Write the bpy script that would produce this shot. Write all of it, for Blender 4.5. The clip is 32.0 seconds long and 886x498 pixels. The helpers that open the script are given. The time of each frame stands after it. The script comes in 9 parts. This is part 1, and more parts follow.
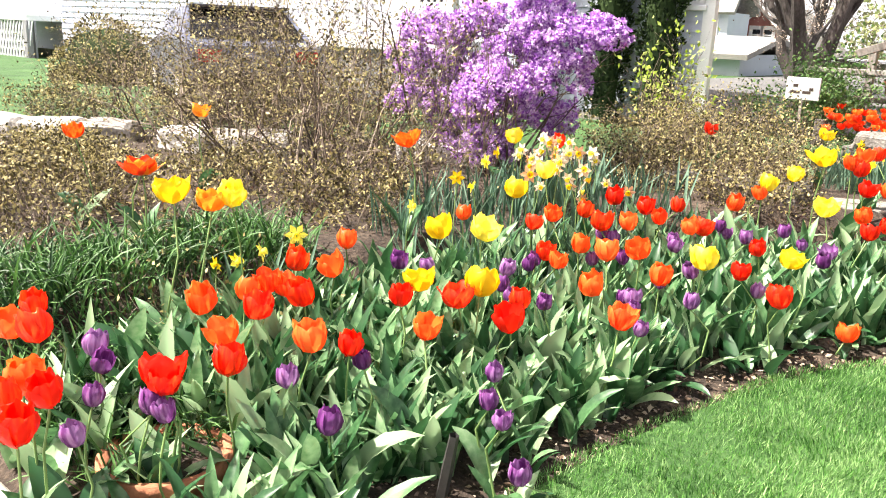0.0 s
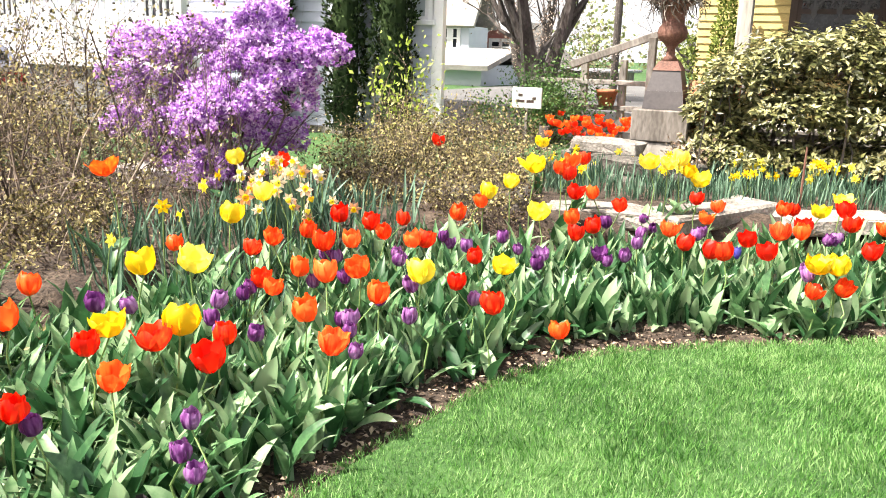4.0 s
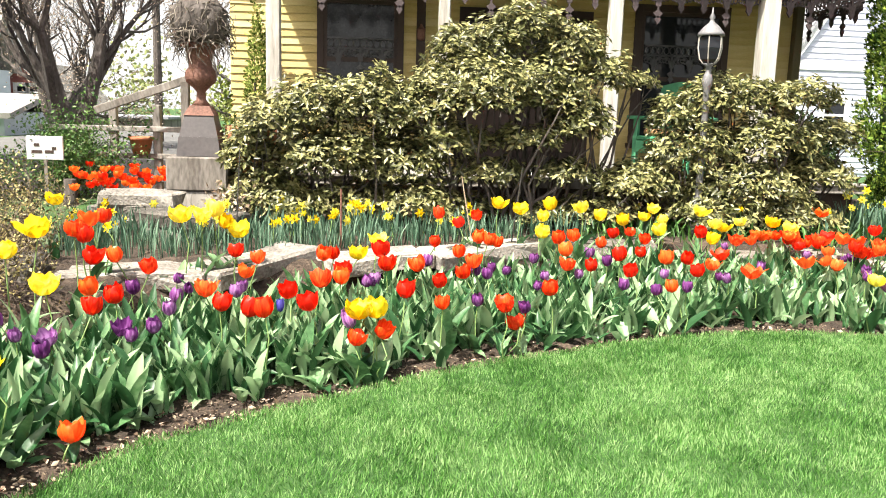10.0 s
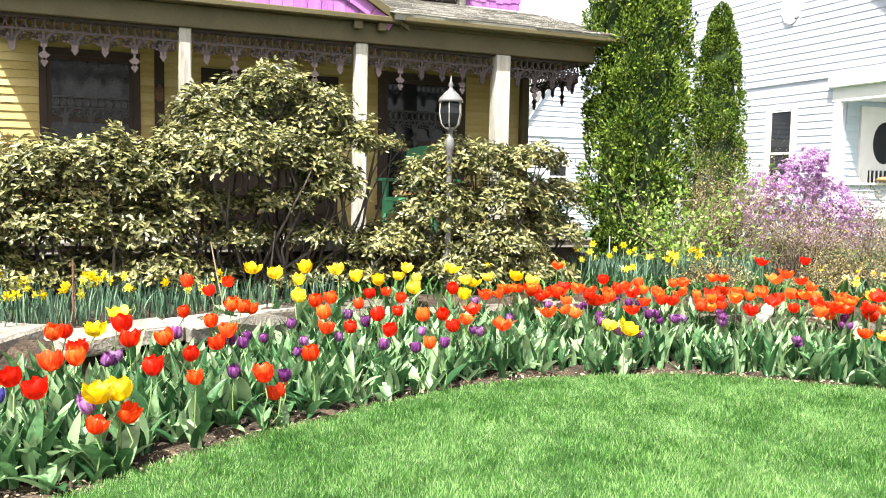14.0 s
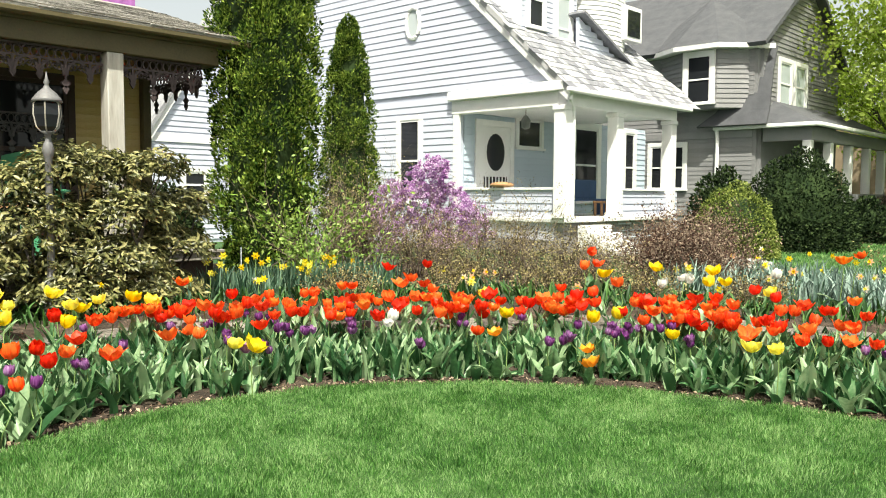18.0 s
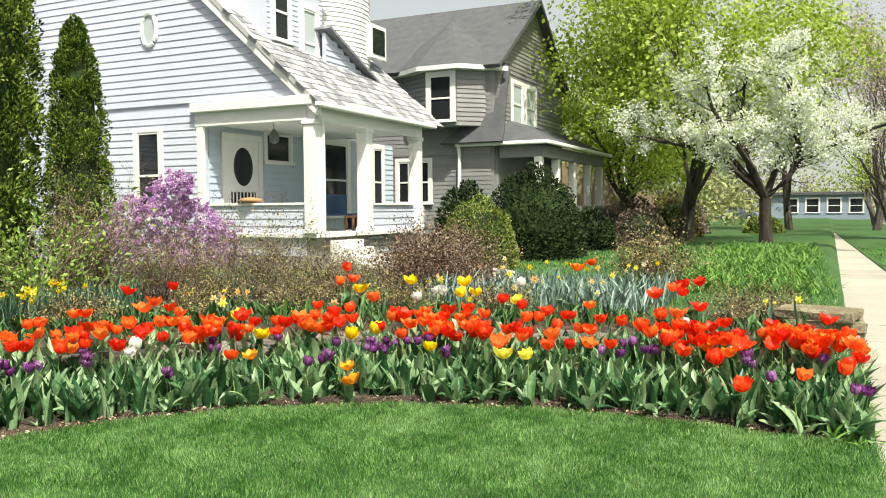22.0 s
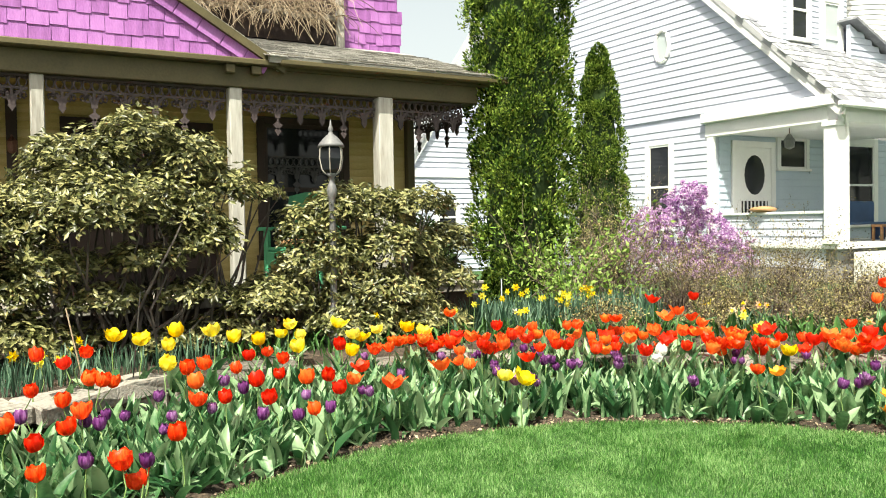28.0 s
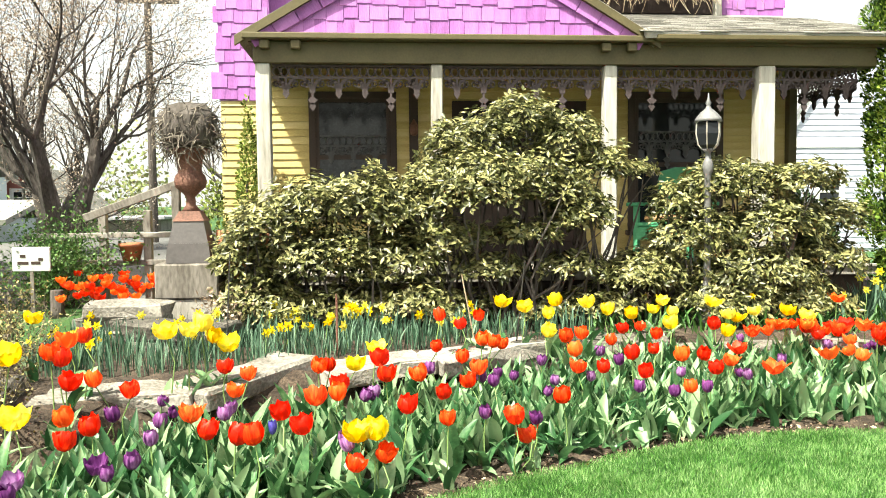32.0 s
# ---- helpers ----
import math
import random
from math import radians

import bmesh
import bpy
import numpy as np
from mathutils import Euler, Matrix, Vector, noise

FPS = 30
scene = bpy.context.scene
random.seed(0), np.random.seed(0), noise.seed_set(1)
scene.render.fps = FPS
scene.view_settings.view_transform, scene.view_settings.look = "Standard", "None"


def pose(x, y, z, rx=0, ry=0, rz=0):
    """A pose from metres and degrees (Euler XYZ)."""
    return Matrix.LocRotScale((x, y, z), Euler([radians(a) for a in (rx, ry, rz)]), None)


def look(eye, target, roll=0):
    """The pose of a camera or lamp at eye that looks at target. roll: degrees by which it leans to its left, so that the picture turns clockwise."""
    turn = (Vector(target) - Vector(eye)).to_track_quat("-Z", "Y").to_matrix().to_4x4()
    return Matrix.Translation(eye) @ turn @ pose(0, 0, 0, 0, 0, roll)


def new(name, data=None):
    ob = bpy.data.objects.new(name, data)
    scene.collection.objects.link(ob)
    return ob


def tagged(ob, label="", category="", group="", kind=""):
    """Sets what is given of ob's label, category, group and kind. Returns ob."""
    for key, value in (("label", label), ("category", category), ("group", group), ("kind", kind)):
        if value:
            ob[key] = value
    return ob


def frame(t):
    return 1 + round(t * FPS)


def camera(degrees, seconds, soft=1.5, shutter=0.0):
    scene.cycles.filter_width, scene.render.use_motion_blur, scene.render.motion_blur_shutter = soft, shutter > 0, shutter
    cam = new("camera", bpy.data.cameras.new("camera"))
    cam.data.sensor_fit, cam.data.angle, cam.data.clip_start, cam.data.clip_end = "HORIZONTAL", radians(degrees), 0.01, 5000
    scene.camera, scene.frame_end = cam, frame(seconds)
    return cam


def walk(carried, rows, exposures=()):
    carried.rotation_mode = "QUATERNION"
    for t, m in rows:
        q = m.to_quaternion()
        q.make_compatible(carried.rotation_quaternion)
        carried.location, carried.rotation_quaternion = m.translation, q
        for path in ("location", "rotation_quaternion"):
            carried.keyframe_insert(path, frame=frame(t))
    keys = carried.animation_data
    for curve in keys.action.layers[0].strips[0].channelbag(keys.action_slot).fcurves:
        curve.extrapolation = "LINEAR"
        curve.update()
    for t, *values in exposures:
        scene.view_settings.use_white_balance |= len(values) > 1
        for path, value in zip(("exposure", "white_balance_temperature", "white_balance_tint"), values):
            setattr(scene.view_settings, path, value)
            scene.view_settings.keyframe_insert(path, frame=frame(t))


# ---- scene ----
cam = camera(57.1, 32.0, soft=1.0)
PATH = [
    (0, (-0.336, -0.854, 1.57), (-1.596, 0.611, 1.055), 2.4),
    (0.5, (-0.329, -0.828, 1.576), (-1.5, 0.718, 1.09), 2.5),
    (1, (-0.326, -0.818, 1.58), (-1.432, 0.777, 1.097), 2.4),
    (1.5, (-0.307, -0.807, 1.581), (-1.38, 0.81, 1.098), 1.7),
    (2, (-0.281, -0.765, 1.581), (-1.307, 0.888, 1.12), 1.5),
    (2.5, (-0.267, -0.71, 1.59), (-1.253, 0.968, 1.131), 1.5),
    (3, (-0.236, -0.666, 1.594), (-1.168, 1.042, 1.127), 1.4),
    (3.5, (-0.201, -0.623, 1.602), (-1.062, 1.118, 1.126), 1.5),
    (5.5, (-0.079, -0.507, 1.586), (-0.775, 1.323, 1.175), 2.2),
    (6, (-0.034, -0.469, 1.588), (-0.688, 1.377, 1.183), 2.1),
    (6.5, (-0.046, -0.434, 1.583), (-0.552, 1.455, 1.161), 2.1),
    (7, (-0.094, -0.334, 1.586), (-0.384, 1.607, 1.203), 1.3),
    (7.5, (-0.135, -0.261, 1.584), (-0.277, 1.7, 1.22), 0.8),
    (8, (-0.146, -0.249, 1.578), (-0.243, 1.721, 1.245), 1.0),
    (8.5, (-0.119, -0.206, 1.58), (-0.125, 1.769, 1.262), 1.3),
    (9, (-0.082, -0.145, 1.582), (-0.056, 1.828, 1.258), 2.1),
    (9.5, (-0.045, -0.095, 1.59), (0.009, 1.88, 1.275), 2.6),
    (10, (-0.05, -0.039, 1.588), (0.143, 1.925, 1.26), 1.6),
    (10.5, (-0.061, 0.029, 1.573), (0.32, 1.963, 1.236), 0.9),
    (11, (-0.053, 0.043, 1.573), (0.422, 1.959, 1.25), 1.1),
    (11.5, (-0.062, 0.075, 1.583), (0.476, 1.984, 1.324), 1.3),
    (12, (-0.055, 0.068, 1.581), (0.54, 1.965, 1.362), 1.1),
    (12.5, (-0.082, 0.084, 1.584), (0.55, 1.972, 1.395), 1.1),
    (13, (-0.086, 0.094, 1.581), (0.603, 1.963, 1.409), 1.2),
    (13.5, (-0.081, 0.098, 1.574), (0.653, 1.951, 1.41), 1.3),
    (14, (-0.062, 0.078, 1.569), (0.716, 1.913, 1.409), 1.1),
    (14.5, (-0.035, 0.069, 1.577), (0.812, 1.873, 1.418), 1.0),
    (16.5, (0.23, 0.131, 1.59), (1.381, 1.754, 1.392), 1.4),
    (17, (0.264, 0.164, 1.601), (1.523, 1.709, 1.428), 0.6),
    (17.5, (0.296, 0.204, 1.604), (1.693, 1.628, 1.456), -0.0),
    (18, (0.309, 0.218, 1.593), (1.773, 1.575, 1.46), 0.3),
    (18.5, (0.344, 0.256, 1.591), (1.87, 1.54, 1.451), 0.1),
    (19, (0.383, 0.264, 1.584), (1.994, 1.443, 1.46), 0.0),
    (19.5, (0.422, 0.284, 1.588), (2.114, 1.344, 1.476), -0.0),
    (20, (0.434, 0.299, 1.585), (2.178, 1.272, 1.479), 0.0),
    (20.5, (0.457, 0.311, 1.591), (2.248, 1.194, 1.484), -0.1),
    (21, (0.47, 0.323, 1.596), (2.314, 1.091, 1.488), -0.1),
    (21.5, (0.448, 0.353, 1.597), (2.284, 1.139, 1.492), -0.3),
    (22, (0.42, 0.342, 1.594), (2.225, 1.2, 1.497), -0.4),
    (22.5, (0.402, 0.336, 1.593), (2.168, 1.267, 1.474), -0.3),
    (23, (0.366, 0.359, 1.596), (2.049, 1.43, 1.451), -0.3),
    (23.5, (0.298, 0.359, 1.595), (1.846, 1.611, 1.404), -0.1),
    (24, (0.29, 0.362, 1.6), (1.727, 1.739, 1.402), -0.6),
    (24.5, (0.282, 0.368, 1.6), (1.663, 1.801, 1.402), -0.6),
    (25, (0.277, 0.384, 1.611), (1.604, 1.872, 1.443), -0.4),
    (25.5, (0.258, 0.391, 1.614), (1.537, 1.923, 1.481), -0.7),
    (26, (0.216, 0.404, 1.615), (1.447, 1.976, 1.502), -0.3),
    (26.5, (0.204, 0.391, 1.613), (1.355, 2.024, 1.522), -0.8),
    (28.5, (0.141, 0.387, 1.641), (1.082, 2.151, 1.577), -0.9),
    (29, (0.109, 0.37, 1.646), (0.948, 2.185, 1.578), -1.0),
    (29.5, (0.098, 0.359, 1.645), (0.857, 2.209, 1.582), -1.0),
    (30, (0.069, 0.343, 1.656), (0.717, 2.234, 1.596), -0.8),
    (30.5, (0.05, 0.327, 1.663), (0.604, 2.248, 1.601), -0.6),
    (31, (0.011, 0.325, 1.665), (0.465, 2.271, 1.6), -0.5),
    (31.5, (-0.006, 0.312, 1.662), (0.339, 2.28, 1.572), -0.5),
    (32, (-0.036, 0.285, 1.673), (0.162, 2.272, 1.556), -0.6),
]
EXPOSURES = [(0, 1.7, 6600, 13), (5, 1.65, 6600, 11), (9, 1.5, 6650, 9), (14, 1.5, 6450, 6), (17, 0.9, 6750, 1), (23, 0.62, 6800, 1), (26, 0.76, 6800, 0), (29, 1.16, 6850, -1), (32, 1.53, 6850, -1)]
walk(cam, [(t, look(eye, target, roll)) for t, eye, target, roll in PATH], EXPOSURES)

# ---- sky and sun ----
SUN_WAY = Vector((1.0, 1.0, -2.35)).normalized()
world = bpy.data.worlds.new("sky")
scene.world = world
world.use_nodes = True
wn = world.node_tree
sky = wn.nodes.new("ShaderNodeTexSky")
sky.sky_type = "NISHITA"
sky.sun_disc = False
sky.sun_elevation = math.asin(-SUN_WAY.z)
sky.sun_rotation = radians(225)
sky.air_density, sky.dust_density, sky.ozone_density = 0.8, 9.0, 0.6
veil = wn.nodes.new("ShaderNodeMix")
veil.data_type, veil.blend_type = "RGBA", "ADD"
veil.inputs["Factor"].default_value = 1.0
haze_at, haze_up, haze_fall = wn.nodes.new("ShaderNodeTexCoord"), wn.nodes.new("ShaderNodeSeparateXYZ"), wn.nodes.new("ShaderNodeMapRange")
haze_fall.interpolation_type = "SMOOTHSTEP"
for key, v in (("From Min", 0.0), ("From Max", 0.9), ("To Min", 6.0), ("To Max", 0.2)):  # bright hazy horizon under thin high cloud
    haze_fall.inputs[key].default_value = v
wn.links.new(haze_at.outputs["Generated"], haze_up.inputs[0])
wn.links.new(haze_up.outputs["Z"], haze_fall.inputs["Value"])
wn.links.new(haze_fall.outputs["Result"], veil.inputs["B"])
wn.links.new(sky.outputs[0], veil.inputs["A"])
wn.links.new(veil.outputs["Result"], wn.nodes["Background"].inputs[0])
wn.nodes["Background"].inputs[1].default_value = 0.068
sun = new("sun", bpy.data.lights.new("sun", "SUN"))
sun.data.energy, sun.data.angle, sun.data.color = 5.0, radians(0.5), (1.0, 0.95, 0.86)
sun.matrix_world = look((-8, -8, 20), Vector((-8, -8, 20)) + SUN_WAY)

# ---- materials ----
MATS = {}


def material(name, colours, rough=0.7, scale=6.0, fine=60.0, bump=0.15, metal=0.0, island=0.0, spec=0.4, stretch=(1, 1, 1), clear=0.0, piece=0.0):
    """A surface whose colour runs through the given colours by two scales of noise. island, piece: how far single leaves or pieces differ."""
    m = bpy.data.materials.new(name)
    m.use_nodes = True
    n, link = m.node_tree.nodes, m.node_tree.links.new
    b = n["Principled BSDF"]
    at, mapping = n.new("ShaderNodeTexCoord"), n.new("ShaderNodeMapping")
    mapping.inputs["Scale"].default_value = stretch
    link(at.outputs["Object"], mapping.inputs[0])
    big, small = n.new("ShaderNodeTexNoise"), n.new("ShaderNodeTexNoise")
    for tex, s, d in ((big, scale, 4), (small, fine, 3)):
        tex.inputs["Scale"].default_value, tex.inputs["Detail"].default_value = s, d
        link(mapping.outputs[0], tex.inputs["Vector"])
    mix = n.new("ShaderNodeMath")
    mix.operation = "MULTIPLY_ADD"
    mix.inputs[1].default_value = 0.45
    link(small.outputs["Fac"], mix.inputs[0])
    low = n.new("ShaderNodeMath")
    low.operation = "MULTIPLY"
    low.inputs[1].default_value = 0.55
    link(big.outputs["Fac"], low.inputs[0])
    link(low.outputs[0], mix.inputs[2])
    value = mix
    for amount, source in ((island, "ShaderNodeNewGeometry"), (piece, "ShaderNodeObjectInfo")):
        if amount:
            src, sub, add = n.new(source), n.new("ShaderNodeMath"), n.new("ShaderNodeMath")
            sub.operation, add.operation = "SUBTRACT", "MULTIPLY_ADD"
            sub.inputs[1].default_value, add.inputs[1].default_value = 0.5, amount
            link(src.outputs["Random Per Island" if island == amount and source.endswith("Geometry") else "Random"], sub.inputs[0])
            link(sub.outputs[0], add.inputs[0])
            link(value.outputs[0], add.inputs[2])
            value = add
    ramp = n.new("ShaderNodeValToRGB")
    el = ramp.color_ramp.elements
    while len(el) < len(colours):
        el.new(0.5)
    for k, c in enumerate(colours):
        el[k].position = 0.3 + 0.4 * k / max(1, len(colours) - 1)
        el[k].color = (*c, 1)
    link(value.outputs[0], ramp.inputs[0])
    link(ramp.outputs[0], b.inputs["Base Color"])
    b.inputs["Roughness"].default_value, b.inputs["Metallic"].default_value = rough, metal
    b.inputs["Specular IOR Level"].default_value = spec
    if clear:
        b.inputs["Subsurface Weight"].default_value = 0.0
        tr, ms = n.new("ShaderNodeBsdfTranslucent"), n.new("ShaderNodeMixShader")
        link(ramp.outputs[0], tr.inputs[0])
        ms.inputs[0].default_value = clear
        link(b.outputs[0], ms.inputs[1])
        link(tr.outputs[0], ms.inputs[2])
        link(ms.outputs[0], n["Material Output"].inputs[0])
    if bump:
        bp = n.new("ShaderNodeBump")
        bp.inputs["Strength"].default_value, bp.inputs["Distance"].default_value = bump, 0.02
        link(small.outputs["Fac"], bp.inputs["Height"])
        link(bp.outputs[0], b.inputs["Normal"])
    MATS[name] = m
    return m


def glass(name, tint, rough=0.05):
    m = bpy.data.materials.new(name)
    m.use_nodes = True
    b = m.node_tree.nodes["Principled BSDF"]
    b.inputs["Base Color"].default_value = (*tint, 1)
    b.inputs["Roughness"].default_value = rough
    b.inputs["Specular IOR Level"].default_value = 0.3
    MATS[name] = m
    return m


SOIL = material("garden soil", [(0.014, 0.01, 0.008), (0.045, 0.032, 0.023), (0.13, 0.095, 0.068)], 0.95, 7, 45, 0.9)
TURF = material("lawn turf", [(0.015, 0.045, 0.008), (0.032, 0.085, 0.018), (0.065, 0.135, 0.035)], 0.9, 1.6, 40, 0.8)
BLADE = material("grass blades", [(0.032, 0.108, 0.018), (0.105, 0.275, 0.052), (0.32, 0.49, 0.2)], 0.5, 1.7, 9, 0, island=0.45, clear=0.38)
CONCRETE = material("weathered concrete", [(0.23, 0.215, 0.18), (0.32, 0.305, 0.265), (0.39, 0.37, 0.33)], 0.9, 0.9, 90, 0.1, piece=0.15)
ASPHALT = material("pale asphalt", [(0.09, 0.09, 0.088), (0.14, 0.14, 0.137)], 0.9, 1, 120, 0.3)
MOSSY_STONE = material("tan mossy sandstone", [(0.14, 0.12, 0.075), (0.3, 0.265, 0.19), (0.46, 0.42, 0.33)], 0.95, 5, 40, 0.7, piece=0.35)
STONE = material("grey sandstone", [(0.05, 0.045, 0.038), (0.15, 0.137, 0.12), (0.3, 0.28, 0.25)], 0.9, 5, 40, 0.7, piece=0.35)
PALE_STONE = material("pale fieldstone", [(0.16, 0.145, 0.125), (0.36, 0.34, 0.315), (0.6, 0.58, 0.55)], 0.9, 5, 34, 0.7, piece=0.3)
YELLOW_SIDING = material("yellow clapboard paint", [(0.42, 0.32, 0.11), (0.55, 0.44, 0.175), (0.63, 0.53, 0.26)], 0.6, 2, 40, 0.1, stretch=(1, 1, 5), piece=0.25)
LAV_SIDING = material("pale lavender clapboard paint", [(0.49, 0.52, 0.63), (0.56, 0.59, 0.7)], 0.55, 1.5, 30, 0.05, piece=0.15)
# shaded copy of the lavender siding: the porch's bluish shade is in the colour
LAV_SHADE = material("lavender porch siding in bluish shade", [(0.42, 0.5, 0.6), (0.5, 0.58, 0.68)], 0.55, 1.5, 30, 0.05, piece=0.15)
GREY_SIDING = material("slate grey clapboard paint", [(0.19, 0.19, 0.2), (0.26, 0.26, 0.27)], 0.6, 1.5, 30, 0.05, piece=0.2)
WHITE_PAINT = material("white trim paint", [(0.72, 0.72, 0.73), (0.82, 0.82, 0.82)], 0.45, 3, 40, 0.05)
OLD_WHITE = material("peeling grey-white paint", [(0.2, 0.185, 0.155), (0.4, 0.38, 0.345), (0.54, 0.53, 0.5)], 0.75, 4, 26, 0.4, stretch=(1, 1, 0.15))
OLIVE = material("olive-tan trim paint", [(0.07, 0.058, 0.027), (0.115, 0.095, 0.045)], 0.6, 3, 40, 0.1)
LATTICE = material("mauve gingerbread paint", [(0.042, 0.03, 0.032), (0.075, 0.056, 0.059)], 0.65, 6, 40, 0.1)
DARK_TRIM = material("dark brown trim paint", [(0.03, 0.018, 0.014), (0.055, 0.035, 0.027)], 0.6, 3, 40, 0.1)
DARK_WALL = material("shaded maroon door and balcony sheet", [(0.02, 0.012, 0.012), (0.04, 0.024, 0.022)], 0.7, 3, 40, 0.1)
PURPLE_SHINGLE = material("orchid painted shingles", [(0.25, 0.085, 0.29), (0.34, 0.125, 0.4), (0.41, 0.17, 0.47)], 0.7, 5, 40, 0.3, stretch=(3, 3, 0.5), piece=0.35)
ROOF = material("grey asphalt shingles", [(0.12, 0.115, 0.105), (0.24, 0.23, 0.21), (0.33, 0.32, 0.3)], 0.95, 4, 60, 0.5, piece=0.5)
ROOF_LIGHT = material("pale slate shingles", [(0.17, 0.175, 0.2), (0.29, 0.295, 0.32), (0.42, 0.42, 0.44)], 0.9, 4, 40, 0.4, piece=0.6, island=0.4)
ROOF_DARK = material("charcoal asphalt shingles", [(0.055, 0.058, 0.068), (0.105, 0.108, 0.12)], 0.95, 3, 60, 0.4, island=0.4)
PANE = glass("window pane", (0.018, 0.02, 0.024))
PANE_LACE = material("lace-curtained pane", [(0.006, 0.006, 0.007), (0.014, 0.015, 0.018), (0.05, 0.053, 0.06)], 0.12, 9, 40, 0, spec=0.4)
material("grey lace", [(0.06, 0.06, 0.063), (0.11, 0.11, 0.114)], 0.9, 8, 60, 0)
IRON = material("rusty cast iron", [(0.07, 0.035, 0.025), (0.15, 0.07, 0.05), (0.23, 0.12, 0.085)], 0.75, 7, 50, 0.4)
PEDESTAL = material("bronze-grey pedestal paint", [(0.055, 0.05, 0.052), (0.1, 0.09, 0.09)], 0.5, 4, 30, 0.06)
TERRACOTTA = material("terracotta", [(0.3, 0.11, 0.055), (0.45, 0.19, 0.1)], 0.85, 6, 50, 0.3)
OLD_WOOD = material("silvered timber", [(0.1, 0.088, 0.076), (0.22, 0.2, 0.178), (0.34, 0.32, 0.29)], 0.9, 5, 30, 0.5, stretch=(1, 1, 0.3), piece=0.3)
STRAW = material("dead stems", [(0.16, 0.11, 0.075), (0.33, 0.25, 0.17), (0.48, 0.4, 0.3)], 0.9, 6, 30, 0.2, island=0.6)
DEAD = material("grey-brown dead stems", [(0.05, 0.04, 0.032), (0.12, 0.1, 0.082), (0.25, 0.22, 0.185)], 0.9, 6, 30, 0.2, island=0.6)
BARK = material("grey bark", [(0.03, 0.026, 0.023), (0.075, 0.064, 0.057), (0.14, 0.122, 0.112)], 0.95, 5, 30, 0.8, stretch=(1, 1, 0.3))
DARK_BARK = material("dark brown bark", [(0.012, 0.01, 0.009), (0.035, 0.028, 0.024), (0.08, 0.066, 0.056)], 0.95, 5, 30, 0.8, stretch=(1, 1, 0.3))
TWIG = material("brown twigs", [(0.05, 0.036, 0.028), (0.12, 0.088, 0.066), (0.27, 0.22, 0.175)], 0.9, 6, 40, 0.1, island=0.6)
LAMP_METAL = material("grey lamp paint", [(0.12, 0.12, 0.125), (0.2, 0.2, 0.21)], 0.5, 6, 40, 0.1)
GREEN_CHAIR = material("sea-green chair paint", [(0.05, 0.24, 0.12), (0.075, 0.3, 0.16)], 0.5, 5, 40, 0.1)
BLUE_CHAIR = material("navy chair paint", [(0.02, 0.055, 0.13), (0.035, 0.085, 0.19)], 0.5, 5, 40, 0.1)
TAN_SHINGLE = material("tan shingle siding", [(0.2, 0.15, 0.1), (0.3, 0.23, 0.165)], 0.85, 3, 30, 0.3)
WARM_WOOD = material("honey wood", [(0.3, 0.16, 0.07), (0.45, 0.26, 0.13)], 0.6, 4, 30, 0.2, stretch=(1, 1, 4))
RHODO_LEAF = material("leathery rhododendron leaves", [(0.048, 0.054, 0.016), (0.15, 0.16, 0.054), (0.3, 0.285, 0.12)], 0.4, 1.5, 5, 0, island=0.8, spec=0.5, clear=0.18)
OLIVE_LEAF = material("small bronze-olive leaves", [(0.04, 0.034, 0.01), (0.14, 0.115, 0.036), (0.44, 0.38, 0.17)], 0.6, 1.1, 5, 0, island=0.9, clear=0.22)
CEDAR = material("arborvitae sprays", [(0.012, 0.036, 0.004), (0.075, 0.14, 0.015), (0.27, 0.36, 0.06)], 0.7, 2.2, 6, 0, island=0.5, spec=0.2, clear=0.15)
# for yews, and for the added cores that darken the inside of other foliage
DARK_LEAF = material("dark yew needles and shade cores", [(0.008, 0.015, 0.007), (0.02, 0.036, 0.014), (0.045, 0.07, 0.025)], 0.95, 1.2, 4, 0, island=0.6, spec=0.1)
BOX_LEAF = material("clipped box leaves", [(0.06, 0.09, 0.015), (0.16, 0.21, 0.04), (0.32, 0.37, 0.1)], 0.6, 1.2, 4, 0, island=0.6, spec=0.2, clear=0.2)
SPRING_LEAF = material("fresh spring leaves", [(0.24, 0.34, 0.03), (0.4, 0.53, 0.08), (0.58, 0.68, 0.18)], 0.5, 0.6, 3, 0, island=0.6, clear=0.62)
LIME_LEAF = material("lime-green shrub leaves", [(0.12, 0.22, 0.03), (0.22, 0.36, 0.06), (0.4, 0.54, 0.16)], 0.45, 1, 4, 0, island=0.6, clear=0.35)
MID_LEAF = material("mid-green leaves", [(0.035, 0.09, 0.02), (0.075, 0.16, 0.035), (0.14, 0.24, 0.07)], 0.5, 1, 4, 0, island=0.6, clear=0.25)
BUD_LEAF = material("brown-pink opening buds", [(0.25, 0.18, 0.13), (0.4, 0.32, 0.25), (0.6, 0.52, 0.45)], 0.8, 1, 4, 0, island=0.7, clear=0.3)
BLOSSOM = material("white blossom", [(0.7, 0.74, 0.62), (0.86, 0.87, 0.84)], 0.6, 1, 4, 0, island=0.3, clear=0.4)
AZALEA = material("violet azalea blooms", [(0.34, 0.12, 0.48), (0.66, 0.38, 0.78), (0.88, 0.72, 0.92)], 0.6, 3, 9, 0, island=0.75, clear=0.45)
AZALEA_PINK = material("orchid-pink azalea blooms", [(0.36, 0.14, 0.42), (0.62, 0.38, 0.66), (0.85, 0.72, 0.88)], 0.6, 3, 9, 0, island=0.75, clear=0.45)
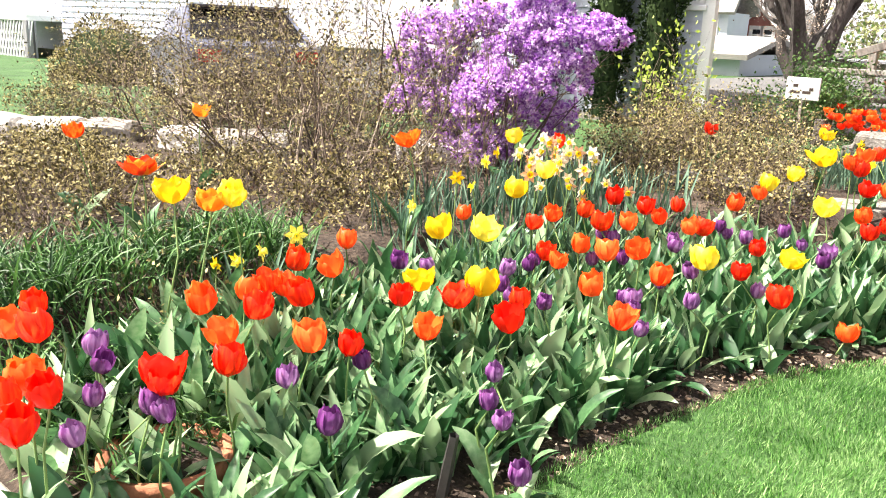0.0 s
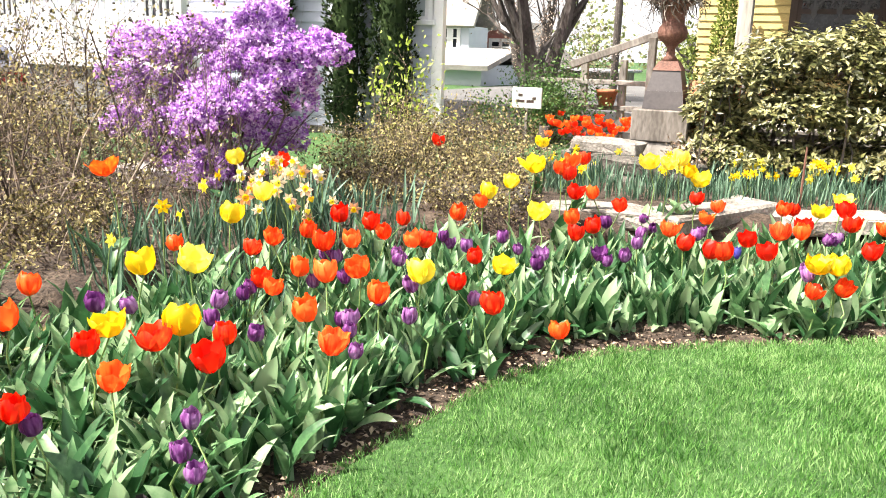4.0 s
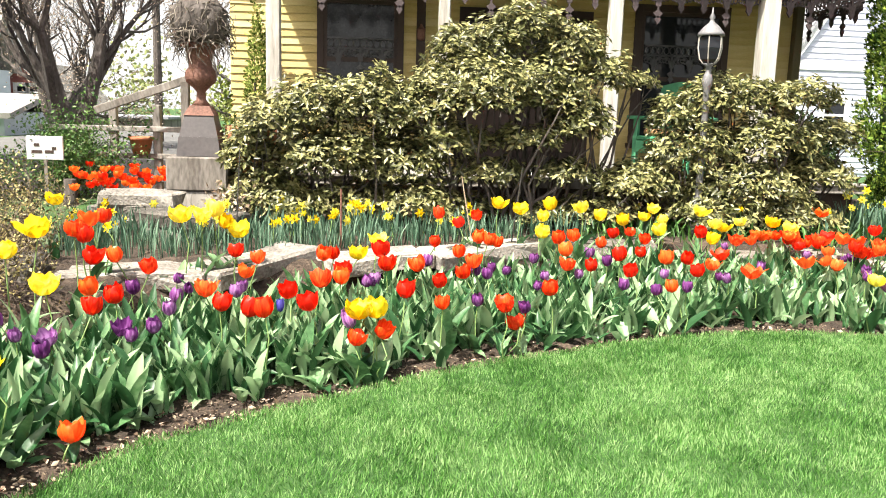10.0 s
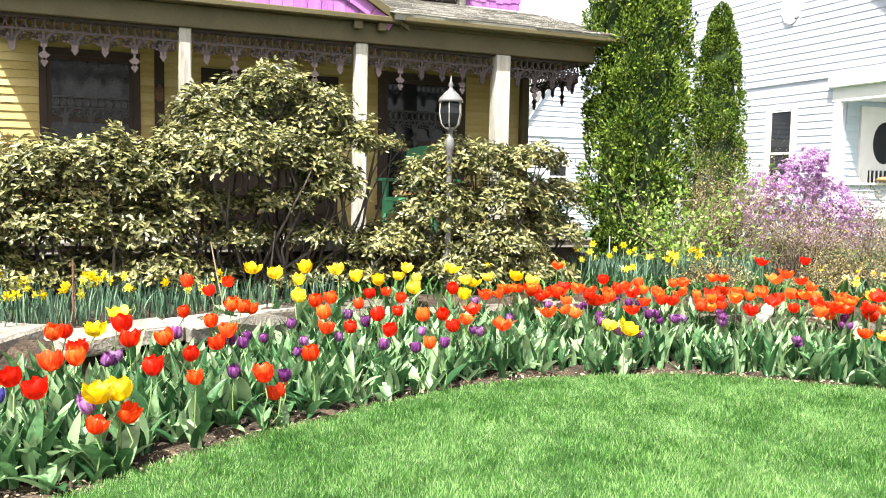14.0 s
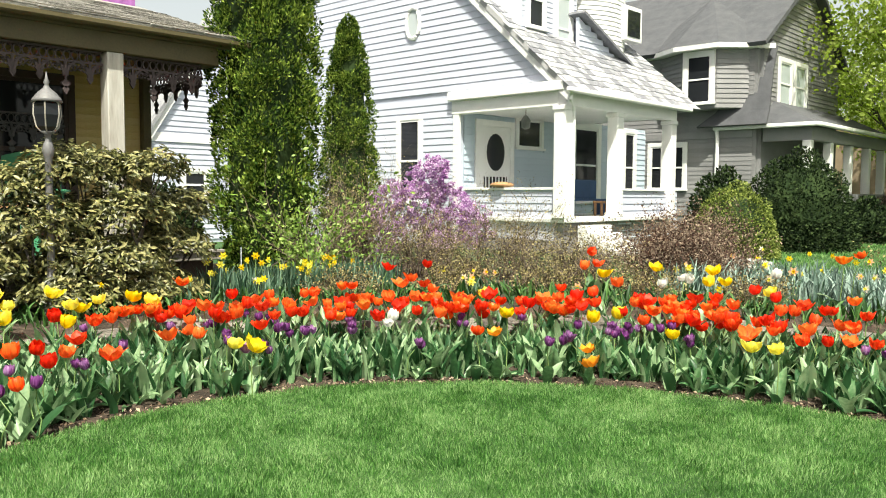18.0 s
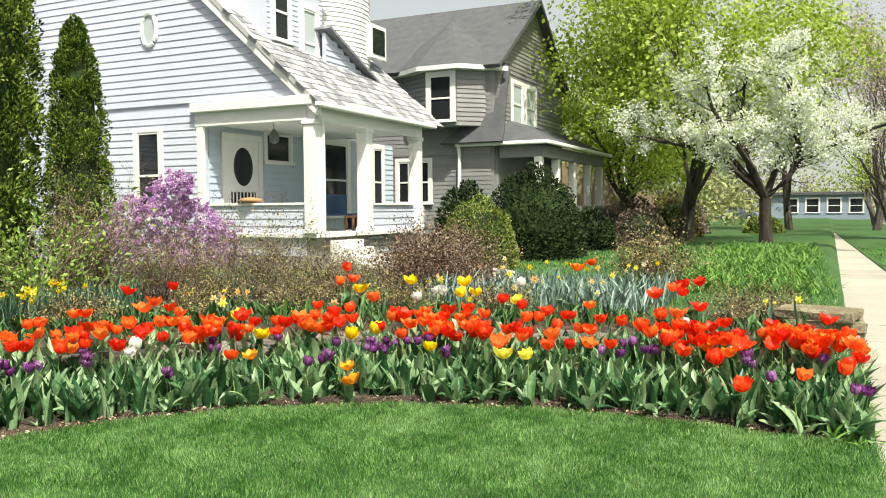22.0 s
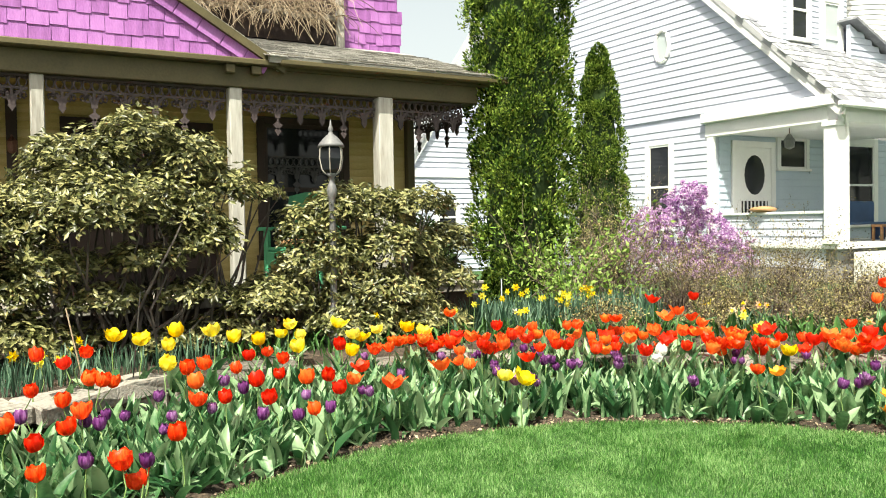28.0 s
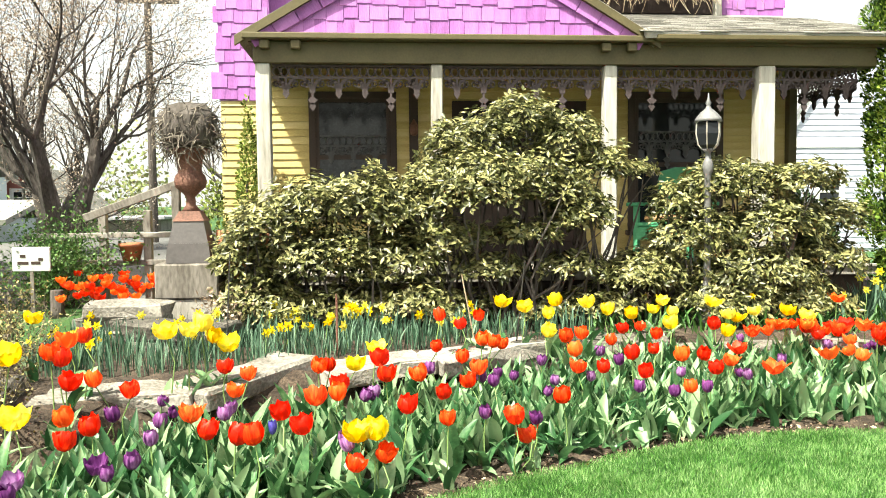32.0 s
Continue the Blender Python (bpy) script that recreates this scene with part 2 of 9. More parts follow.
TULIP_LEAF = material("glaucous tulip leaves", [(0.03, 0.1, 0.035), (0.115, 0.25, 0.1), (0.3, 0.44, 0.24)], 0.42, 5, 30, 0.05, piece=0.75, spec=0.55, clear=0.34)
TULIP_LEAF_MASS = material("massed tulip leaves", [(0.03, 0.1, 0.035), (0.115, 0.25, 0.1), (0.3, 0.44, 0.24)], 0.42, 5, 30, 0.05, island=0.8, spec=0.55, clear=0.34)
GRASSY = material("dark grassy leaves", [(0.014, 0.052, 0.01), (0.04, 0.11, 0.022), (0.09, 0.2, 0.05)], 0.5, 3, 20, 0, island=0.7, clear=0.2)
GLAUCOUS = material("pale glaucous strap leaves", [(0.07, 0.12, 0.095), (0.15, 0.235, 0.195), (0.3, 0.4, 0.35)], 0.5, 3, 20, 0, island=0.7, clear=0.2)
RED_BUD = material("dark reddish buds", [(0.06, 0.03, 0.022), (0.14, 0.08, 0.055), (0.36, 0.28, 0.21)], 0.8, 1, 4, 0, island=0.9, clear=0.2)
STEM = material("pale green stems", [(0.13, 0.22, 0.07), (0.2, 0.3, 0.1)], 0.5, 5, 30, 0, piece=0.2)
DAFF_LEAF = material("blue-green strap leaves", [(0.028, 0.07, 0.04), (0.06, 0.13, 0.08), (0.15, 0.24, 0.165)], 0.5, 3, 20, 0, island=0.7, clear=0.2)
LILY_LEAF = material("bright strap leaves", [(0.045, 0.12, 0.02), (0.1, 0.22, 0.035), (0.18, 0.33, 0.07)], 0.5, 3, 20, 0, island=0.6, clear=0.25)
RED = material("scarlet petals", [(0.76, 0.016, 0.004), (0.9, 0.062, 0.008), (0.95, 0.17, 0.025)], 0.45, 55, 120, 0, piece=0.6, spec=0.3, clear=0.35, stretch=(1, 1, 0.15))
RED_MASS = material("massed scarlet petals", [(0.82, 0.03, 0.005), (0.92, 0.1, 0.012), (0.96, 0.22, 0.03)], 0.45, 16, 60, 0, island=0.7, spec=0.3, clear=0.36)
YELLOW = material("yellow petals", [(0.85, 0.6, 0.01), (0.92, 0.76, 0.02), (0.94, 0.85, 0.12)], 0.5, 9, 40, 0, piece=0.6, spec=0.3, clear=0.35)
CORAL = material("orange-scarlet petals", [(0.82, 0.022, 0.008), (0.92, 0.08, 0.016), (0.96, 0.21, 0.04)], 0.45, 55, 120, 0, piece=0.6, spec=0.3, clear=0.38, stretch=(1, 1, 0.15))
ORANGE = material("orange petals", [(0.84, 0.06, 0.01), (0.9, 0.15, 0.012), (0.92, 0.38, 0.03)], 0.5, 40, 90, 0, piece=0.7, spec=0.3, clear=0.35, stretch=(1, 1, 0.2))
PURPLE = material("plum petals", [(0.09, 0.012, 0.105), (0.2, 0.05, 0.225), (0.42, 0.22, 0.46)], 0.5, 70, 120, 0, piece=0.25, spec=0.3, clear=0.3, stretch=(1, 1, 0.15))
CREAM = material("cream and peach petals", [(0.75, 0.4, 0.24), (0.82, 0.68, 0.5), (0.85, 0.8, 0.7)], 0.5, 14, 40, 0, piece=0.7, spec=0.3, clear=0.35)
WHITE_PETAL = material("white petals", [(0.72, 0.74, 0.68), (0.84, 0.84, 0.82)], 0.5, 9, 40, 0, spec=0.3, clear=0.35)
BLUE_PETAL = material("blue petals", [(0.07, 0.06, 0.4), (0.16, 0.14, 0.6)], 0.5, 9, 40, 0, spec=0.3, clear=0.35)
PALE_DRY_LEAF = material("bleached fallen leaves", [(0.09, 0.06, 0.038), (0.22, 0.155, 0.1), (0.46, 0.37, 0.27)], 0.85, 6, 30, 0, island=1.0, clear=0.15)
DRY_LEAF = material("fallen brown leaves", [(0.025, 0.017, 0.012), (0.11, 0.075, 0.052), (0.33, 0.25, 0.19)], 0.9, 6, 30, 0, island=1.0)
BRICK_RED = material("faded red shingles", [(0.33, 0.11, 0.1), (0.45, 0.18, 0.16)], 0.85, 3, 40, 0.2)
PALE_BLUE = material("pale blue siding", [(0.44, 0.49, 0.55), (0.52, 0.57, 0.63)], 0.6, 2, 40, 0.05)
BLUE_GREY = material("blue-grey siding", [(0.2, 0.25, 0.33), (0.27, 0.33, 0.42)], 0.6, 2, 40, 0.05)
BROWN_BRICK = material("brown brick", [(0.1, 0.07, 0.055), (0.19, 0.13, 0.1)], 0.9, 3, 30, 0.2)
CAR_PAINT = material("silver-blue car paint", [(0.11, 0.125, 0.19), (0.15, 0.17, 0.24)], 0.3, 2, 20, 0, metal=0.3, spec=0.7)
CAR_DARK = material("dark car paint", [(0.015, 0.016, 0.02), (0.03, 0.03, 0.035)], 0.2, 2, 20, 0, spec=0.7)
RUBBER = material("tyre rubber", [(0.015, 0.015, 0.015), (0.03, 0.03, 0.03)], 0.9, 5, 40, 0.1)
BLACK_PIPE = material("dark iron stake", [(0.02, 0.02, 0.02), (0.06, 0.055, 0.05)], 0.6, 8, 40, 0.1)
SIGN_WHITE = material("white sign board", [(0.45, 0.45, 0.45), (0.58, 0.58, 0.58)], 0.5, 3, 30, 0)
RED_LAMP = material("red tail lamp plastic", [(0.4, 0.02, 0.02), (0.55, 0.03, 0.03)], 0.25, 3, 20, 0)


# ---- building blocks ----
def thing(name, label, category, group="", kind="", at=(0, 0, 0)):
    """An Empty at a thing's base."""
    ob = new(name)
    ob.location = at
    ob.empty_display_size = 0.1
    tagged(ob, label, category, group, kind)
    return ob


def part(name, data, mat, parent=None, label=""):
    """Links a bmesh or a mesh as one mesh object under a thing or a part; coordinates are the parent's."""
    if isinstance(data, bmesh.types.BMesh):
        me = bpy.data.meshes.new(name)
        data.to_mesh(me)
        data.free()
    else:
        me = data
    if mat and not me.materials:
        me.materials.append(mat)
    ob = new(name, me)
    ob.parent = parent
    if label:
        tagged(ob, label)
    return ob


def box(bm, lo, hi, bevel=0.0):
    """A box from corner to corner, its edges rounded off by bevel."""
    r = bmesh.ops.create_cube(bm, size=1.0)
    vs = r["verts"]
    for v in vs:
        v.co = Vector([lo[k] + (v.co[k] + 0.5) * (hi[k] - lo[k]) for k in range(3)])
    if bevel:
        es = list({e for v in vs for e in v.link_edges})
        bmesh.ops.bevel(bm, geom=es, offset=bevel, segments=1, affect="EDGES")
    return bm


def mesh_of(name, verts, faces, mat=None, smooth=False):
    me = bpy.data.meshes.new(name)
    me.from_pydata(verts, [], faces)
    if mat:
        me.materials.append(mat)
    if smooth:
        me.polygons.foreach_set("use_smooth", [True] * len(me.polygons))
    me.update()
    return me


def lathe(profile, n=20):
    """Verts and faces of a turned shape from (radius, height) steps."""
    vs, fs = [], []
    for r, z in profile:
        for k in range(n):
            a = 2 * math.pi * k / n
            vs.append((r * math.cos(a), r * math.sin(a), z))
    for i in range(len(profile) - 1):
        for k in range(n):
            fs.append((i * n + k, i * n + (k + 1) % n, (i + 1) * n + (k + 1) % n, (i + 1) * n + k))
    fs.append(tuple(range(n - 1, -1, -1)))
    fs.append(tuple((len(profile) - 1) * n + k for k in range(n)))
    return vs, fs


def tube(vs, fs, points, radii, n=4):
    """Adds a bent, tapered tube to lists of verts and faces."""
    base = len(vs)
    for i, p in enumerate(points):
        d = (points[min(i + 1, len(points) - 1)] - points[max(i - 1, 0)]).normalized()
        u = d.orthogonal().normalized()
        w = d.cross(u)
        for k in range(n):
            a = 2 * math.pi * k / n
            q = p + radii[i] * (math.cos(a) * u + math.sin(a) * w)
            vs.append((q.x, q.y, q.z))
    for i in range(len(points) - 1):
        for k in range(n):
            fs.append((base + i * n + k, base + i * n + (k + 1) % n, base + (i + 1) * n + (k + 1) % n, base + (i + 1) * n + k))


def leaves_mesh(name, places, ways, sizes, ratio, mat, rng, fold=0.25, faces=None):
    """Many leaves at places, pointing along ways: folded along a midrib, or flat where fold is 0."""
    n = len(places)
    w = ways / (np.linalg.norm(ways, axis=1, keepdims=True) + 1e-9)
    side = np.cross(w, rng.normal(size=(n, 3)) * (1.0 if faces is None else 0.35) + (0 if faces is None else faces))
    side /= np.linalg.norm(side, axis=1, keepdims=True) + 1e-9
    up = np.cross(side, w)
    s = sizes[:, None]
    half = s * ratio / 2
    a = places
    m = places + w * s * 0.5 - up * half * fold
    tip = places + w * s
    l = places + w * s * 0.5 + side * half + up * half * fold
    r = places + w * s * 0.5 - side * half + up * half * fold
    if fold:
        vs = np.stack([a, l, m, r, tip], 1).reshape(-1, 3)
        k = np.arange(n)[:, None] * 5
        tris = np.stack([k + [0, 2, 1], k + [1, 2, 4], k + [0, 3, 2], k + [3, 4, 2]], 1).reshape(-1, 3)
    else:
        vs = np.stack([a, l, r, tip], 1).reshape(-1, 3)
        k = np.arange(n)[:, None] * 4
        tris = np.stack([k + [0, 2, 1], k + [1, 2, 3]], 1).reshape(-1, 3)
    me = bpy.data.meshes.new(name)
    me.vertices.add(len(vs))
    me.vertices.foreach_set("co", vs.ravel().astype(np.float32))
    me.loops.add(tris.size)
    me.loops.foreach_set("vertex_index", tris.ravel().astype(np.int32))
    me.polygons.add(len(tris))
    me.polygons.foreach_set("loop_start", np.arange(0, tris.size, 3, dtype=np.int32))
    me.update(calc_edges=True)
    me.materials.append(mat)
    return me


def branches(rng, base, way, length, radius, depth, split, spread, vs, fs, tips, bend=0.25, lift=0.1, sides=4, shrink=0.72):
    """Grows a limb and its side limbs; tips collects the ends."""
    pts, rad = [Vector(base)], [radius]
    d = Vector(way).normalized()
    steps = 4 if depth else 2
    for i in range(steps):
        d = (d + Vector(rng.normal(size=3)) * bend * 0.5 + Vector((0, 0, lift))).normalized()
        pts.append(pts[-1] + d * length / steps)
        rad.append(radius * (1 - 0.5 * (i + 1) / steps) if depth else radius * (1 - 0.8 * (i + 1) / steps))
        tips.append((pts[-1].copy(), d.copy(), depth))
    tube(vs, fs, pts, rad, sides if depth > 1 else 3)
    if depth == 0:
        return
    for k in range(split):
        i = steps if k == 0 else int(rng.integers(1, steps + 1))
        u = d.orthogonal().normalized()
        a = rng.uniform(0, 2 * math.pi)
        side = math.cos(a) * u + math.sin(a) * d.cross(u)
        nd = (d + side * spread * rng.uniform(0.6, 1.3)).normalized()
        branches(rng, pts[i], nd, length * shrink * rng.uniform(0.8, 1.15), rad[i] * rng.uniform(0.55, 0.75), depth - 1, split, spread, vs, fs, tips, bend, lift, sides, shrink)


# ---- ground ----
EDGE = [(-1.9, -3), (-1.82, 0), (-1.73, 1.38), (-1.62, 2.2), (-1.4, 3.1), (-1.05, 3.64), (-0.55, 4.03), (0.07, 4.45), (0.8, 4.9), (1.6, 5.25), (2.5, 5.54), (3.3, 5.6),
        (4.2, 5.38), (4.8, 5.05), (5.4, 4.55), (5.9, 3.8), (6.22, 3.0), (6.4, 2.2), (6.42, 1.4), (6.36, 0.6), (6.29, 0.1), (6.29, -0.2)]
EA = np.array(EDGE[:-1])
EB = np.array(EDGE[1:])


def beyond(x, y):
    """How far places lie outside the lawn's edge, negative on the lawn."""
    p = np.stack([np.asarray(x, float), np.asarray(y, float)], -1)[..., None, :]
    ab = EB - EA
    t = np.clip(((p - EA) * ab).sum(-1) / (ab * ab).sum(-1), 0, 1)
    q = EA + t[..., None] * ab
    d = np.linalg.norm(p - q, axis=-1)
    side = ((p - q) * np.stack([-ab[:, 1], ab[:, 0]], -1)).sum(-1)
    k = d.argmin(-1)[..., None]
    return np.where(np.take_along_axis(side, k, -1) > 0, 1, -1)[..., 0] * np.take_along_axis(d, k, -1)[..., 0]


def smooth(a, b, v):
    t = np.clip((v - a) / (b - a), 0, 1)
    return t * t * (3 - 2 * t)


def ground_z(x, y):
    """The ground's height: lawn, the bed rising to the wall, the terrace behind it, the pavement's level by the road."""
    x, y = np.asarray(x, float), np.asarray(y, float)
    d = beyond(x, y)
    bed = np.clip(0.09 * d, 0, 0.15)
    terrace = 0.4 - 0.2 * smooth(8.5, 12, x)
    z = bed + (terrace - bed) * smooth(1.75, 1.95, d)
    z = z * smooth(0.02, 0.35, y)
    return z - 0.03 * (y < 0.03)


def gz(x, y):
    return float(ground_z(x, y))


def sheet():
    """One ground sheet, fine near the beds and coarse out to the horizon."""
    xs = np.concatenate([-np.geomspace(400, 6.2, 26), np.arange(-6, 10.01, 0.13), np.geomspace(10.3, 400, 30)])
    ys = np.concatenate([-np.geomspace(400, 1.6, 18), np.arange(-1.4, 9.01, 0.13), np.geomspace(9.3, 400, 26)])
    gx, gy = np.meshgrid(xs, ys, indexing="ij")
    z = ground_z(gx, gy)
    d = beyond(gx, gy)
    soil = (d > 0.02) & (np.abs(gx) < 12) & (gy > 0.05) & (gy < 10)
    z = z + np.where(soil, np.random.default_rng(3).normal(size=z.shape) * 0.014, 0)
    vs = np.stack([gx, gy, z], -1).reshape(-1, 3)
    nx, ny = gx.shape
    k = (np.arange(nx - 1)[:, None] * ny + np.arange(ny - 1)).ravel()
    fs = np.stack([k, k + ny, k + ny + 1, k + 1], 1)
    me = mesh_of("ground", vs.tolist(), fs.tolist())
    me.materials.append(SOIL)
    me.materials.append(TURF)
    cx = vs[fs].mean(1)
    dd = beyond(cx[:, 0], cx[:, 1])
    bed = ((dd > 0) & (cx[:, 1] < 3.0 + 0.77 * (cx[:, 0] + 9.6)) & (cx[:, 0] > -14) & (cx[:, 0] < 9.5) & (cx[:, 1] < 12)) | ((cx[:, 0] > 9.4) & (cx[:, 0] < 12.2) & (cx[:, 1] > 0.3) & (cx[:, 1] < 12)) | ((cx[:, 0] > -3) & (cx[:, 0] < 12) & (cx[:, 1] > 0) & (cx[:, 1] < 13) & (dd > 0))
    me.polygons.foreach_set("material_index", np.where(bed, 0, 1).astype(np.int32))
    me.polygons.foreach_set("use_smooth", [True] * len(me.polygons))
    ob = new("ground", me)
    tagged(ob, "dark crumbly garden soil rising from lawn to terrace", "ground", kind="structure")


sheet()


def smooth_edge(points, n=6):
    """Catmull-Rom through the points."""
    out = []
    P = [Vector((*p, 0)) for p in points]
    for i in range(1, len(P) - 2):
        for k in range(n):
            t = k / n
            a, b, c, d = P[i - 1:i + 3]
            out.append(0.5 * ((2 * b) + (c - a) * t + (2 * a - 5 * b + 4 * c - d) * t * t + (3 * b - a - 3 * c + d) * t ** 3))
    out.append(P[-2])
    return out


def lawn():
    rim = smooth_edge(EDGE)
    rim = [p for p in rim if p.y > 0.06]
    rim = [Vector((rim[0].x, 0.06, 0))] + rim + [Vector((rim[-1].x, 0.06, 0))]
    bm = bmesh.new()
    top = [bm.verts.new((p.x, p.y, 0.03)) for p in rim]
    low = [bm.verts.new((p.x, p.y, -0.03)) for p in rim]
    face = bm.faces.new(top[::-1])
    for i in range(len(rim)):
        j = (i + 1) % len(rim)
        bm.faces.new((top[i], top[j], low[j], low[i]))
    bmesh.ops.triangulate(bm, faces=[face])
    bmesh.ops.recalc_face_normals(bm, faces=bm.faces)
    ob = part("lawn", bm, TURF)
    tagged(ob, "mown green lawn with a curved cut edge", "lawn", kind="structure")
    rng = np.random.default_rng(5)
    n = 600000
    x, y = rng.uniform(-1.9, 6.5, n), rng.uniform(0.02, 5.7, n)
    d = beyond(x, y)
    keep = (d < 0.05) & (rng.random(n) < np.clip(0.35 + 0.16 * np.hypot(x, y), 0, 1))
    x, y, n = x[keep], y[keep], int(keep.sum())
    places = np.stack([x, y, np.full(n, 0.025)], 1)
    tuft = np.array([(noise.noise((a * 4, b * 4, 1)), noise.noise((a * 4, b * 4, 7)), noise.noise((a * 2.2, b * 2.2, 3))) for a, b in zip(x, y)])
    ways = np.stack([rng.normal(size=n) * 0.4 + tuft[:, 0] * 0.55, rng.normal(size=n) * 0.4 + tuft[:, 1] * 0.55, np.ones(n)], 1)
    me = leaves_mesh("grass", places, ways, rng.uniform(0.028, 0.054, n) * (1 + 0.4 * tuft[:, 2]), 0.085, BLADE, rng, 0)
    tagged(new("grass", me), "short green grass blades", "grass", kind="stuff")


lawn()


def bear(x):
    """How far the pavement bears towards the neighbours' gardens."""
    return 0.03 * min(max(0.0, x - 12), 60)


def far_grass():
    """Coarser grass on the neighbour's lawn and the verge."""
    rng = np.random.default_rng(6)
    n = 70000
    x, y = rng.uniform(9.3, 34, n), rng.uniform(0.1, 8.5, n)
    side = rng.random(n) < 0.3
    x = np.where(side, rng.uniform(3, 34, n), x)
    off = np.array([bear(q) for q in x])
    y = np.where(side, -3.9 + rng.random(n) * (2.65 + off), y)
    keep = side | ((x > 12.3) & (y > off + 0.1))
    x, y, side = x[keep], y[keep], side[keep]
    n = len(x)
    places = np.stack([x, y, np.where(side, 0.045, ground_z(x, y) - 0.005)], 1)
    ways = np.stack([rng.normal(size=n) * 0.5, rng.normal(size=n) * 0.5, np.ones(n)], 1)
    tagged(new("far_grass", leaves_mesh("far_grass", places, ways, rng.uniform(0.05, 0.11, n), 0.16, BLADE, rng, 0.1)), "green grass on the neighbour's lawn", "grass", kind="stuff")


far_grass()


def strip(name, xs, near, far, z0, z1, mat, parent=None):
    """A long slab between two edges given along x."""
    vs = []
    for x in xs:
        vs += [(x, near(x), z0), (x, near(x), z1), (x, far(x), z1), (x, far(x), z0)]
    fs = [(0, 1, 2, 3)]
    for k in range(len(xs) - 1):
        a = 4 * k
        fs += [(a + e, a + 4 + e, a + 4 + (e + 1) % 4, a + (e + 1) % 4) for e in range(4)]
    n = 4 * (len(xs) - 1)
    fs.append((n + 3, n + 2, n + 1, n))
    return part(name, mesh_of(name, vs, fs, mat), None, parent)


def pavement():
    walk_way = thing("pavement", "pale concrete pavement of square slabs with dark joints", "pavement", kind="structure")
    xs = (-60, 12, 30, 50, 72, 90)
    strip("bed", xs, lambda x: -1.22 + bear(x), lambda x: 0.02 + bear(x), -0.08, 0.03, SOIL, walk_way)
    slab = None
    x = -7.0
    while x < 72:
        ob = part("slab", slab or box(bmesh.new(), (0.014, -1.2, -0.02), (1.486, 0.055, 0.035), 0.014), CONCRETE, walk_way)
        slab = ob.data
        ob.location = (x, bear(x), random.uniform(-0.004, 0.006))
        ob.rotation_euler = (0, 0, math.atan(0.03) if x > 12 else 0)
        x += 1.5
    road = part("road", box(bmesh.new(), (-80, -12.5, -0.2), (400, -4.1, -0.015)), ASPHALT)
    tagged(road, "pale worn asphalt street", "road", kind="structure")
    kerb = part("kerb", box(bmesh.new(), (-80, -4.1, -0.2), (200, -3.95, 0.08), 0.015), CONCRETE)
    tagged(kerb, "concrete kerb along the street", "kerb", kind="structure")
    verge = strip("verge", (-80, 12, 30, 50, 72, 200), lambda x: -3.95, lambda x: -1.22 + bear(x), -0.2, 0.05, TURF)
    tagged(verge, "mown grass verge between pavement and kerb", "lawn", kind="structure")


pavement()
drive = part("drive", box(bmesh.new(), (-12, 11.3, 0.3), (-2.55, 39, 0.42), 0.01), ASPHALT)
tagged(drive, "grey worn asphalt drive between the houses", "drive", kind="structure")
# ---- houses ----
def board_row(parent, mat, along, lo, hi, fixed, z0, z1, step=0.11, out=-1, skip=(), name="board", thick=0.018):
    """Clapboards on an upright wall: along is the axis they run, fixed the wall's plane, out the way the wall faces on the other axis.
    skip: openings (a, b, z0, z1). Boards between the same ends share a mesh."""
    made = {}
    z = z0
    while z < z1 - 0.01:
        h = min(step, z1 - z)
        runs = [(lo(z), hi(z))] if callable(lo) else [(lo, hi)]
        for a, b, c, d in skip:
            if c < z + h * 0.6 and d > z + h * 0.4:
                runs = [r for s in runs for r in ((s[0], min(s[1], a)), (max(s[0], b), s[1])) if r[1] - r[0] > 0.03]
        for a, b in runs:
            if b - a < 0.03:
                continue
            key = (round(a, 2), round(b, 2), round(h, 3))
            if key not in made:
                vs = []
                for t in (a, b):
                    for dz, dn in ((0, 0), (0, thick), (h * 0.98, thick * 0.25), (h * 0.98, 0)):
                        vs.append((t, out * dn, dz) if along == "x" else (out * dn, t, dz))
                fs = [(0, 1, 5, 4), (1, 2, 6, 5), (2, 3, 7, 6), (0, 3, 2, 1), (4, 5, 6, 7)]
                made[key] = mesh_of(name, vs, fs, mat)
            ob = new(name, made[key])
            ob.parent = parent
            ob.location = (0, fixed, z) if along == "x" else (fixed, 0, z)
        z += step


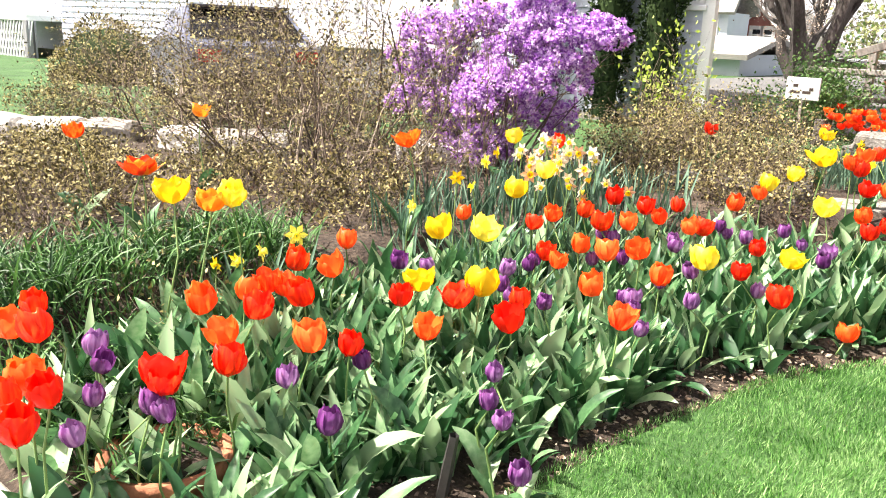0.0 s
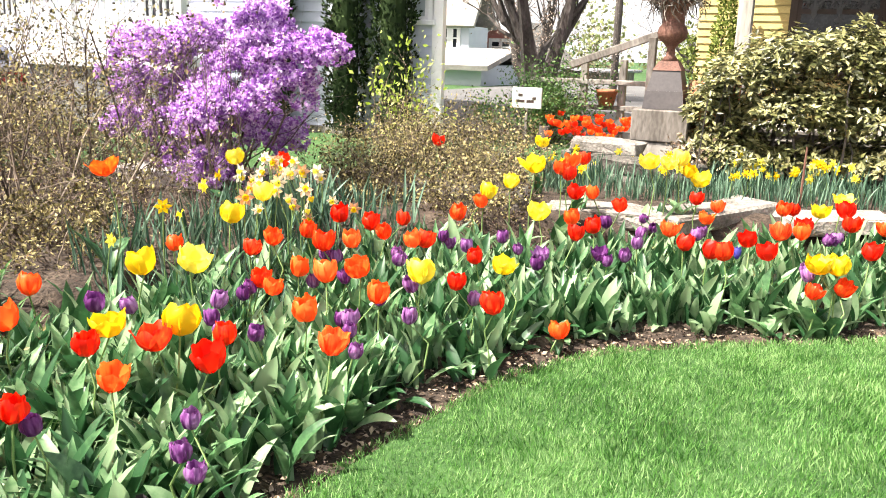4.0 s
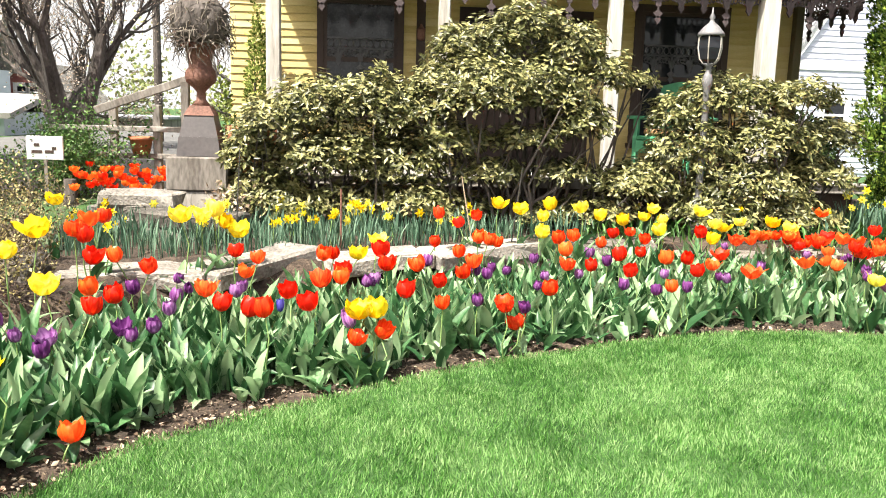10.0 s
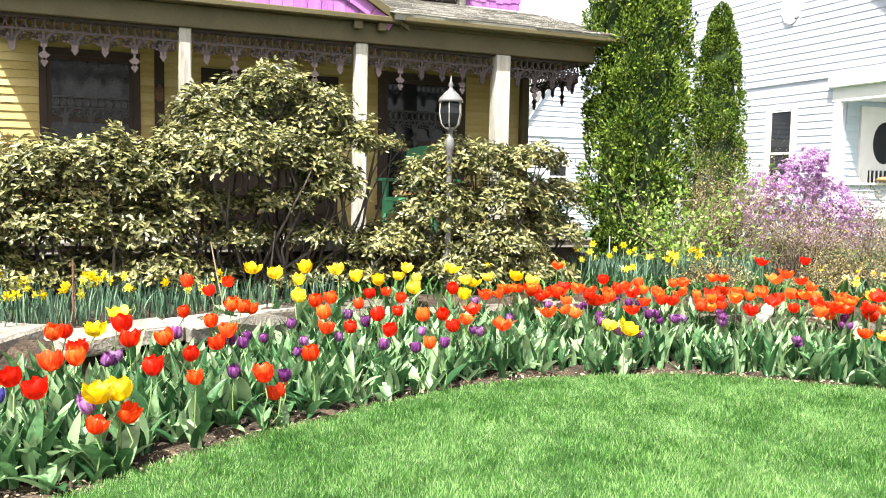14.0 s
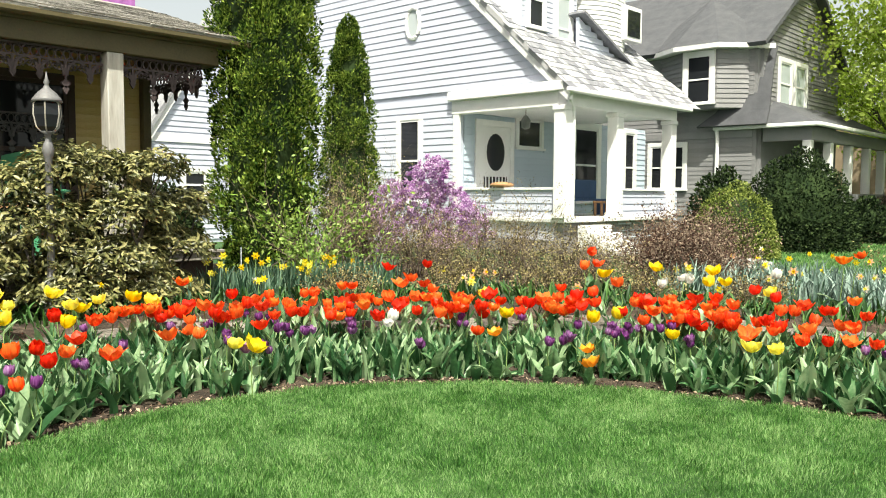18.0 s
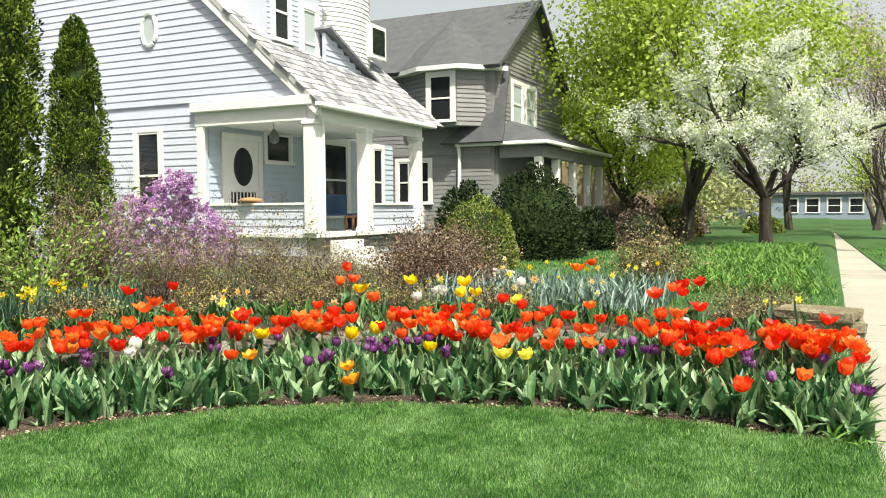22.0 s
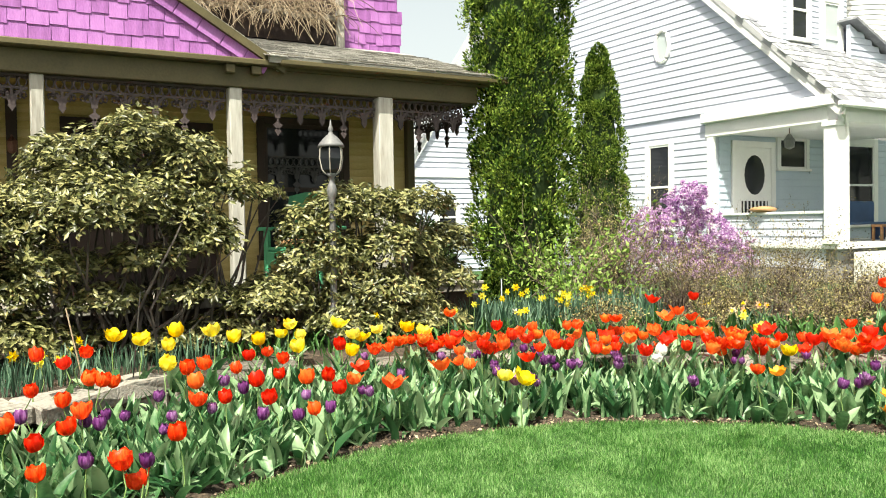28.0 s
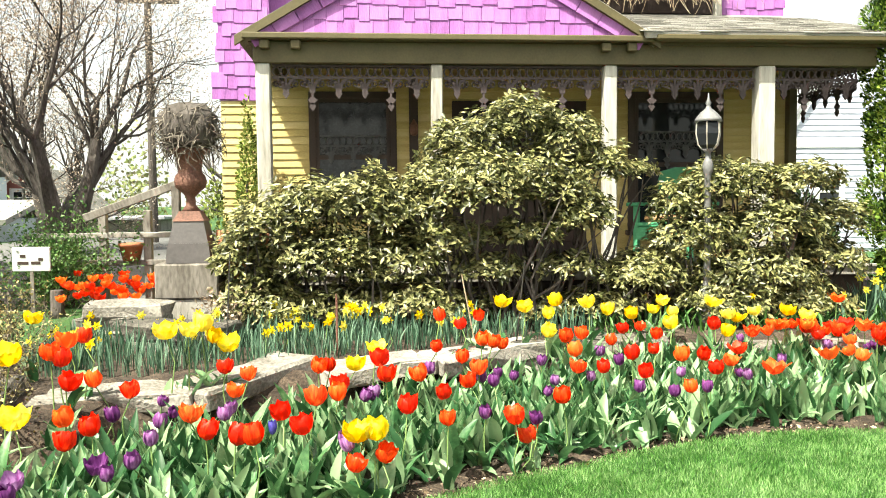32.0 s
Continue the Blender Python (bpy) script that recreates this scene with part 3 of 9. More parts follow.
def window(parent, along, a, b, z0, z1, plane, out, frame_mat, pane_mat=None, trim=0.1, deep=0.05, name="window", bars=1, sill=True):
    """A sash window on a wall: frame pieces proud of the wall, two panes, a meeting rail and a sill."""
    def at(u0, u1, w0, w1, n0, n1):
        lo, hi = sorted((plane + out * n0, plane + out * n1))
        return ((u0, lo, w0), (u1, hi, w1)) if along == "x" else ((lo, u0, w0), (hi, u1, w1))
    w = part(name, box(bmesh.new(), *at(a, b, z1, z1 + trim, -0.02, deep), 0.006), frame_mat, parent)
    for q in ((a - trim, a), (b, b + trim)):
        part("casing", box(bmesh.new(), *at(q[0], q[1], z0, z1 + trim, -0.02, deep), 0.006), frame_mat, w)
    bm = bmesh.new()
    mid = (z0 + z1) / 2
    for k in range(bars):
        z = z0 + (z1 - z0) * (k + 1) / (bars + 1)
        box(bm, *at(a + 0.045, b - 0.045, z - 0.03, z + 0.03, 0.0, deep * 0.7))
    for q in ((a, a + 0.045, z0, z1), (b - 0.045, b, z0, z1), (a + 0.045, b - 0.045, z1 - 0.05, z1), (a + 0.045, b - 0.045, z0, z0 + 0.05)):
        box(bm, *at(q[0], q[1], q[2], q[3], 0.0, deep * 0.7))
    part("sash", bm, frame_mat, w)
    for k in range(bars + 1):
        za, zb = z0 + (z1 - z0) * k / (bars + 1), z0 + (z1 - z0) * (k + 1) / (bars + 1)
        part("pane", box(bmesh.new(), *at(a + 0.04, b - 0.04, za + 0.03, zb - 0.03, 0.004, 0.012)), pane_mat or PANE, w)
    if sill:
        part("sill", box(bmesh.new(), *at(a - trim - 0.03, b + trim + 0.03, z0 - 0.07, z0, -0.02, deep + 0.05), 0.008), frame_mat, w)
    return w


def shingle_field(parent, mat, origin, u, v, nu, nv, wide, high, inside, name="shingle", rng=None, thick=0.02, out=None):
    """Courses of lapped shingles on a plane through origin with axes u (along) and v (up the slope)."""
    u, v = Vector(u).normalized(), Vector(v).normalized()
    n = out or u.cross(v)
    rng = rng or random.Random(1)
    protos = []
    for k in range(5):
        w = wide * (0.72 + 0.13 * k)
        drop = high * (0.1 * (k % 3) - 0.1)
        vs = []
        for du, dv, dn in ((0, drop, thick), (w * 0.955, drop, thick), (w * 0.97, high * 1.15, 0.002), (0, high * 1.15, 0.002), (0, drop, 0), (w * 0.97, drop, 0)):
            q = u * du + v * dv + n * dn
            vs.append(tuple(q))
        protos.append((w, mesh_of(name, vs, [(0, 1, 2, 3), (4, 5, 1, 0), (0, 3, 4), (1, 5, 2)], mat)))
    for j in range(nv):
        x = -rng.uniform(0, wide)
        while x < nu * wide:
            w, me = protos[rng.randrange(5)]
            if inside(x + w / 2, j * high + high / 2):
                ob = new(name, me)
                ob.parent = parent
                ob.location = Vector(origin) + u * x + v * (j * high)
            x += w


def roof_slab(name, corners, thick, mat, parent):
    """A flat slab from its four upper corners."""
    c = [Vector(p) for p in corners]
    n = (c[1] - c[0]).cross(c[3] - c[0]).normalized()
    if n.z < 0:
        n = -n
    vs = [tuple(p) for p in c] + [tuple(p - n * thick) for p in c]
    fs = [(0, 1, 2, 3), (7, 6, 5, 4), (0, 4, 5, 1), (1, 5, 6, 2), (2, 6, 7, 3), (3, 7, 4, 0)]
    me = mesh_of(name, vs, fs, mat)
    bm = bmesh.new()
    bm.from_mesh(me)
    bmesh.ops.recalc_face_normals(bm, faces=bm.faces)
    bm.to_mesh(me)
    bm.free()
    return part(name, me, None, parent)


def wall_prism(name, outline, axis, at, thick, mat, parent):
    """A wall from its outline of (along, z) points, standing on axis = at, thickened away from the viewer."""
    bm = bmesh.new()
    def v(a, z, off):
        return (a, at + off, z) if axis == "y" else (at + off, a, z)
    f = [bm.verts.new(v(a, z, 0)) for a, z in outline]
    g = [bm.verts.new(v(a, z, thick)) for a, z in outline]
    bm.faces.new(f)
    bm.faces.new(g[::-1])
    for i in range(len(f)):
        j = (i + 1) % len(f)
        bm.faces.new((f[j], f[i], g[i], g[j]))
    bmesh.ops.recalc_face_normals(bm, faces=bm.faces)
    return part(name, bm, mat, parent)


def gingerbread(parent, x0, x1, y, top, mat, axis="x"):
    """A fretwork valance: a row of rings on a rail, arched brackets and pendants, one mesh for each bay."""
    vs, fs = [], []
    def p(a, z):
        return Vector((a, y, z)) if axis == "x" else Vector((y, a, z))
    tube(vs, fs, [p(x0, top), p(x1, top)], [0.016, 0.016], 4)
    tube(vs, fs, [p(x0, top - 0.13), p(x1, top - 0.13)], [0.016, 0.016], 4)
    n = max(4, int((x1 - x0) / 0.085))
    for i in range(n):
        c = x0 + (i + 0.5) * (x1 - x0) / n
        ring = [p(c + 0.042 * math.cos(k * math.pi / 4), top - 0.065 + 0.052 * math.sin(k * math.pi / 4)) for k in range(9)]
        tube(vs, fs, ring, [0.011] * 9, 3)
    m = max(2, round((x1 - x0) / 0.29))
    for i in range(m):
        c = x0 + (i + 0.5) * (x1 - x0) / m
        long = 0.3 if i % 3 == 1 else 0.16
        for s in (-1, 1):
            arch = [p(c + s * (0.145 - 0.13 * math.sin(k * math.pi / 10)), top - 0.13 - 0.17 * (1 - math.cos(k * math.pi / 10))) for k in range(6)]
            tube(vs, fs, arch, [0.02] * 6, 4)
            for q, rr in ((0.06, 0.04), (0.105, 0.03)):
                curl = [p(c + s * (q + rr * math.cos(k)), top - 0.2 + rr * math.sin(k)) for k in range(7)]
                tube(vs, fs, curl, [0.014] * 7, 3)
        tube(vs, fs, [p(c, top - 0.13), p(c, top - 0.13 - long)], [0.02, 0.014], 4)
        z = top - 0.13 - long
        for w, dz in ((0.058, 0.05), (0.04, -0.02)):
            a, b, cc, d = p(c - w, z + dz), p(c, z + dz + 0.045), p(c + w, z + dz), p(c, z + dz - 0.06)
            off = Vector((0, 0.012, 0)) if axis == "x" else Vector((0.012, 0, 0))
            k = len(vs)
            for q in (a, b, cc, d):
                vs.append(tuple(q - off))
            for q in (a, b, cc, d):
                vs.append(tuple(q + off))
            fs.extend([(k, k + 1, k + 2, k + 3), (k + 7, k + 6, k + 5, k + 4)] + [(k + i2, k + (i2 + 1) % 4, k + 4 + (i2 + 1) % 4, k + 4 + i2) for i2 in range(4)])
    return part("fretwork", mesh_of("fretwork", vs, fs, mat), None, parent, "mauve gingerbread valance")


def yellow_house():
    h = thing("house", "yellow clapboard house with orchid shingles and a fretwork porch", "house", at=(0, 0, 0))
    W, PY = 11.3, 9.62
    # main front wall, with real openings for the windows and door
    opens = [(-0.62, 0.36, 1.5, 3.05), (1.2, 3.05, 0.86, 3.0), (3.74, 4.9, 0.9, 3.05)]
    wall_prism("wall", [(-1.85, 0.3), (6.0, 0.3), (6.0, 3.45), (-1.85, 3.45)], "y", W + 0.01, 0.25, YELLOW_SIDING, h)
    board_row(h, YELLOW_SIDING, "x", -1.85, 6.0, W, 0.35, 3.4, 0.1, -1, opens, thick=0.022)
    side = wall_prism("side_wall", [(W, 0.3), (19, 0.3), (19, 3.45), (W, 3.45)], "x", 6.0, -0.2, YELLOW_SIDING, h)
    wall_prism("side_wall", [(W + 0.26, 0.3), (19, 0.3), (19, 3.45), (W + 0.26, 3.45)], "x", -1.85, 0.2, YELLOW_SIDING, h)
    window(h, "x", -0.62, 0.36, 1.5, 3.05, W, -1, DARK_TRIM, PANE_LACE, 0.09, 0.05)
    # double door in the middle bay
    d = part("door", box(bmesh.new(), (1.2, W - 0.03, 0.86), (3.05, W + 0.004, 3.02)), DARK_WALL, h)
    for x in (1.34, 2.2):
        part("panel", box(bmesh.new(), (x, W - 0.045, 1.1), (x + 0.7, W - 0.03, 1.75), 0.01), DARK_TRIM, d)
        part("pane", box(bmesh.new(), (x, W - 0.04, 1.9), (x + 0.7, W - 0.03, 2.85)), PANE, d)
    part("handle", box(bmesh.new(), (2.08, W - 0.08, 1.85), (2.14, W - 0.03, 2.0), 0.01), IRON, d)
    window(h, "x", 3.74, 4.9, 1.25, 3.05, W, -1, DARK_TRIM, PANE, 0.1, 0.05)
    for x in (0.62, 3.3):
        part("post_trim", box(bmesh.new(), (x, W - 0.05, 0.86), (x + 0.12, W - 0.02, 3.3)), DARK_TRIM, h)
    window(h, "y", 11.7, 12.6, 1.6, 2.9, 6.0, 1, DARK_TRIM, PANE, 0.09, 0.05)
    for a, b, z in ((-0.57, 0.31, 2.55), (3.8, 4.84, 2.6)):
        lace = gingerbread(h, a, b, W - 0.05, z, MATS["grey lace"])
        lace.name = "lace_curtain"
        lace.scale = (1, 1, 1)
        tagged(lace, "grey-white lace half curtain")
    # small lantern by the door
    vs, fs = lathe([(0.02, 0), (0.05, 0.02), (0.06, 0.14), (0.03, 0.18), (0.008, 0.22)], 8)
    sconce = part("wall_lantern", mesh_of("wall_lantern", [(x + 0.68, y + W - 0.08, z + 2.55) for x, y, z in vs], fs, IRON), None, h)
    # porch floor
    deck = part("porch_floor", box(bmesh.new(), (-1.2, PY - 0.1, 0.74), (6.15, W, 0.86), 0.01), OLD_WOOD, h)
    part("skirt", box(bmesh.new(), (-1.1, PY + 0.02, 0.3), (6.05, PY + 0.06, 0.74)), DARK_TRIM, h)
    for i in range(24):
        part("deck_edge", box(bmesh.new(), (-1.2 + i * 0.306, PY - 0.13, 0.835), (-1.2 + i * 0.306 + 0.298, PY - 0.08, 0.872), 0.006), OLD_WOOD, h)
    # posts
    for x, w, wrap in ((-1.1, 0.16, 0), (0.84, 0.13, 0), (2.86, 0.15, 1), (4.74, 0.2, 0)):
        bm = bmesh.new()
        box(bm, (x - w / 2, PY - w / 2, 0.86), (x + w / 2, PY + w / 2, 3.22), 0.012)
        p = part("post", bm, OLD_WHITE, h, "weathered square post with peeling paint")
        part("base", box(bmesh.new(), (x - w / 2 - 0.03, PY - w / 2 - 0.03, 0.862), (x + w / 2 + 0.03, PY + w / 2 + 0.03, 0.98), 0.01), OLD_WHITE, p)
    for y in (W - 0.15,):
        part("post", box(bmesh.new(), (5.9, y, 0.86), (6.02, y + 0.12, 3.22), 0.01), OLIVE, h)
    # beam, fascia, cornice
    part("beam", box(bmesh.new(), (-1.2, PY - 0.1, 3.22), (6.1, PY + 0.1, 3.46), 0.01), OLIVE, h)
    part("beam", box(bmesh.new(), (5.9, PY + 0.1, 3.22), (6.1, W, 3.46), 0.01), OLIVE, h)
    part("beam", box(bmesh.new(), (-1.2, PY + 0.1, 3.22), (-1.03, W, 3.46), 0.01), OLIVE, h)
    part("cornice", box(bmesh.new(), (-1.3, PY - 0.24, 3.46), (3.32, PY + 0.1, 3.53), 0.012), OLIVE, h)
    part("gutter", box(bmesh.new(), (3.32, PY - 0.3, 3.47), (6.5, PY - 0.14, 3.55), 0.02), OLIVE, h)
    part("soffit", box(bmesh.new(), (-1.25, PY - 0.05, 3.45), (6.2, W, 3.475)), DARK_TRIM, h)
    for x in (-1.12, -0.78, 2.72, 3.02):
        part("bracket", box(bmesh.new(), (x, PY - 0.2, 3.36), (x + 0.11, PY - 0.1, 3.46), 0.012), OLIVE, h)
    for a, b in ((-1.0, 0.76), (0.92, 2.76), (2.95, 4.62), (4.86, 5.9)):
        gingerbread(h, a, b, PY, 3.205, LATTICE)
    gingerbread(h, PY + 0.15, 11.1, 6.0, 3.205, LATTICE, "y")
    # pediment over the left bays
    peak = (1.0, 4.83)
    wall_prism("pediment", [(-1.24, 3.53), (3.26, 3.53), peak], "y", PY - 0.1, 0.1, PURPLE_SHINGLE, h)
    rise = math.atan2(1.3, 2.25)
    for s in (-1, 1):
        for k in range(9):
            t = (k + 0.5) / 9
            e = part("edge_shingle", box(bmesh.new(), (-0.14, -0.022, -0.16), (0.14, 0.0, 0.0), 0.004), PURPLE_SHINGLE, h)
            e.location = (peak[0] + s * 2.25 * t, PY - 0.128 - 0.004 * (k % 2), peak[1] - 1.3 * t - 0.015)
            e.rotation_euler = (0, s * rise, 0)
    def under(x, z):
        top = 1.3 * (1 - abs(x - 2.25) / 2.25)
        return 0 < x < 4.5 and z + 0.02 < top - 0.05
    shingle_field(h, PURPLE_SHINGLE, (-1.24, PY - 0.105, 3.535), (1, 0, 0), (0, 0, 1), 26, 7, 0.17, 0.165, under, "shingle", random.Random(4), 0.014, Vector((0, -1, 0)))
    for s in (-1, 1):
        ex = -1.38 if s < 0 else 3.4
        roof_slab("pediment_roof", [(ex, PY - 0.2, 3.5), (peak[0], PY - 0.2, 4.93), (peak[0], W + 1.2, 4.93), (ex, W + 1.2, 3.5)], 0.09, ROOF, h)
        bm = bmesh.new()
        n = Vector((-s * 1.43, 0, 2.38)).normalized()
        me = []
        a, b = Vector((ex, PY - 0.21, 3.49)), Vector((peak[0], PY - 0.21, 4.92))
        for q in (a, b):
            for off, dy in ((0, 0), (0, 0.06), (-0.1, 0.06), (-0.1, 0)):
                me.append(bm.verts.new(q + Vector((0, dy, off))))
        for q in ((0, 1, 5, 4), (1, 2, 6, 5), (2, 3, 7, 6), (3, 0, 4, 7), (0, 3, 2, 1), (4, 5, 6, 7)):
            bm.faces.new([me[k] for k in q])
        bmesh.ops.recalc_face_normals(bm, faces=bm.faces)
        part("rake", bm, OLIVE, h)
    # porch roof to the right
    roof_slab("porch_roof", [(3.2, PY - 0.3, 3.56), (6.45, PY - 0.3, 3.56), (6.1, W + 0.3, 4.28), (3.2, W + 0.3, 4.28)], 0.07, ROOF, h)
    part("fascia", box(bmesh.new(), (3.3, PY - 0.139, 3.44), (6.3, PY - 0.101, 3.63)), OLIVE, h)
    wall_prism("roof_cheek", [(PY - 0.1, 3.478), (W + 0.25, 3.478), (W + 0.25, 4.2), (PY - 0.1, 3.6)], "x", 6.06, 0.05, OLIVE, h)
    slope = Vector((0, W + 0.6 - PY, 0.72)).normalized()
    def on_roof(x, s):
        return 0.0 < x < 3.25 - 0.16 * s and s < 2.05
    shingle_field(h, ROOF, (3.2, PY - 0.3, 3.565), (1, 0, 0), slope, 14, 15, 0.24, 0.135, on_roof, "roof_shingle", random.Random(8), 0.012, Vector((0, -slope.z, slope.y)))
    # upper storey, set back, with a sleeping porch hung with dead vine
    U = W + 0.3
    wall_prism("upper_wall", [(-1.85, 3.2), (6.0, 3.2), (6.0, 7.5), (-1.85, 7.5)], "y", U, 0.2, PURPLE_SHINGLE, h)
    wall_prism("upper_side_wall", [(U, 3.4), (19, 3.4), (19, 7.5), (U, 7.5)], "x", 6.0, -0.2, PURPLE_SHINGLE, h)
    wall_prism("upper_side_wall", [(U + 0.21, 3.4), (19, 3.4), (19, 7.5), (U + 0.21, 7.5)], "x", -1.85, 0.2, PURPLE_SHINGLE, h)
    roof_slab("main_roof", [(-2.2, U - 0.4, 7.5), (6.4, U - 0.4, 7.5), (6.4, 15.3, 10), (-2.2, 15.3, 10)], 0.12, ROOF, h)
    roof_slab("main_roof", [(-2.2, 19.3, 7.5), (6.4, 19.3, 7.5), (6.4, 15.3, 10), (-2.2, 15.3, 10)], 0.12, ROOF, h)
    shingle_field(h, PURPLE_SHINGLE, (-1.87, W - 0.03, 3.02), (1, 0, 0), (0, 0, 1), 4, 18, 0.17, 0.17, lambda x, z: 0 < x < 0.66, "shingle", random.Random(9), 0.016, Vector((0, -1, 0)))
    part("bay_backing", box(bmesh.new(), (-1.86, W - 0.028, 3.02), (-1.2, W + 0.0, 6.2)), PURPLE_SHINGLE, h)
    shingle_field(h, PURPLE_SHINGLE, (4.9, U - 0.01, 4.2), (1, 0, 0), (0, 0, 1), 7, 6, 0.17, 0.17, lambda x, z: 0 < x < 1.1, "shingle", random.Random(10), 0.016, Vector((0, -1, 0)))
    # near-black sheet on the closed wall, painting the shade inside the sleeping porch
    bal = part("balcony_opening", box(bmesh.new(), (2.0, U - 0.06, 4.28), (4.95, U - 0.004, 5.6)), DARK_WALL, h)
    part("rail", box(bmesh.new(), (2.0, U - 0.14, 4.62), (4.95, U - 0.07, 4.7), 0.01), OLD_WOOD, bal)
    part("corner_post", box(bmesh.new(), (4.95, U - 0.16, 4.2), (5.05, U - 0.06, 6.0), 0.01), OLD_WHITE, bal)
    part("corner_post", box(bmesh.new(), (1.95, U - 0.16, 4.2), (2.0, U - 0.06, 6.0), 0.01), OLD_WHITE, bal)
    rng = np.random.default_rng(12)
    vs, fs = [], []
    for i in range(760):
        x = rng.uniform(2.1, 4.95)
        full = noise.noise((x * 2.2, 0, 3)) + 0.5 * noise.noise((x * 6, 0, 8))
        if full < rng.uniform(-0.7, 0.25):
            continue
        pts = [Vector((x, U - 0.2 - rng.uniform(0, 0.15), rng.uniform(4.62, 5.15)))]
        d = Vector((rng.normal() * 0.9, -0.35, 0.35))
        for k in range(6):
            d = d + Vector((rng.normal() * 0.35, rng.normal() * 0.08 - 0.02, -0.34))
            pts.append(pts[-1] + d.normalized() * rng.uniform(0.05, 0.12) * (1.2 + full))
        for q in pts:
            q.z = max(q.z, 4.29 + 0.4 * (q.y - U))
        tube(vs, fs, pts, [0.007, 0.006, 0.005, 0.005, 0.004, 0.004, 0.003], 3)
    part("dead_vine", mesh_of("dead_vine", vs, fs, STRAW), None, h, "mass of dead straw-coloured vine stems")
    return h


yellow_house()


def lavender_house():
    h = thing("house", "pale lavender clapboard house with white porch and slate roof", "house", at=(0, 0, 0))
    SX, FY, BY = 16.5, 11.35, 14.75
    def rake_z(y):
        return 4.28 + 0.9 * (y - FY)
    RY = 18.4
    RZ = rake_z(RY)
    # side wall with gable, facing the garden
    wall_prism("side_wall", [(BY, 0.2), (25.4, 0.2), (25.4, 4.28), (RY, RZ), (FY + 0.1, 4.28), (BY, 4.28)], "x", SX + 0.02, 0.25, LAV_SIDING, h)
    holes = [(16.0, 17.02, 1.25, 3.8)]
    board_row(h, LAV_SIDING, "y", BY, 25.4, SX, 0.25, 4.2, 0.18, -1, holes, thick=0.024)
    board_row(h, LAV_SIDING, "y", lambda z: FY + (z - 4.15) / 0.9 + 0.05, lambda z: 25.4 - (z - 4.15) / 0.9, SX, 4.34, RZ - 0.1, 0.18, -1, [(16.1, 16.6, 5.95, 6.65)], thick=0.024)
    window(h, "y", 16.13, 16.89, 1.4, 3.66, SX, -1, WHITE_PAINT, PANE, 0.14, 0.05)
    part("corner_board", box(bmesh.new(), (SX - 0.04, BY - 0.1, 0.3), (SX + 0.05, BY + 0.1, 3.82)), WHITE_PAINT, h)
    # oval attic window
    vs, fs = [], []
    ring = [Vector((SX - 0.03, 16.37 + 0.25 * math.cos(k * math.pi / 12), 6.3 + 0.42 * math.sin(k * math.pi / 12))) for k in range(25)]
    tube(vs, fs, ring, [0.06] * 25, 6)
    ov = part("oval_window", mesh_of("oval_window", vs, fs, WHITE_PAINT), None, h, "oval attic window in a white frame")
    bm = bmesh.new()
    bm.faces.new([bm.verts.new((SX - 0.03, 16.37 + 0.22 * math.cos(k * math.pi / 12), 6.3 + 0.39 * math.sin(k * math.pi / 12))) for k in range(24)])
    part("pane", bm, MATS["pale window glass"], ov)
    # rake boards and main roof, front slope runs down over the porch
    for s, e in ((1, FY - 0.25), (-1, 2 * RY - FY + 0.25)):
        bm = bmesh.new()
        a, b = Vector((SX - 0.15, e, 4.28 - 0.22)), Vector((SX - 0.15, RY, RZ))
        q = [a, b, b + Vector((0, 0, -0.3)), a + Vector((0, 0, -0.3))]
        f = [bm.verts.new(p) for p in q] + [bm.verts.new(p + Vector((0.12, 0, 0))) for p in q]
        for k in ((0, 1, 2, 3), (7, 6, 5, 4), (0, 4, 5, 1), (1, 5, 6, 2), (2, 6, 7, 3), (3, 7, 4, 0)):
            bm.faces.new([f[i] for i in k])
        bmesh.ops.recalc_face_normals(bm, faces=bm.faces)
        part("rake_board", bm, WHITE_PAINT, h)
    X1 = 22.25
    roof_slab("roof", [(SX - 0.17, FY - 0.28, 4.1), (X1, FY - 0.28, 4.1), (X1, RY, RZ + 0.12), (SX - 0.17, RY, RZ + 0.12)], 0.12, ROOF_LIGHT, h)
    roof_slab("roof", [(SX - 0.17, 2 * RY - FY + 0.28, 4.1), (X1, 2 * RY - FY + 0.28, 4.1), (X1, RY, RZ + 0.12), (SX - 0.17, RY, RZ + 0.12)], 0.12, ROOF_LIGHT, h)
    sl = Vector((0, RY - FY + 0.28, RZ + 0.12 - 4.1)).normalized()
    shingle_field(h, ROOF_LIGHT, (SX - 0.15, FY - 0.28, 4.11), (1, 0, 0), sl, 22, 14, 0.3, 0.26, lambda x, s: 0 < x < 6.7, "slate", random.Random(3), 0.02, Vector((0, -sl.z, sl.y)))
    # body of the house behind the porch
    # this wall takes the siding's darker copy, with porch shade painted in
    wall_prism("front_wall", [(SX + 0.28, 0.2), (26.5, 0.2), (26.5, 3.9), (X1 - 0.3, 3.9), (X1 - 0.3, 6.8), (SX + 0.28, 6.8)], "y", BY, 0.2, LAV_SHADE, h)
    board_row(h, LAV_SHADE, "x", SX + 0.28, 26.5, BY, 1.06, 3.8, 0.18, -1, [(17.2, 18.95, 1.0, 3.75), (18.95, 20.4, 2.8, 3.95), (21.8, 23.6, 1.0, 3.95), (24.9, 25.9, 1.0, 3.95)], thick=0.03)
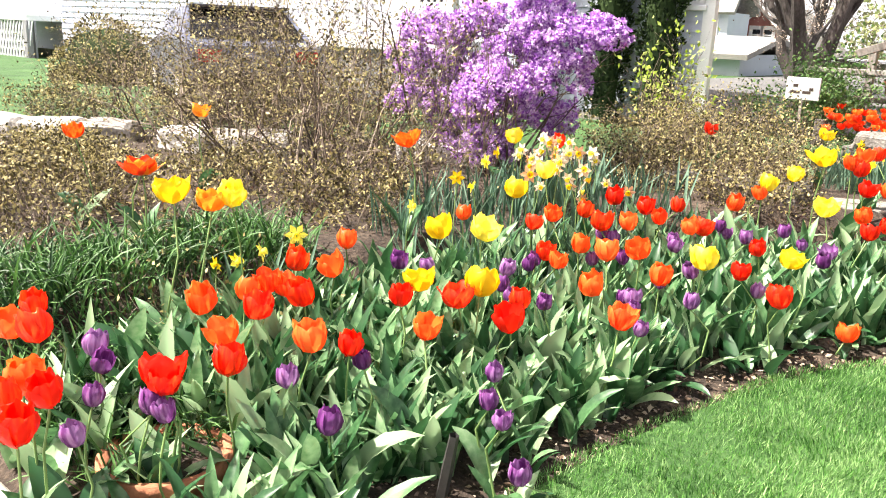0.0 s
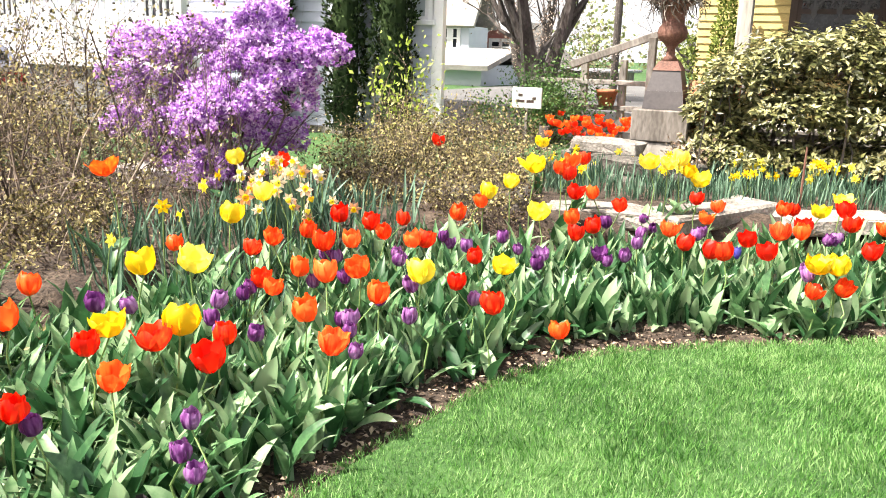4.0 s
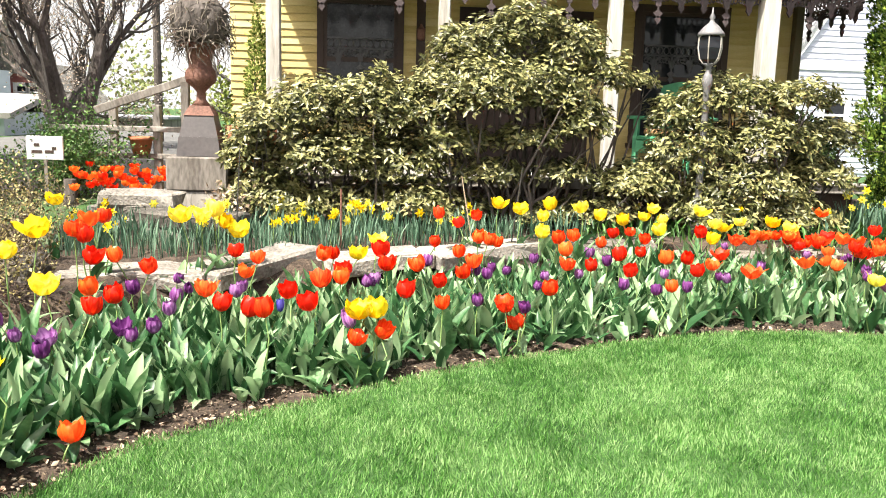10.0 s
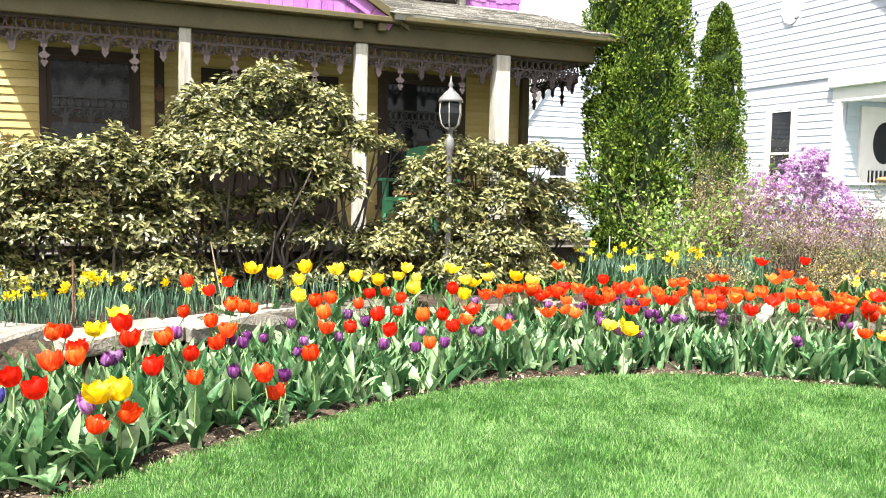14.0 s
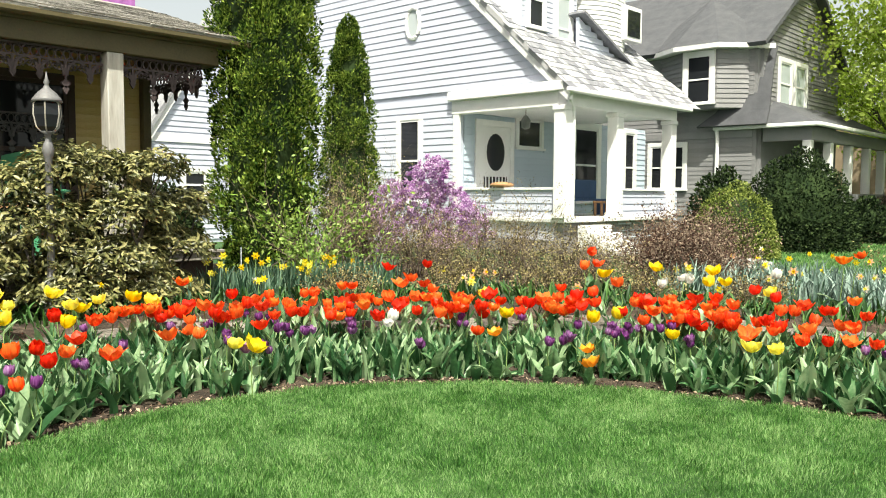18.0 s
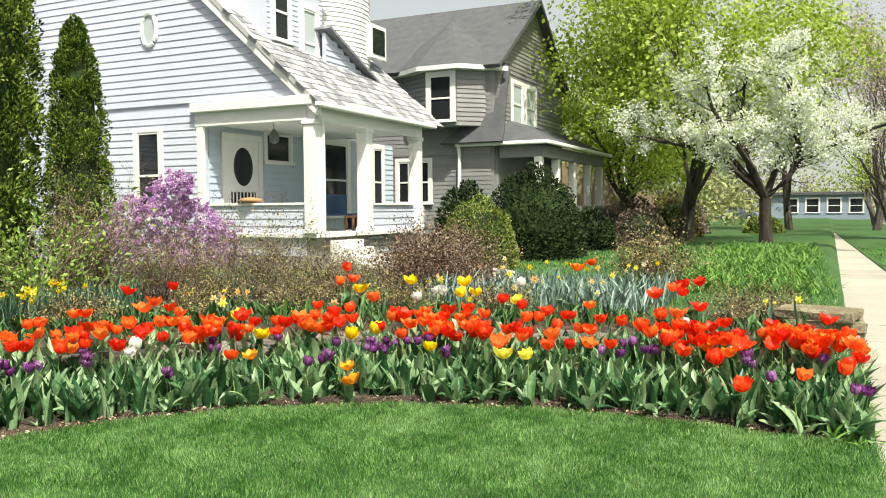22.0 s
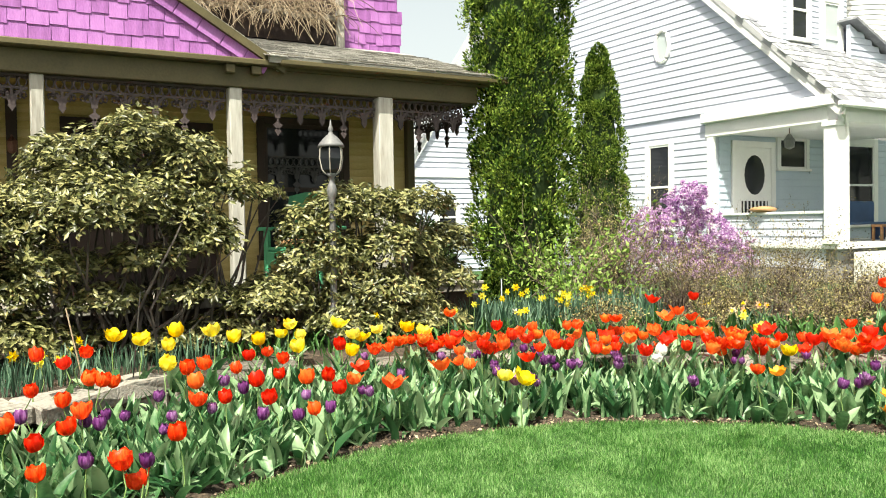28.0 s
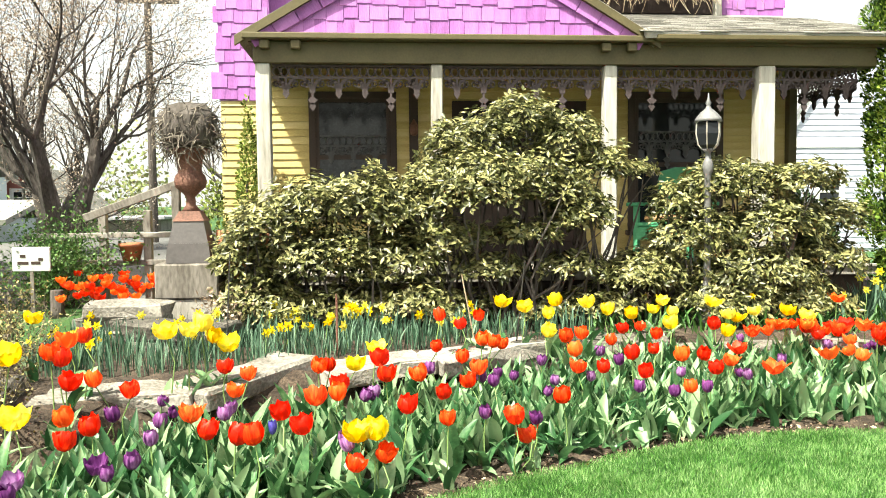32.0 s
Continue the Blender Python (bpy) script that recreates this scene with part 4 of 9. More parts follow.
    d = part("screen_door", box(bmesh.new(), (17.4, BY - 0.06, 1.06), (18.72, BY - 0.01, 3.5), 0.01), WHITE_PAINT, h, "white screen door with oval glass and turned bars")
    bm = bmesh.new()
    bm.faces.new([bm.verts.new((18.06 + 0.4 * math.cos(k * math.pi / 10), BY - 0.066, 2.78 + 0.52 * math.sin(k * math.pi / 10))) for k in range(20)])
    part("oval_pane", bm, PANE, d)
    part("lower_screen", box(bmesh.new(), (17.55, BY - 0.066, 1.25), (18.57, BY - 0.062, 2.1)), PANE, d)
    for i in range(7):
        part("bar", box(bmesh.new(), (17.6 + i * 0.145, BY - 0.085, 1.25), (17.64 + i * 0.145, BY - 0.068, 2.1)), WHITE_PAINT, d)
    for q in ((17.22, 17.4), (18.72, 18.9)):
        part("door_trim", box(bmesh.new(), (q[0], BY - 0.07, 1.06), (q[1], BY - 0.005, 3.5)), WHITE_PAINT, h)
    part("door_trim", box(bmesh.new(), (17.22, BY - 0.07, 3.5), (18.9, BY - 0.005, 3.66)), WHITE_PAINT, h)
    window(h, "x", 19.12, 20.22, 2.98, 3.78, BY, -1, WHITE_PAINT, PANE, 0.13, 0.06, bars=0)
    window(h, "x", 22.05, 23.35, 1.4, 3.72, BY, -1, WHITE_PAINT, PANE, 0.2, 0.06)
    window(h, "x", 25.1, 25.7, 1.4, 3.72, BY, -1, WHITE_PAINT, PANE, 0.16, 0.06)
    # porch
    part("porch_floor", box(bmesh.new(), (SX - 0.1, FY - 0.15, 0.94), (X1 - 0.4, BY, 1.04), 0.01), WHITE_PAINT, h)
    part("foundation", box(bmesh.new(), (SX + 0.05, FY, 0.1), (X1 - 0.5, FY + 0.2, 0.94)), GREY_SIDING, h)
    part("foundation", box(bmesh.new(), (SX + 0.02, FY + 0.2, 0.1), (SX + 0.22, BY, 0.94)), GREY_SIDING, h)
    part("porch_ceiling", box(bmesh.new(), (SX, FY, 3.8), (X1 - 0.3, BY, 3.84)), WHITE_PAINT, h)
    part("beam", box(bmesh.new(), (SX - 0.04, FY - 0.1, 3.72), (X1 - 0.25, FY + 0.14, 4.06), 0.01), WHITE_PAINT, h)
    part("beam", box(bmesh.new(), (SX - 0.05, FY + 0.14, 3.72), (SX + 0.19, BY + 0.15, 4.06), 0.01), WHITE_PAINT, h)
    part("cornice", box(bmesh.new(), (SX - 0.18, FY - 0.1, 4.06), (SX + 0.1, BY + 0.2, 4.3), 0.02), WHITE_PAINT, h)
    g = part("gutter", box(bmesh.new(), (SX - 0.35, FY - 0.42, 3.98), (X1 + 0.1, FY - 0.28, 4.1), 0.03), WHITE_PAINT, h)
    vs, fs = [], []
    tube(vs, fs, [Vector((SX - 0.2, FY - 0.35, 4.0)), Vector((SX - 0.16, FY - 0.3, 3.85)), Vector((SX + 0.2, FY - 0.14, 3.62)), Vector((SX + 0.24, FY - 0.12, 3.4)), Vector((SX + 0.24, FY - 0.12, 1.0))], [0.05] * 5, 6)
    part("downpipe", mesh_of("downpipe", vs, fs, WHITE_PAINT), None, h)
    for x, w in ((SX + 0.06, 0.19), (18.92, 0.16), (21.82, 0.15)):
        p = part("post", box(bmesh.new(), (x - w, FY - 0.12, 1.04), (x + w, FY + 0.2, 3.72), 0.02), WHITE_PAINT, h)
        part("capital", box(bmesh.new(), (x - w - 0.03, FY - 0.15, 3.6), (x + w + 0.03, FY + 0.23, 3.72), 0.02), WHITE_PAINT, p)
        part("plinth", box(bmesh.new(), (x - w - 0.03, FY - 0.15, 1.04), (x + w + 0.03, FY + 0.23, 1.16), 0.02), WHITE_PAINT, p)
    # half walls
    for lo, hi, ax in (((SX, FY + 0.24), (SX, BY), "y"), ((19.05, FY), (21.55, FY), "x")):
        if ax == "y":
            part("half_wall", box(bmesh.new(), (SX + 0.02, FY + 0.24, 0.94), (SX + 0.18, BY, 1.72)), LAV_SIDING, h)
            board_row(h, LAV_SIDING, "y", FY + 0.24, BY - 0.1, SX + 0.02, 0.5, 1.7, 0.18, -1, thick=0.024)
            part("coping", box(bmesh.new(), (SX - 0.05, FY + 0.24, 1.72), (SX + 0.23, BY, 1.78), 0.01), WHITE_PAINT, h)
        else:
            part("half_wall", box(bmesh.new(), (19.05, FY + 0.02, 0.94), (21.55, FY + 0.18, 1.72)), LAV_SIDING, h)
            board_row(h, LAV_SIDING, "x", 19.05, 22.3, FY + 0.02, 0.3, 1.7, 0.18, -1, thick=0.024)
            part("coping", box(bmesh.new(), (19.05, FY - 0.05, 1.72), (21.55, FY + 0.23, 1.78), 0.01), WHITE_PAINT, h)
    for k in range(4):
        part("step", box(bmesh.new(), (16.85, FY - 0.5 - 0.3 * k, 0.15), (17.95, FY - 0.2 - 0.3 * k, 0.87 - 0.18 * k), 0.015), WHITE_PAINT, h)
    # dormer with two windows, and a turret
    wall_prism("dormer_wall", [(16.9, 5.2), (19.35, 5.2), (19.35, 8.6), (16.9, 8.6)], "y", 12.95, 0.2, LAV_SIDING, h)
    board_row(h, LAV_SIDING, "x", 16.9, 19.35, 12.95, 5.2, 8.5, 0.13, -1, [(17.05, 17.95, 5.75, 8.0), (18.25, 19.15, 5.0, 8.0)])
    window(h, "x", 17.2, 17.8, 5.9, 7.3, 12.95, -1, WHITE_PAINT, PANE, 0.12, 0.05)
    window(h, "x", 18.4, 19.0, 5.15, 6.9, 12.93, -1, WHITE_PAINT, MATS["pale window glass"], 0.14, 0.05)
    part("dormer_cheek", box(bmesh.new(), (16.9, 13.15, 5.6), (17.0, 16.5, 8.6)), LAV_SIDING, h)
    wall_prism("shed_wall", [(19.0, 5.2), (21.4, 5.2), (19.0, 6.35)], "y", 12.62, 0.1, LAV_SIDING, h)
    board_row(h, LAV_SIDING, "x", lambda z: 19.0, lambda z: 21.3 - (z - 5.2) * 2.05, 12.62, 5.3, 6.2, 0.15, -1, thick=0.03)
    roof_slab("shed_roof", [(18.95, 12.4, 6.5), (21.9, 12.4, 5.22), (21.9, 13.6, 5.22), (18.95, 13.6, 6.5)], 0.07, ROOF_LIGHT, h)
    roof_slab("dormer_roof", [(16.7, 12.7, 8.6), (19.55, 12.7, 8.6), (19.55, 16.8, 8.9), (16.7, 16.8, 8.9)], 0.12, ROOF_LIGHT, h)
    vs, fs = lathe([(1.55, 0), (1.55, 3.0)], 24)
    tur = part("turret", mesh_of("turret", [(x + 21.3, y + 14.4, z + 5.3) for x, y, z in vs], fs, WHITE_PAINT), None, h, "round white clapboard turret")
    for i in range(20):
        vs, fs = lathe([(1.565, 0), (1.575, 0.005), (1.555, 0.125)], 24)
        part("turret_board", mesh_of("turret_board", [(x + 21.3, y + 14.4, z + 5.3 + 0.13 * i) for x, y, z in vs], fs[:-2], WHITE_PAINT), None, tur)
    w = part("turret_window", box(bmesh.new(), (21.6, 12.74, 6.15), (22.55, 12.98, 7.15), 0.01), WHITE_PAINT, tur)
    part("pane", box(bmesh.new(), (21.72, 12.725, 6.27), (22.43, 12.742, 7.03)), PANE, w)
    vs, fs = lathe([(1.72, 0), (1.75, 0.1), (0.1, 2.2)], 24)
    part("turret_roof", mesh_of("turret_roof", [(x + 21.3, y + 14.4, z + 8.3) for x, y, z in vs], fs, ROOF_LIGHT), None, tur)
    # rear wing
    wall_prism("rear_wing", [(21.2, 0.2), (30, 0.2), (30, 3.4), (26.5, 6.6), (25.4, 7.5)], "x", 15.6, 0.2, LAV_SIDING, h)
    return h


MATS["pale window glass"] = glass("pale window glass", (0.45, 0.5, 0.52), 0.1)
lavender_house()


def rear_wing_house():
    h = thing("garage", "white clapboard outbuilding with a steep gable", "outbuilding", at=(0, 0, 0))
    Y = 21.0
    def left(z):
        return 11.05 + max(0.0, z - 3.15) * 0.66
    wall_prism("gable_wall", [(11.05, 0.2), (15.5, 0.2), (15.5, 7.2), (left(7.2), 7.2), (11.05, 3.15)], "y", Y, 0.2, LAV_SIDING, h)
    board_row(h, LAV_SIDING, "x", left, lambda z: 15.5, Y, 0.3, 7.1, 0.15, -1, [(12.0, 12.85, 1.0, 2.3)], thick=0.028)
    part("band", box(bmesh.new(), (11.0, Y - 0.05, 3.0), (15.5, Y - 0.029, 3.25)), WHITE_PAINT, h)
    bm = bmesh.new()
    q = [Vector((10.75, Y - 0.12, 2.9)), Vector((13.85, Y - 0.12, 7.6)), Vector((13.85, Y - 0.12, 7.2)), Vector((10.9, Y - 0.12, 2.75))]
    f = [bm.verts.new(p) for p in q] + [bm.verts.new(p + Vector((0, 0.1, 0))) for p in q]
    for k in ((0, 1, 2, 3), (7, 6, 5, 4), (0, 4, 5, 1), (1, 5, 6, 2), (2, 6, 7, 3), (3, 7, 4, 0)):
        bm.faces.new([f[i] for i in k])
    part("rake_board", bm, WHITE_PAINT, h)
    window(h, "x", 12.1, 12.75, 1.1, 2.2, Y, -1, WHITE_PAINT, PANE, 0.1, 0.05, bars=2)
    roof_slab("roof", [(10.72, Y - 0.18, 2.95), (13.9, Y - 0.18, 7.75), (13.9, 21.7, 7.75), (10.72, 21.7, 2.95)], 0.1, ROOF_LIGHT, h)


rear_wing_house()


def grey_house():
    h = thing("house", "slate-grey clapboard house with a charcoal gambrel roof", "house", at=(0, 0, 0))
    X = 28.0
    wall_prism("side_wall", [(11.4, 0.1), (26, 0.1), (26, 6.8), (11.4, 6.8)], "x", X + 0.02, 0.2, GREY_SIDING, h)
    board_row(h, GREY_SIDING, "y", 11.5, 19.5, X, 0.9, 6.75, 0.16, -1, [(13.9, 15.4, 1.7, 3.5), (12.8, 14.2, 4.8, 6.8)])
    window(h, "y", 14.0, 14.55, 1.85, 3.4, X, -1, WHITE_PAINT, PANE, 0.14, 0.06)
    window(h, "y", 14.85, 15.3, 1.85, 3.4, X, -1, WHITE_PAINT, PANE, 0.14, 0.06)
    part("band", box(bmesh.new(), (X - 0.04, 11.5, 3.62), (X + 0.02, 19.5, 3.86)), GREY_SIDING, h)
    # main roof, its ridge along the house, and the gable towards the street
    roof_slab("roof", [(X - 0.4, 11.0, 6.75), (X - 0.4, 22, 6.75), (X + 4, 22, 9.95), (X + 4, 10.9, 9.95)], 0.15, ROOF_DARK, h)
    roof_slab("roof", [(X + 8.4, 11.0, 6.75), (X + 8.4, 22, 6.75), (X + 4, 22, 9.95), (X + 4, 10.9, 9.95)], 0.15, ROOF_DARK, h)
    wall_prism("front_wall", [(X + 0.22, 0.1), (X + 8, 0.1), (X + 8, 6.8), (X + 4, 9.8), (X + 0.22, 6.8)], "y", 11.3, 0.2, GREY_SIDING, h)
    board_row(h, GREY_SIDING, "x", lambda z: X + 0.22 + max(0, z - 6.7) * 1.29, lambda z: X + 8 - max(0, z - 6.7) * 1.29, 11.3, 4.6, 9.6, 0.16, -1, [(X + 1.4, X + 4.5, 4.7, 6.6)], thick=0.03)
    for a, b in ((X + 1.7, X + 2.7), (X + 3.2, X + 4.2)):
        window(h, "x", a, b, 4.85, 6.35, 11.3, -1, WHITE_PAINT, MATS["pale window glass"], 0.16, 0.06)
    # catslide of shingles sweeping down beside the bay
    rows = [(0.75, 11.05, 11.75, 6.75), (0.35, 11.0, 11.95, 6.0), (0.05, 10.95, 12.3, 5.2), (-0.2, 10.9, 12.75, 4.5), (-0.42, 10.9, 13.35, 4.02)]
    for (x0, a0, b0, z0), (x1, a1, b1, z1) in zip(rows, rows[1:]):
        roof_slab("flare", [(X + x1, a1, z1), (X + x1, b1, z1), (X + x0, b0, z0), (X + x0, a0, z0)], 0.1, ROOF_DARK, h)
    # canted bay with a faceted roof
    bay = [(X + 0.4, 15.6), (X - 0.75, 13.75), (X - 0.75, 12.5), (X + 0.3, 11.4)]
    low, high = [(x, y, 4.6) for x, y in bay], [(x, y, 6.62) for x, y in bay]
    b = part("bay", mesh_of("bay", low + high, [(i, i + 1, i + 5, i + 4) for i in range(3)] + [(0, 3, 2, 1), (4, 5, 6, 7), (0, 4, 7, 3)], GREY_SIDING), None, h, "canted grey clapboard window bay")
    for k in range(12):
        z = 4.62 + 0.165 * k
        for (x0, y0), (x1, y1) in zip(bay, bay[1:]):
            n = Vector((y1 - y0, x0 - x1, 0)).normalized()
            n = n if n.x < 0 else -n
            q = [(x0, y0, z), (x1, y1, z), (x1, y1, z + 0.16), (x0, y0, z + 0.16)]
            vs = [tuple(Vector(p) + n * o) for p, o in zip(q, (0.035, 0.035, 0.008, 0.008))] + [tuple(Vector(p)) for p in q]
            part("clapboard", mesh_of("clapboard", vs, [(0, 1, 2, 3), (0, 4, 5, 1), (1, 5, 6, 2), (3, 7, 4, 0)], GREY_SIDING), None, b)
    window(h, "y", 12.7, 13.55, 4.8, 6.42, X - 0.79, -1, WHITE_PAINT, PANE, 0.16, 0.06)
    eave = [(X + 0.4, 16.2), (X - 1.1, 13.95), (X - 1.1, 12.3), (X + 0.35, 10.95)]
    vs = [(x, y, z) for z in (6.6, 6.76) for x, y in eave]
    part("eave", mesh_of("eave", vs, [(i, i + 1, i + 5, i + 4) for i in range(3)] + [(3, 2, 1, 0), (4, 5, 6, 7), (0, 4, 7, 3)], WHITE_PAINT), None, h, "white moulded eave of the bay")
    top = (X + 1.9, 13.9, 9.0)
    for p, q in zip(eave, eave[1:]):
        part("bay_roof", mesh_of("bay_roof", [(*p, 6.765), (*q, 6.765), top, (X + 1.9, 13.9, 6.9)], [(0, 1, 2), (0, 2, 3), (1, 3, 2), (0, 3, 1)], ROOF_DARK), None, h)
    # porch to the street
    roof_slab("porch_roof", [(X - 0.1, 9.4, 4.0), (X + 9, 9.4, 4.0), (X + 9, 11.2, 4.9), (X + 1.2, 11.2, 4.9)], 0.12, ROOF_DARK, h)
    roof_slab("porch_roof", [(X - 0.1, 9.4, 4.0), (X + 1.2, 11.2, 4.9), (X + 1.0, 12.9, 4.9), (X - 0.1, 12.8, 4.0)], 0.12, ROOF_DARK, h)
    part("gutter", box(bmesh.new(), (X - 0.22, 9.3, 3.88), (X - 0.08, 12.85, 4.02), 0.03), WHITE_PAINT, h)
    part("gutter", box(bmesh.new(), (X - 0.08, 9.26, 3.88), (X + 9.1, 9.4, 4.02), 0.03), WHITE_PAINT, h)
    part("beam", box(bmesh.new(), (X + 0.1, 9.6, 3.45), (X + 8.8, 9.85, 3.88)), GREY_SIDING, h)
    part("beam", box(bmesh.new(), (X + 0.1, 9.85, 3.45), (X + 0.35, 11.2, 3.88)), GREY_SIDING, h)
    part("porch_floor", box(bmesh.new(), (X, 9.5, 0.8), (X + 9, 11.2, 0.95)), GREY_SIDING, h)
    part("half_wall", box(bmesh.new(), (X + 0.1, 9.6, 0.95), (X + 8.8, 9.75, 1.7)), GREY_SIDING, h)
    for x in (X + 0.2, X + 2.2, X + 4.4, X + 6.6, X + 8.6):
        part("post", box(bmesh.new(), (x - 0.14, 9.6, 0.95), (x + 0.14, 9.88, 3.45), 0.02), WHITE_PAINT, h)
    vs, fs = [], []
    tube(vs, fs, [Vector((X - 0.12, 12.75, 3.95)), Vector((X - 0.12, 12.7, 3.6)), Vector((X - 0.1, 12.75, 0.4))], [0.07] * 3, 6)
    part("downpipe", mesh_of("downpipe", vs, fs, WHITE_PAINT), None, h)


grey_house()


def left_house():
    """The neighbour beyond the drive."""
    h = thing("house", "white clapboard house behind dark columnar evergreens", "house", at=(0, 0, 0))
    X, Y = -5.05, 9.9
    vs = [(-24, Y, 0.2), (X, Y, 0.2), (-16, 17, 0.2), (-24, 17, 0.2)]
    part("wall", mesh_of("wall", vs + [(x, y, 8.0) for x, y, z in vs], [(0, 1, 5, 4), (1, 2, 6, 5), (2, 3, 7, 6), (3, 0, 4, 7), (4, 5, 6, 7)], LAV_SIDING), None, h)
    board_row(h, LAV_SIDING, "x", -24, X, Y, 0.5, 4.6, 0.15, -1, [(-10.5, -9.5, 1.9, 3.7), (-14.2, -13.2, 1.9, 3.7), (-5.75, -5.2, 2.0, 3.4)], thick=0.034)
    window(h, "x", -10.4, -9.6, 2.0, 3.6, Y, -1, WHITE_PAINT, PANE, 0.14, 0.05)
    window(h, "x", -5.7, -5.25, 2.05, 3.3, Y, -1, WHITE_PAINT, MATS["pale window glass"], 0.1, 0.05)
    window(h, "x", -14.1, -13.3, 2.0, 3.6, Y, -1, WHITE_PAINT, PANE, 0.14, 0.05)
    part("foundation", box(bmesh.new(), (-24, Y - 0.06, 0), (X, Y, 0.5)), STONE, h)
    part("corner_board", box(bmesh.new(), (X - 0.12, Y - 0.05, 0.4), (X + 0.04, Y + 0.06, 8)), WHITE_PAINT, h)
    roof_slab("roof", [(-24.3, 9.4, 8), (X + 0.4, 9.4, 8), (X - 3, 13.3, 11.5), (-24.3, 13.3, 11.5)], 0.15, ROOF, h)
    roof_slab("roof", [(-24.3, 17.4, 8), (-16, 17.4, 8), (X - 3, 13.3, 11.5), (-24.3, 13.3, 11.5)], 0.15, ROOF, h)
    # front porch with lattice skirt, far to the west
    part("porch_deck", box(bmesh.new(), (-33, 9.0, 1.4), (-24.2, 12.6, 1.58), 0.02), WHITE_PAINT, h)
    for i in range(26):
        part("baluster", box(bmesh.new(), (-32.9 + i * 0.33, 9.02, 1.58), (-32.82 + i * 0.33, 9.1, 2.4)), WHITE_PAINT, h)
    part("rail", box(bmesh.new(), (-33, 9.0, 2.4), (-24.2, 9.14, 2.5), 0.02), WHITE_PAINT, h)
    for i in range(44):
        for k, (y, d) in enumerate(((9.04, 1), (9.08, -1))):
            x = -33 + i * 0.2
            vs = [(x + d * 0.45 * e + o, y + w, 0.4 + e) for w in (0, 0.02) for e, o in ((0, 0), (0, 0.05), (1.0, 0.05), (1.0, 0))]
            part("lattice_slat", mesh_of("lattice_slat", vs, [(0, 1, 2, 3), (7, 6, 5, 4), (0, 4, 5, 1), (1, 5, 6, 2), (2, 6, 7, 3), (3, 7, 4, 0)], WHITE_PAINT), None, h)
    part("lattice_backing", box(bmesh.new(), (-33, 9.2, 0.2), (-24.2, 9.25, 1.4)), GREY_SIDING, h)
    for x in (-30.6, -27.5, -24.3):
        part("lattice_post", box(bmesh.new(), (x - 0.1, 8.98, 0.2), (x + 0.1, 9.14, 1.4)), GREY_SIDING, h)
    wall_prism("porch_back", [(-33, 0.2), (-24.2, 0.2), (-24.2, 7), (-33, 7)], "y", 12.6, 0.2, LAV_SIDING, h)


left_house()


def simple_house(label, x0, x1, y0, y1, z0, eave, ridge, wall_mat, roof_mat, gable_front, wins, trim=WHITE_PAINT):
    """A far house: four walls, gable, pitched roof, windows on the face towards the garden."""
    h = thing("house", label, "house", at=(0, 0, 0))
    xm, ym = (x0 + x1) / 2, (y0 + y1) / 2
    part("wall", box(bmesh.new(), (x0, y0, z0), (x1, y1, eave)), wall_mat, h)
    if gable_front:
        wall_prism("gable", [(x0, eave), (x1, eave), (xm, ridge)], "y", y0, 0.3, wall_mat, h)
        for a in (x0 - 0.3, x1 + 0.3):
            roof_slab("roof", [(a, y0 - 0.4, eave - 0.2), (xm, y0 - 0.4, ridge + 0.15), (xm, y1, ridge + 0.15), (a, y1, eave - 0.2)], 0.15, roof_mat, h)
            bm = bmesh.new()
            q = [Vector((a, y0 - 0.45, eave - 0.25)), Vector((xm, y0 - 0.45, ridge + 0.1)), Vector((xm, y0 - 0.45, ridge - 0.2)), Vector((a, y0 - 0.45, eave - 0.5))]
            f = [bm.verts.new(p) for p in q] + [bm.verts.new(p + Vector((0, 0.06, 0))) for p in q]
            for k in ((0, 1, 2, 3), (7, 6, 5, 4), (0, 4, 5, 1), (1, 5, 6, 2), (2, 6, 7, 3), (3, 7, 4, 0)):
                bm.faces.new([f[i] for i in k])
            part("rake_board", bm, trim, h)
    else:
        roof_slab("roof", [(x0 - 0.4, y0 - 0.4, eave), (x1 + 0.4, y0 - 0.4, eave), (x1 + 0.4, ym, ridge), (x0 - 0.4, ym, ridge)], 0.2, roof_mat, h)
        roof_slab("roof", [(x0 - 0.4, y1 + 0.4, eave), (x1 + 0.4, y1 + 0.4, eave), (x1 + 0.4, ym, ridge), (x0 - 0.4, ym, ridge)], 0.2, roof_mat, h)
    for a, b, c, d in wins:
        window(h, "x", a, b, c, d, y0, -1, trim, PANE, 0.14, 0.06)
    return h
simple_house("faded red shingled house with a white-trimmed gable", -19.4, -14.4, 43, 50, 0.2, 1.3, 3.5, BRICK_RED, ROOF, True, [(-17.35, -16.85, 1.75, 2.4), (-16.75, -16.25, 1.75, 2.4)])
simple_house("pale blue clapboard house with a slate roof", -26, -16.6, 38, 40.5, 0.2, 3.0, 5.6, PALE_BLUE, ROOF, False, [(-18.05, -17.75, 1.9, 2.9), (-17.5, -17.2, 1.9, 2.9)])
simple_house("pale grey garage with a low roof", -17.5, -12.6, 30, 36, 0.1, 1.2, 1.9, PALE_BLUE, ROOF, False, [])


def long_garage():
    g = thing("garage", "low dark-fronted garage with a shallow roof", "garage", at=(0, 0, 0))
    part("wall", box(bmesh.new(), (-14.5, 40, 0.1), (-9.5, 44, 0.95)), OLD_WOOD, g)
    part("roof", box(bmesh.new(), (-14.9, 39.5, 0.95), (-9.2, 44.5, 1.1), 0.03), ROOF_LIGHT, g)


long_garage()

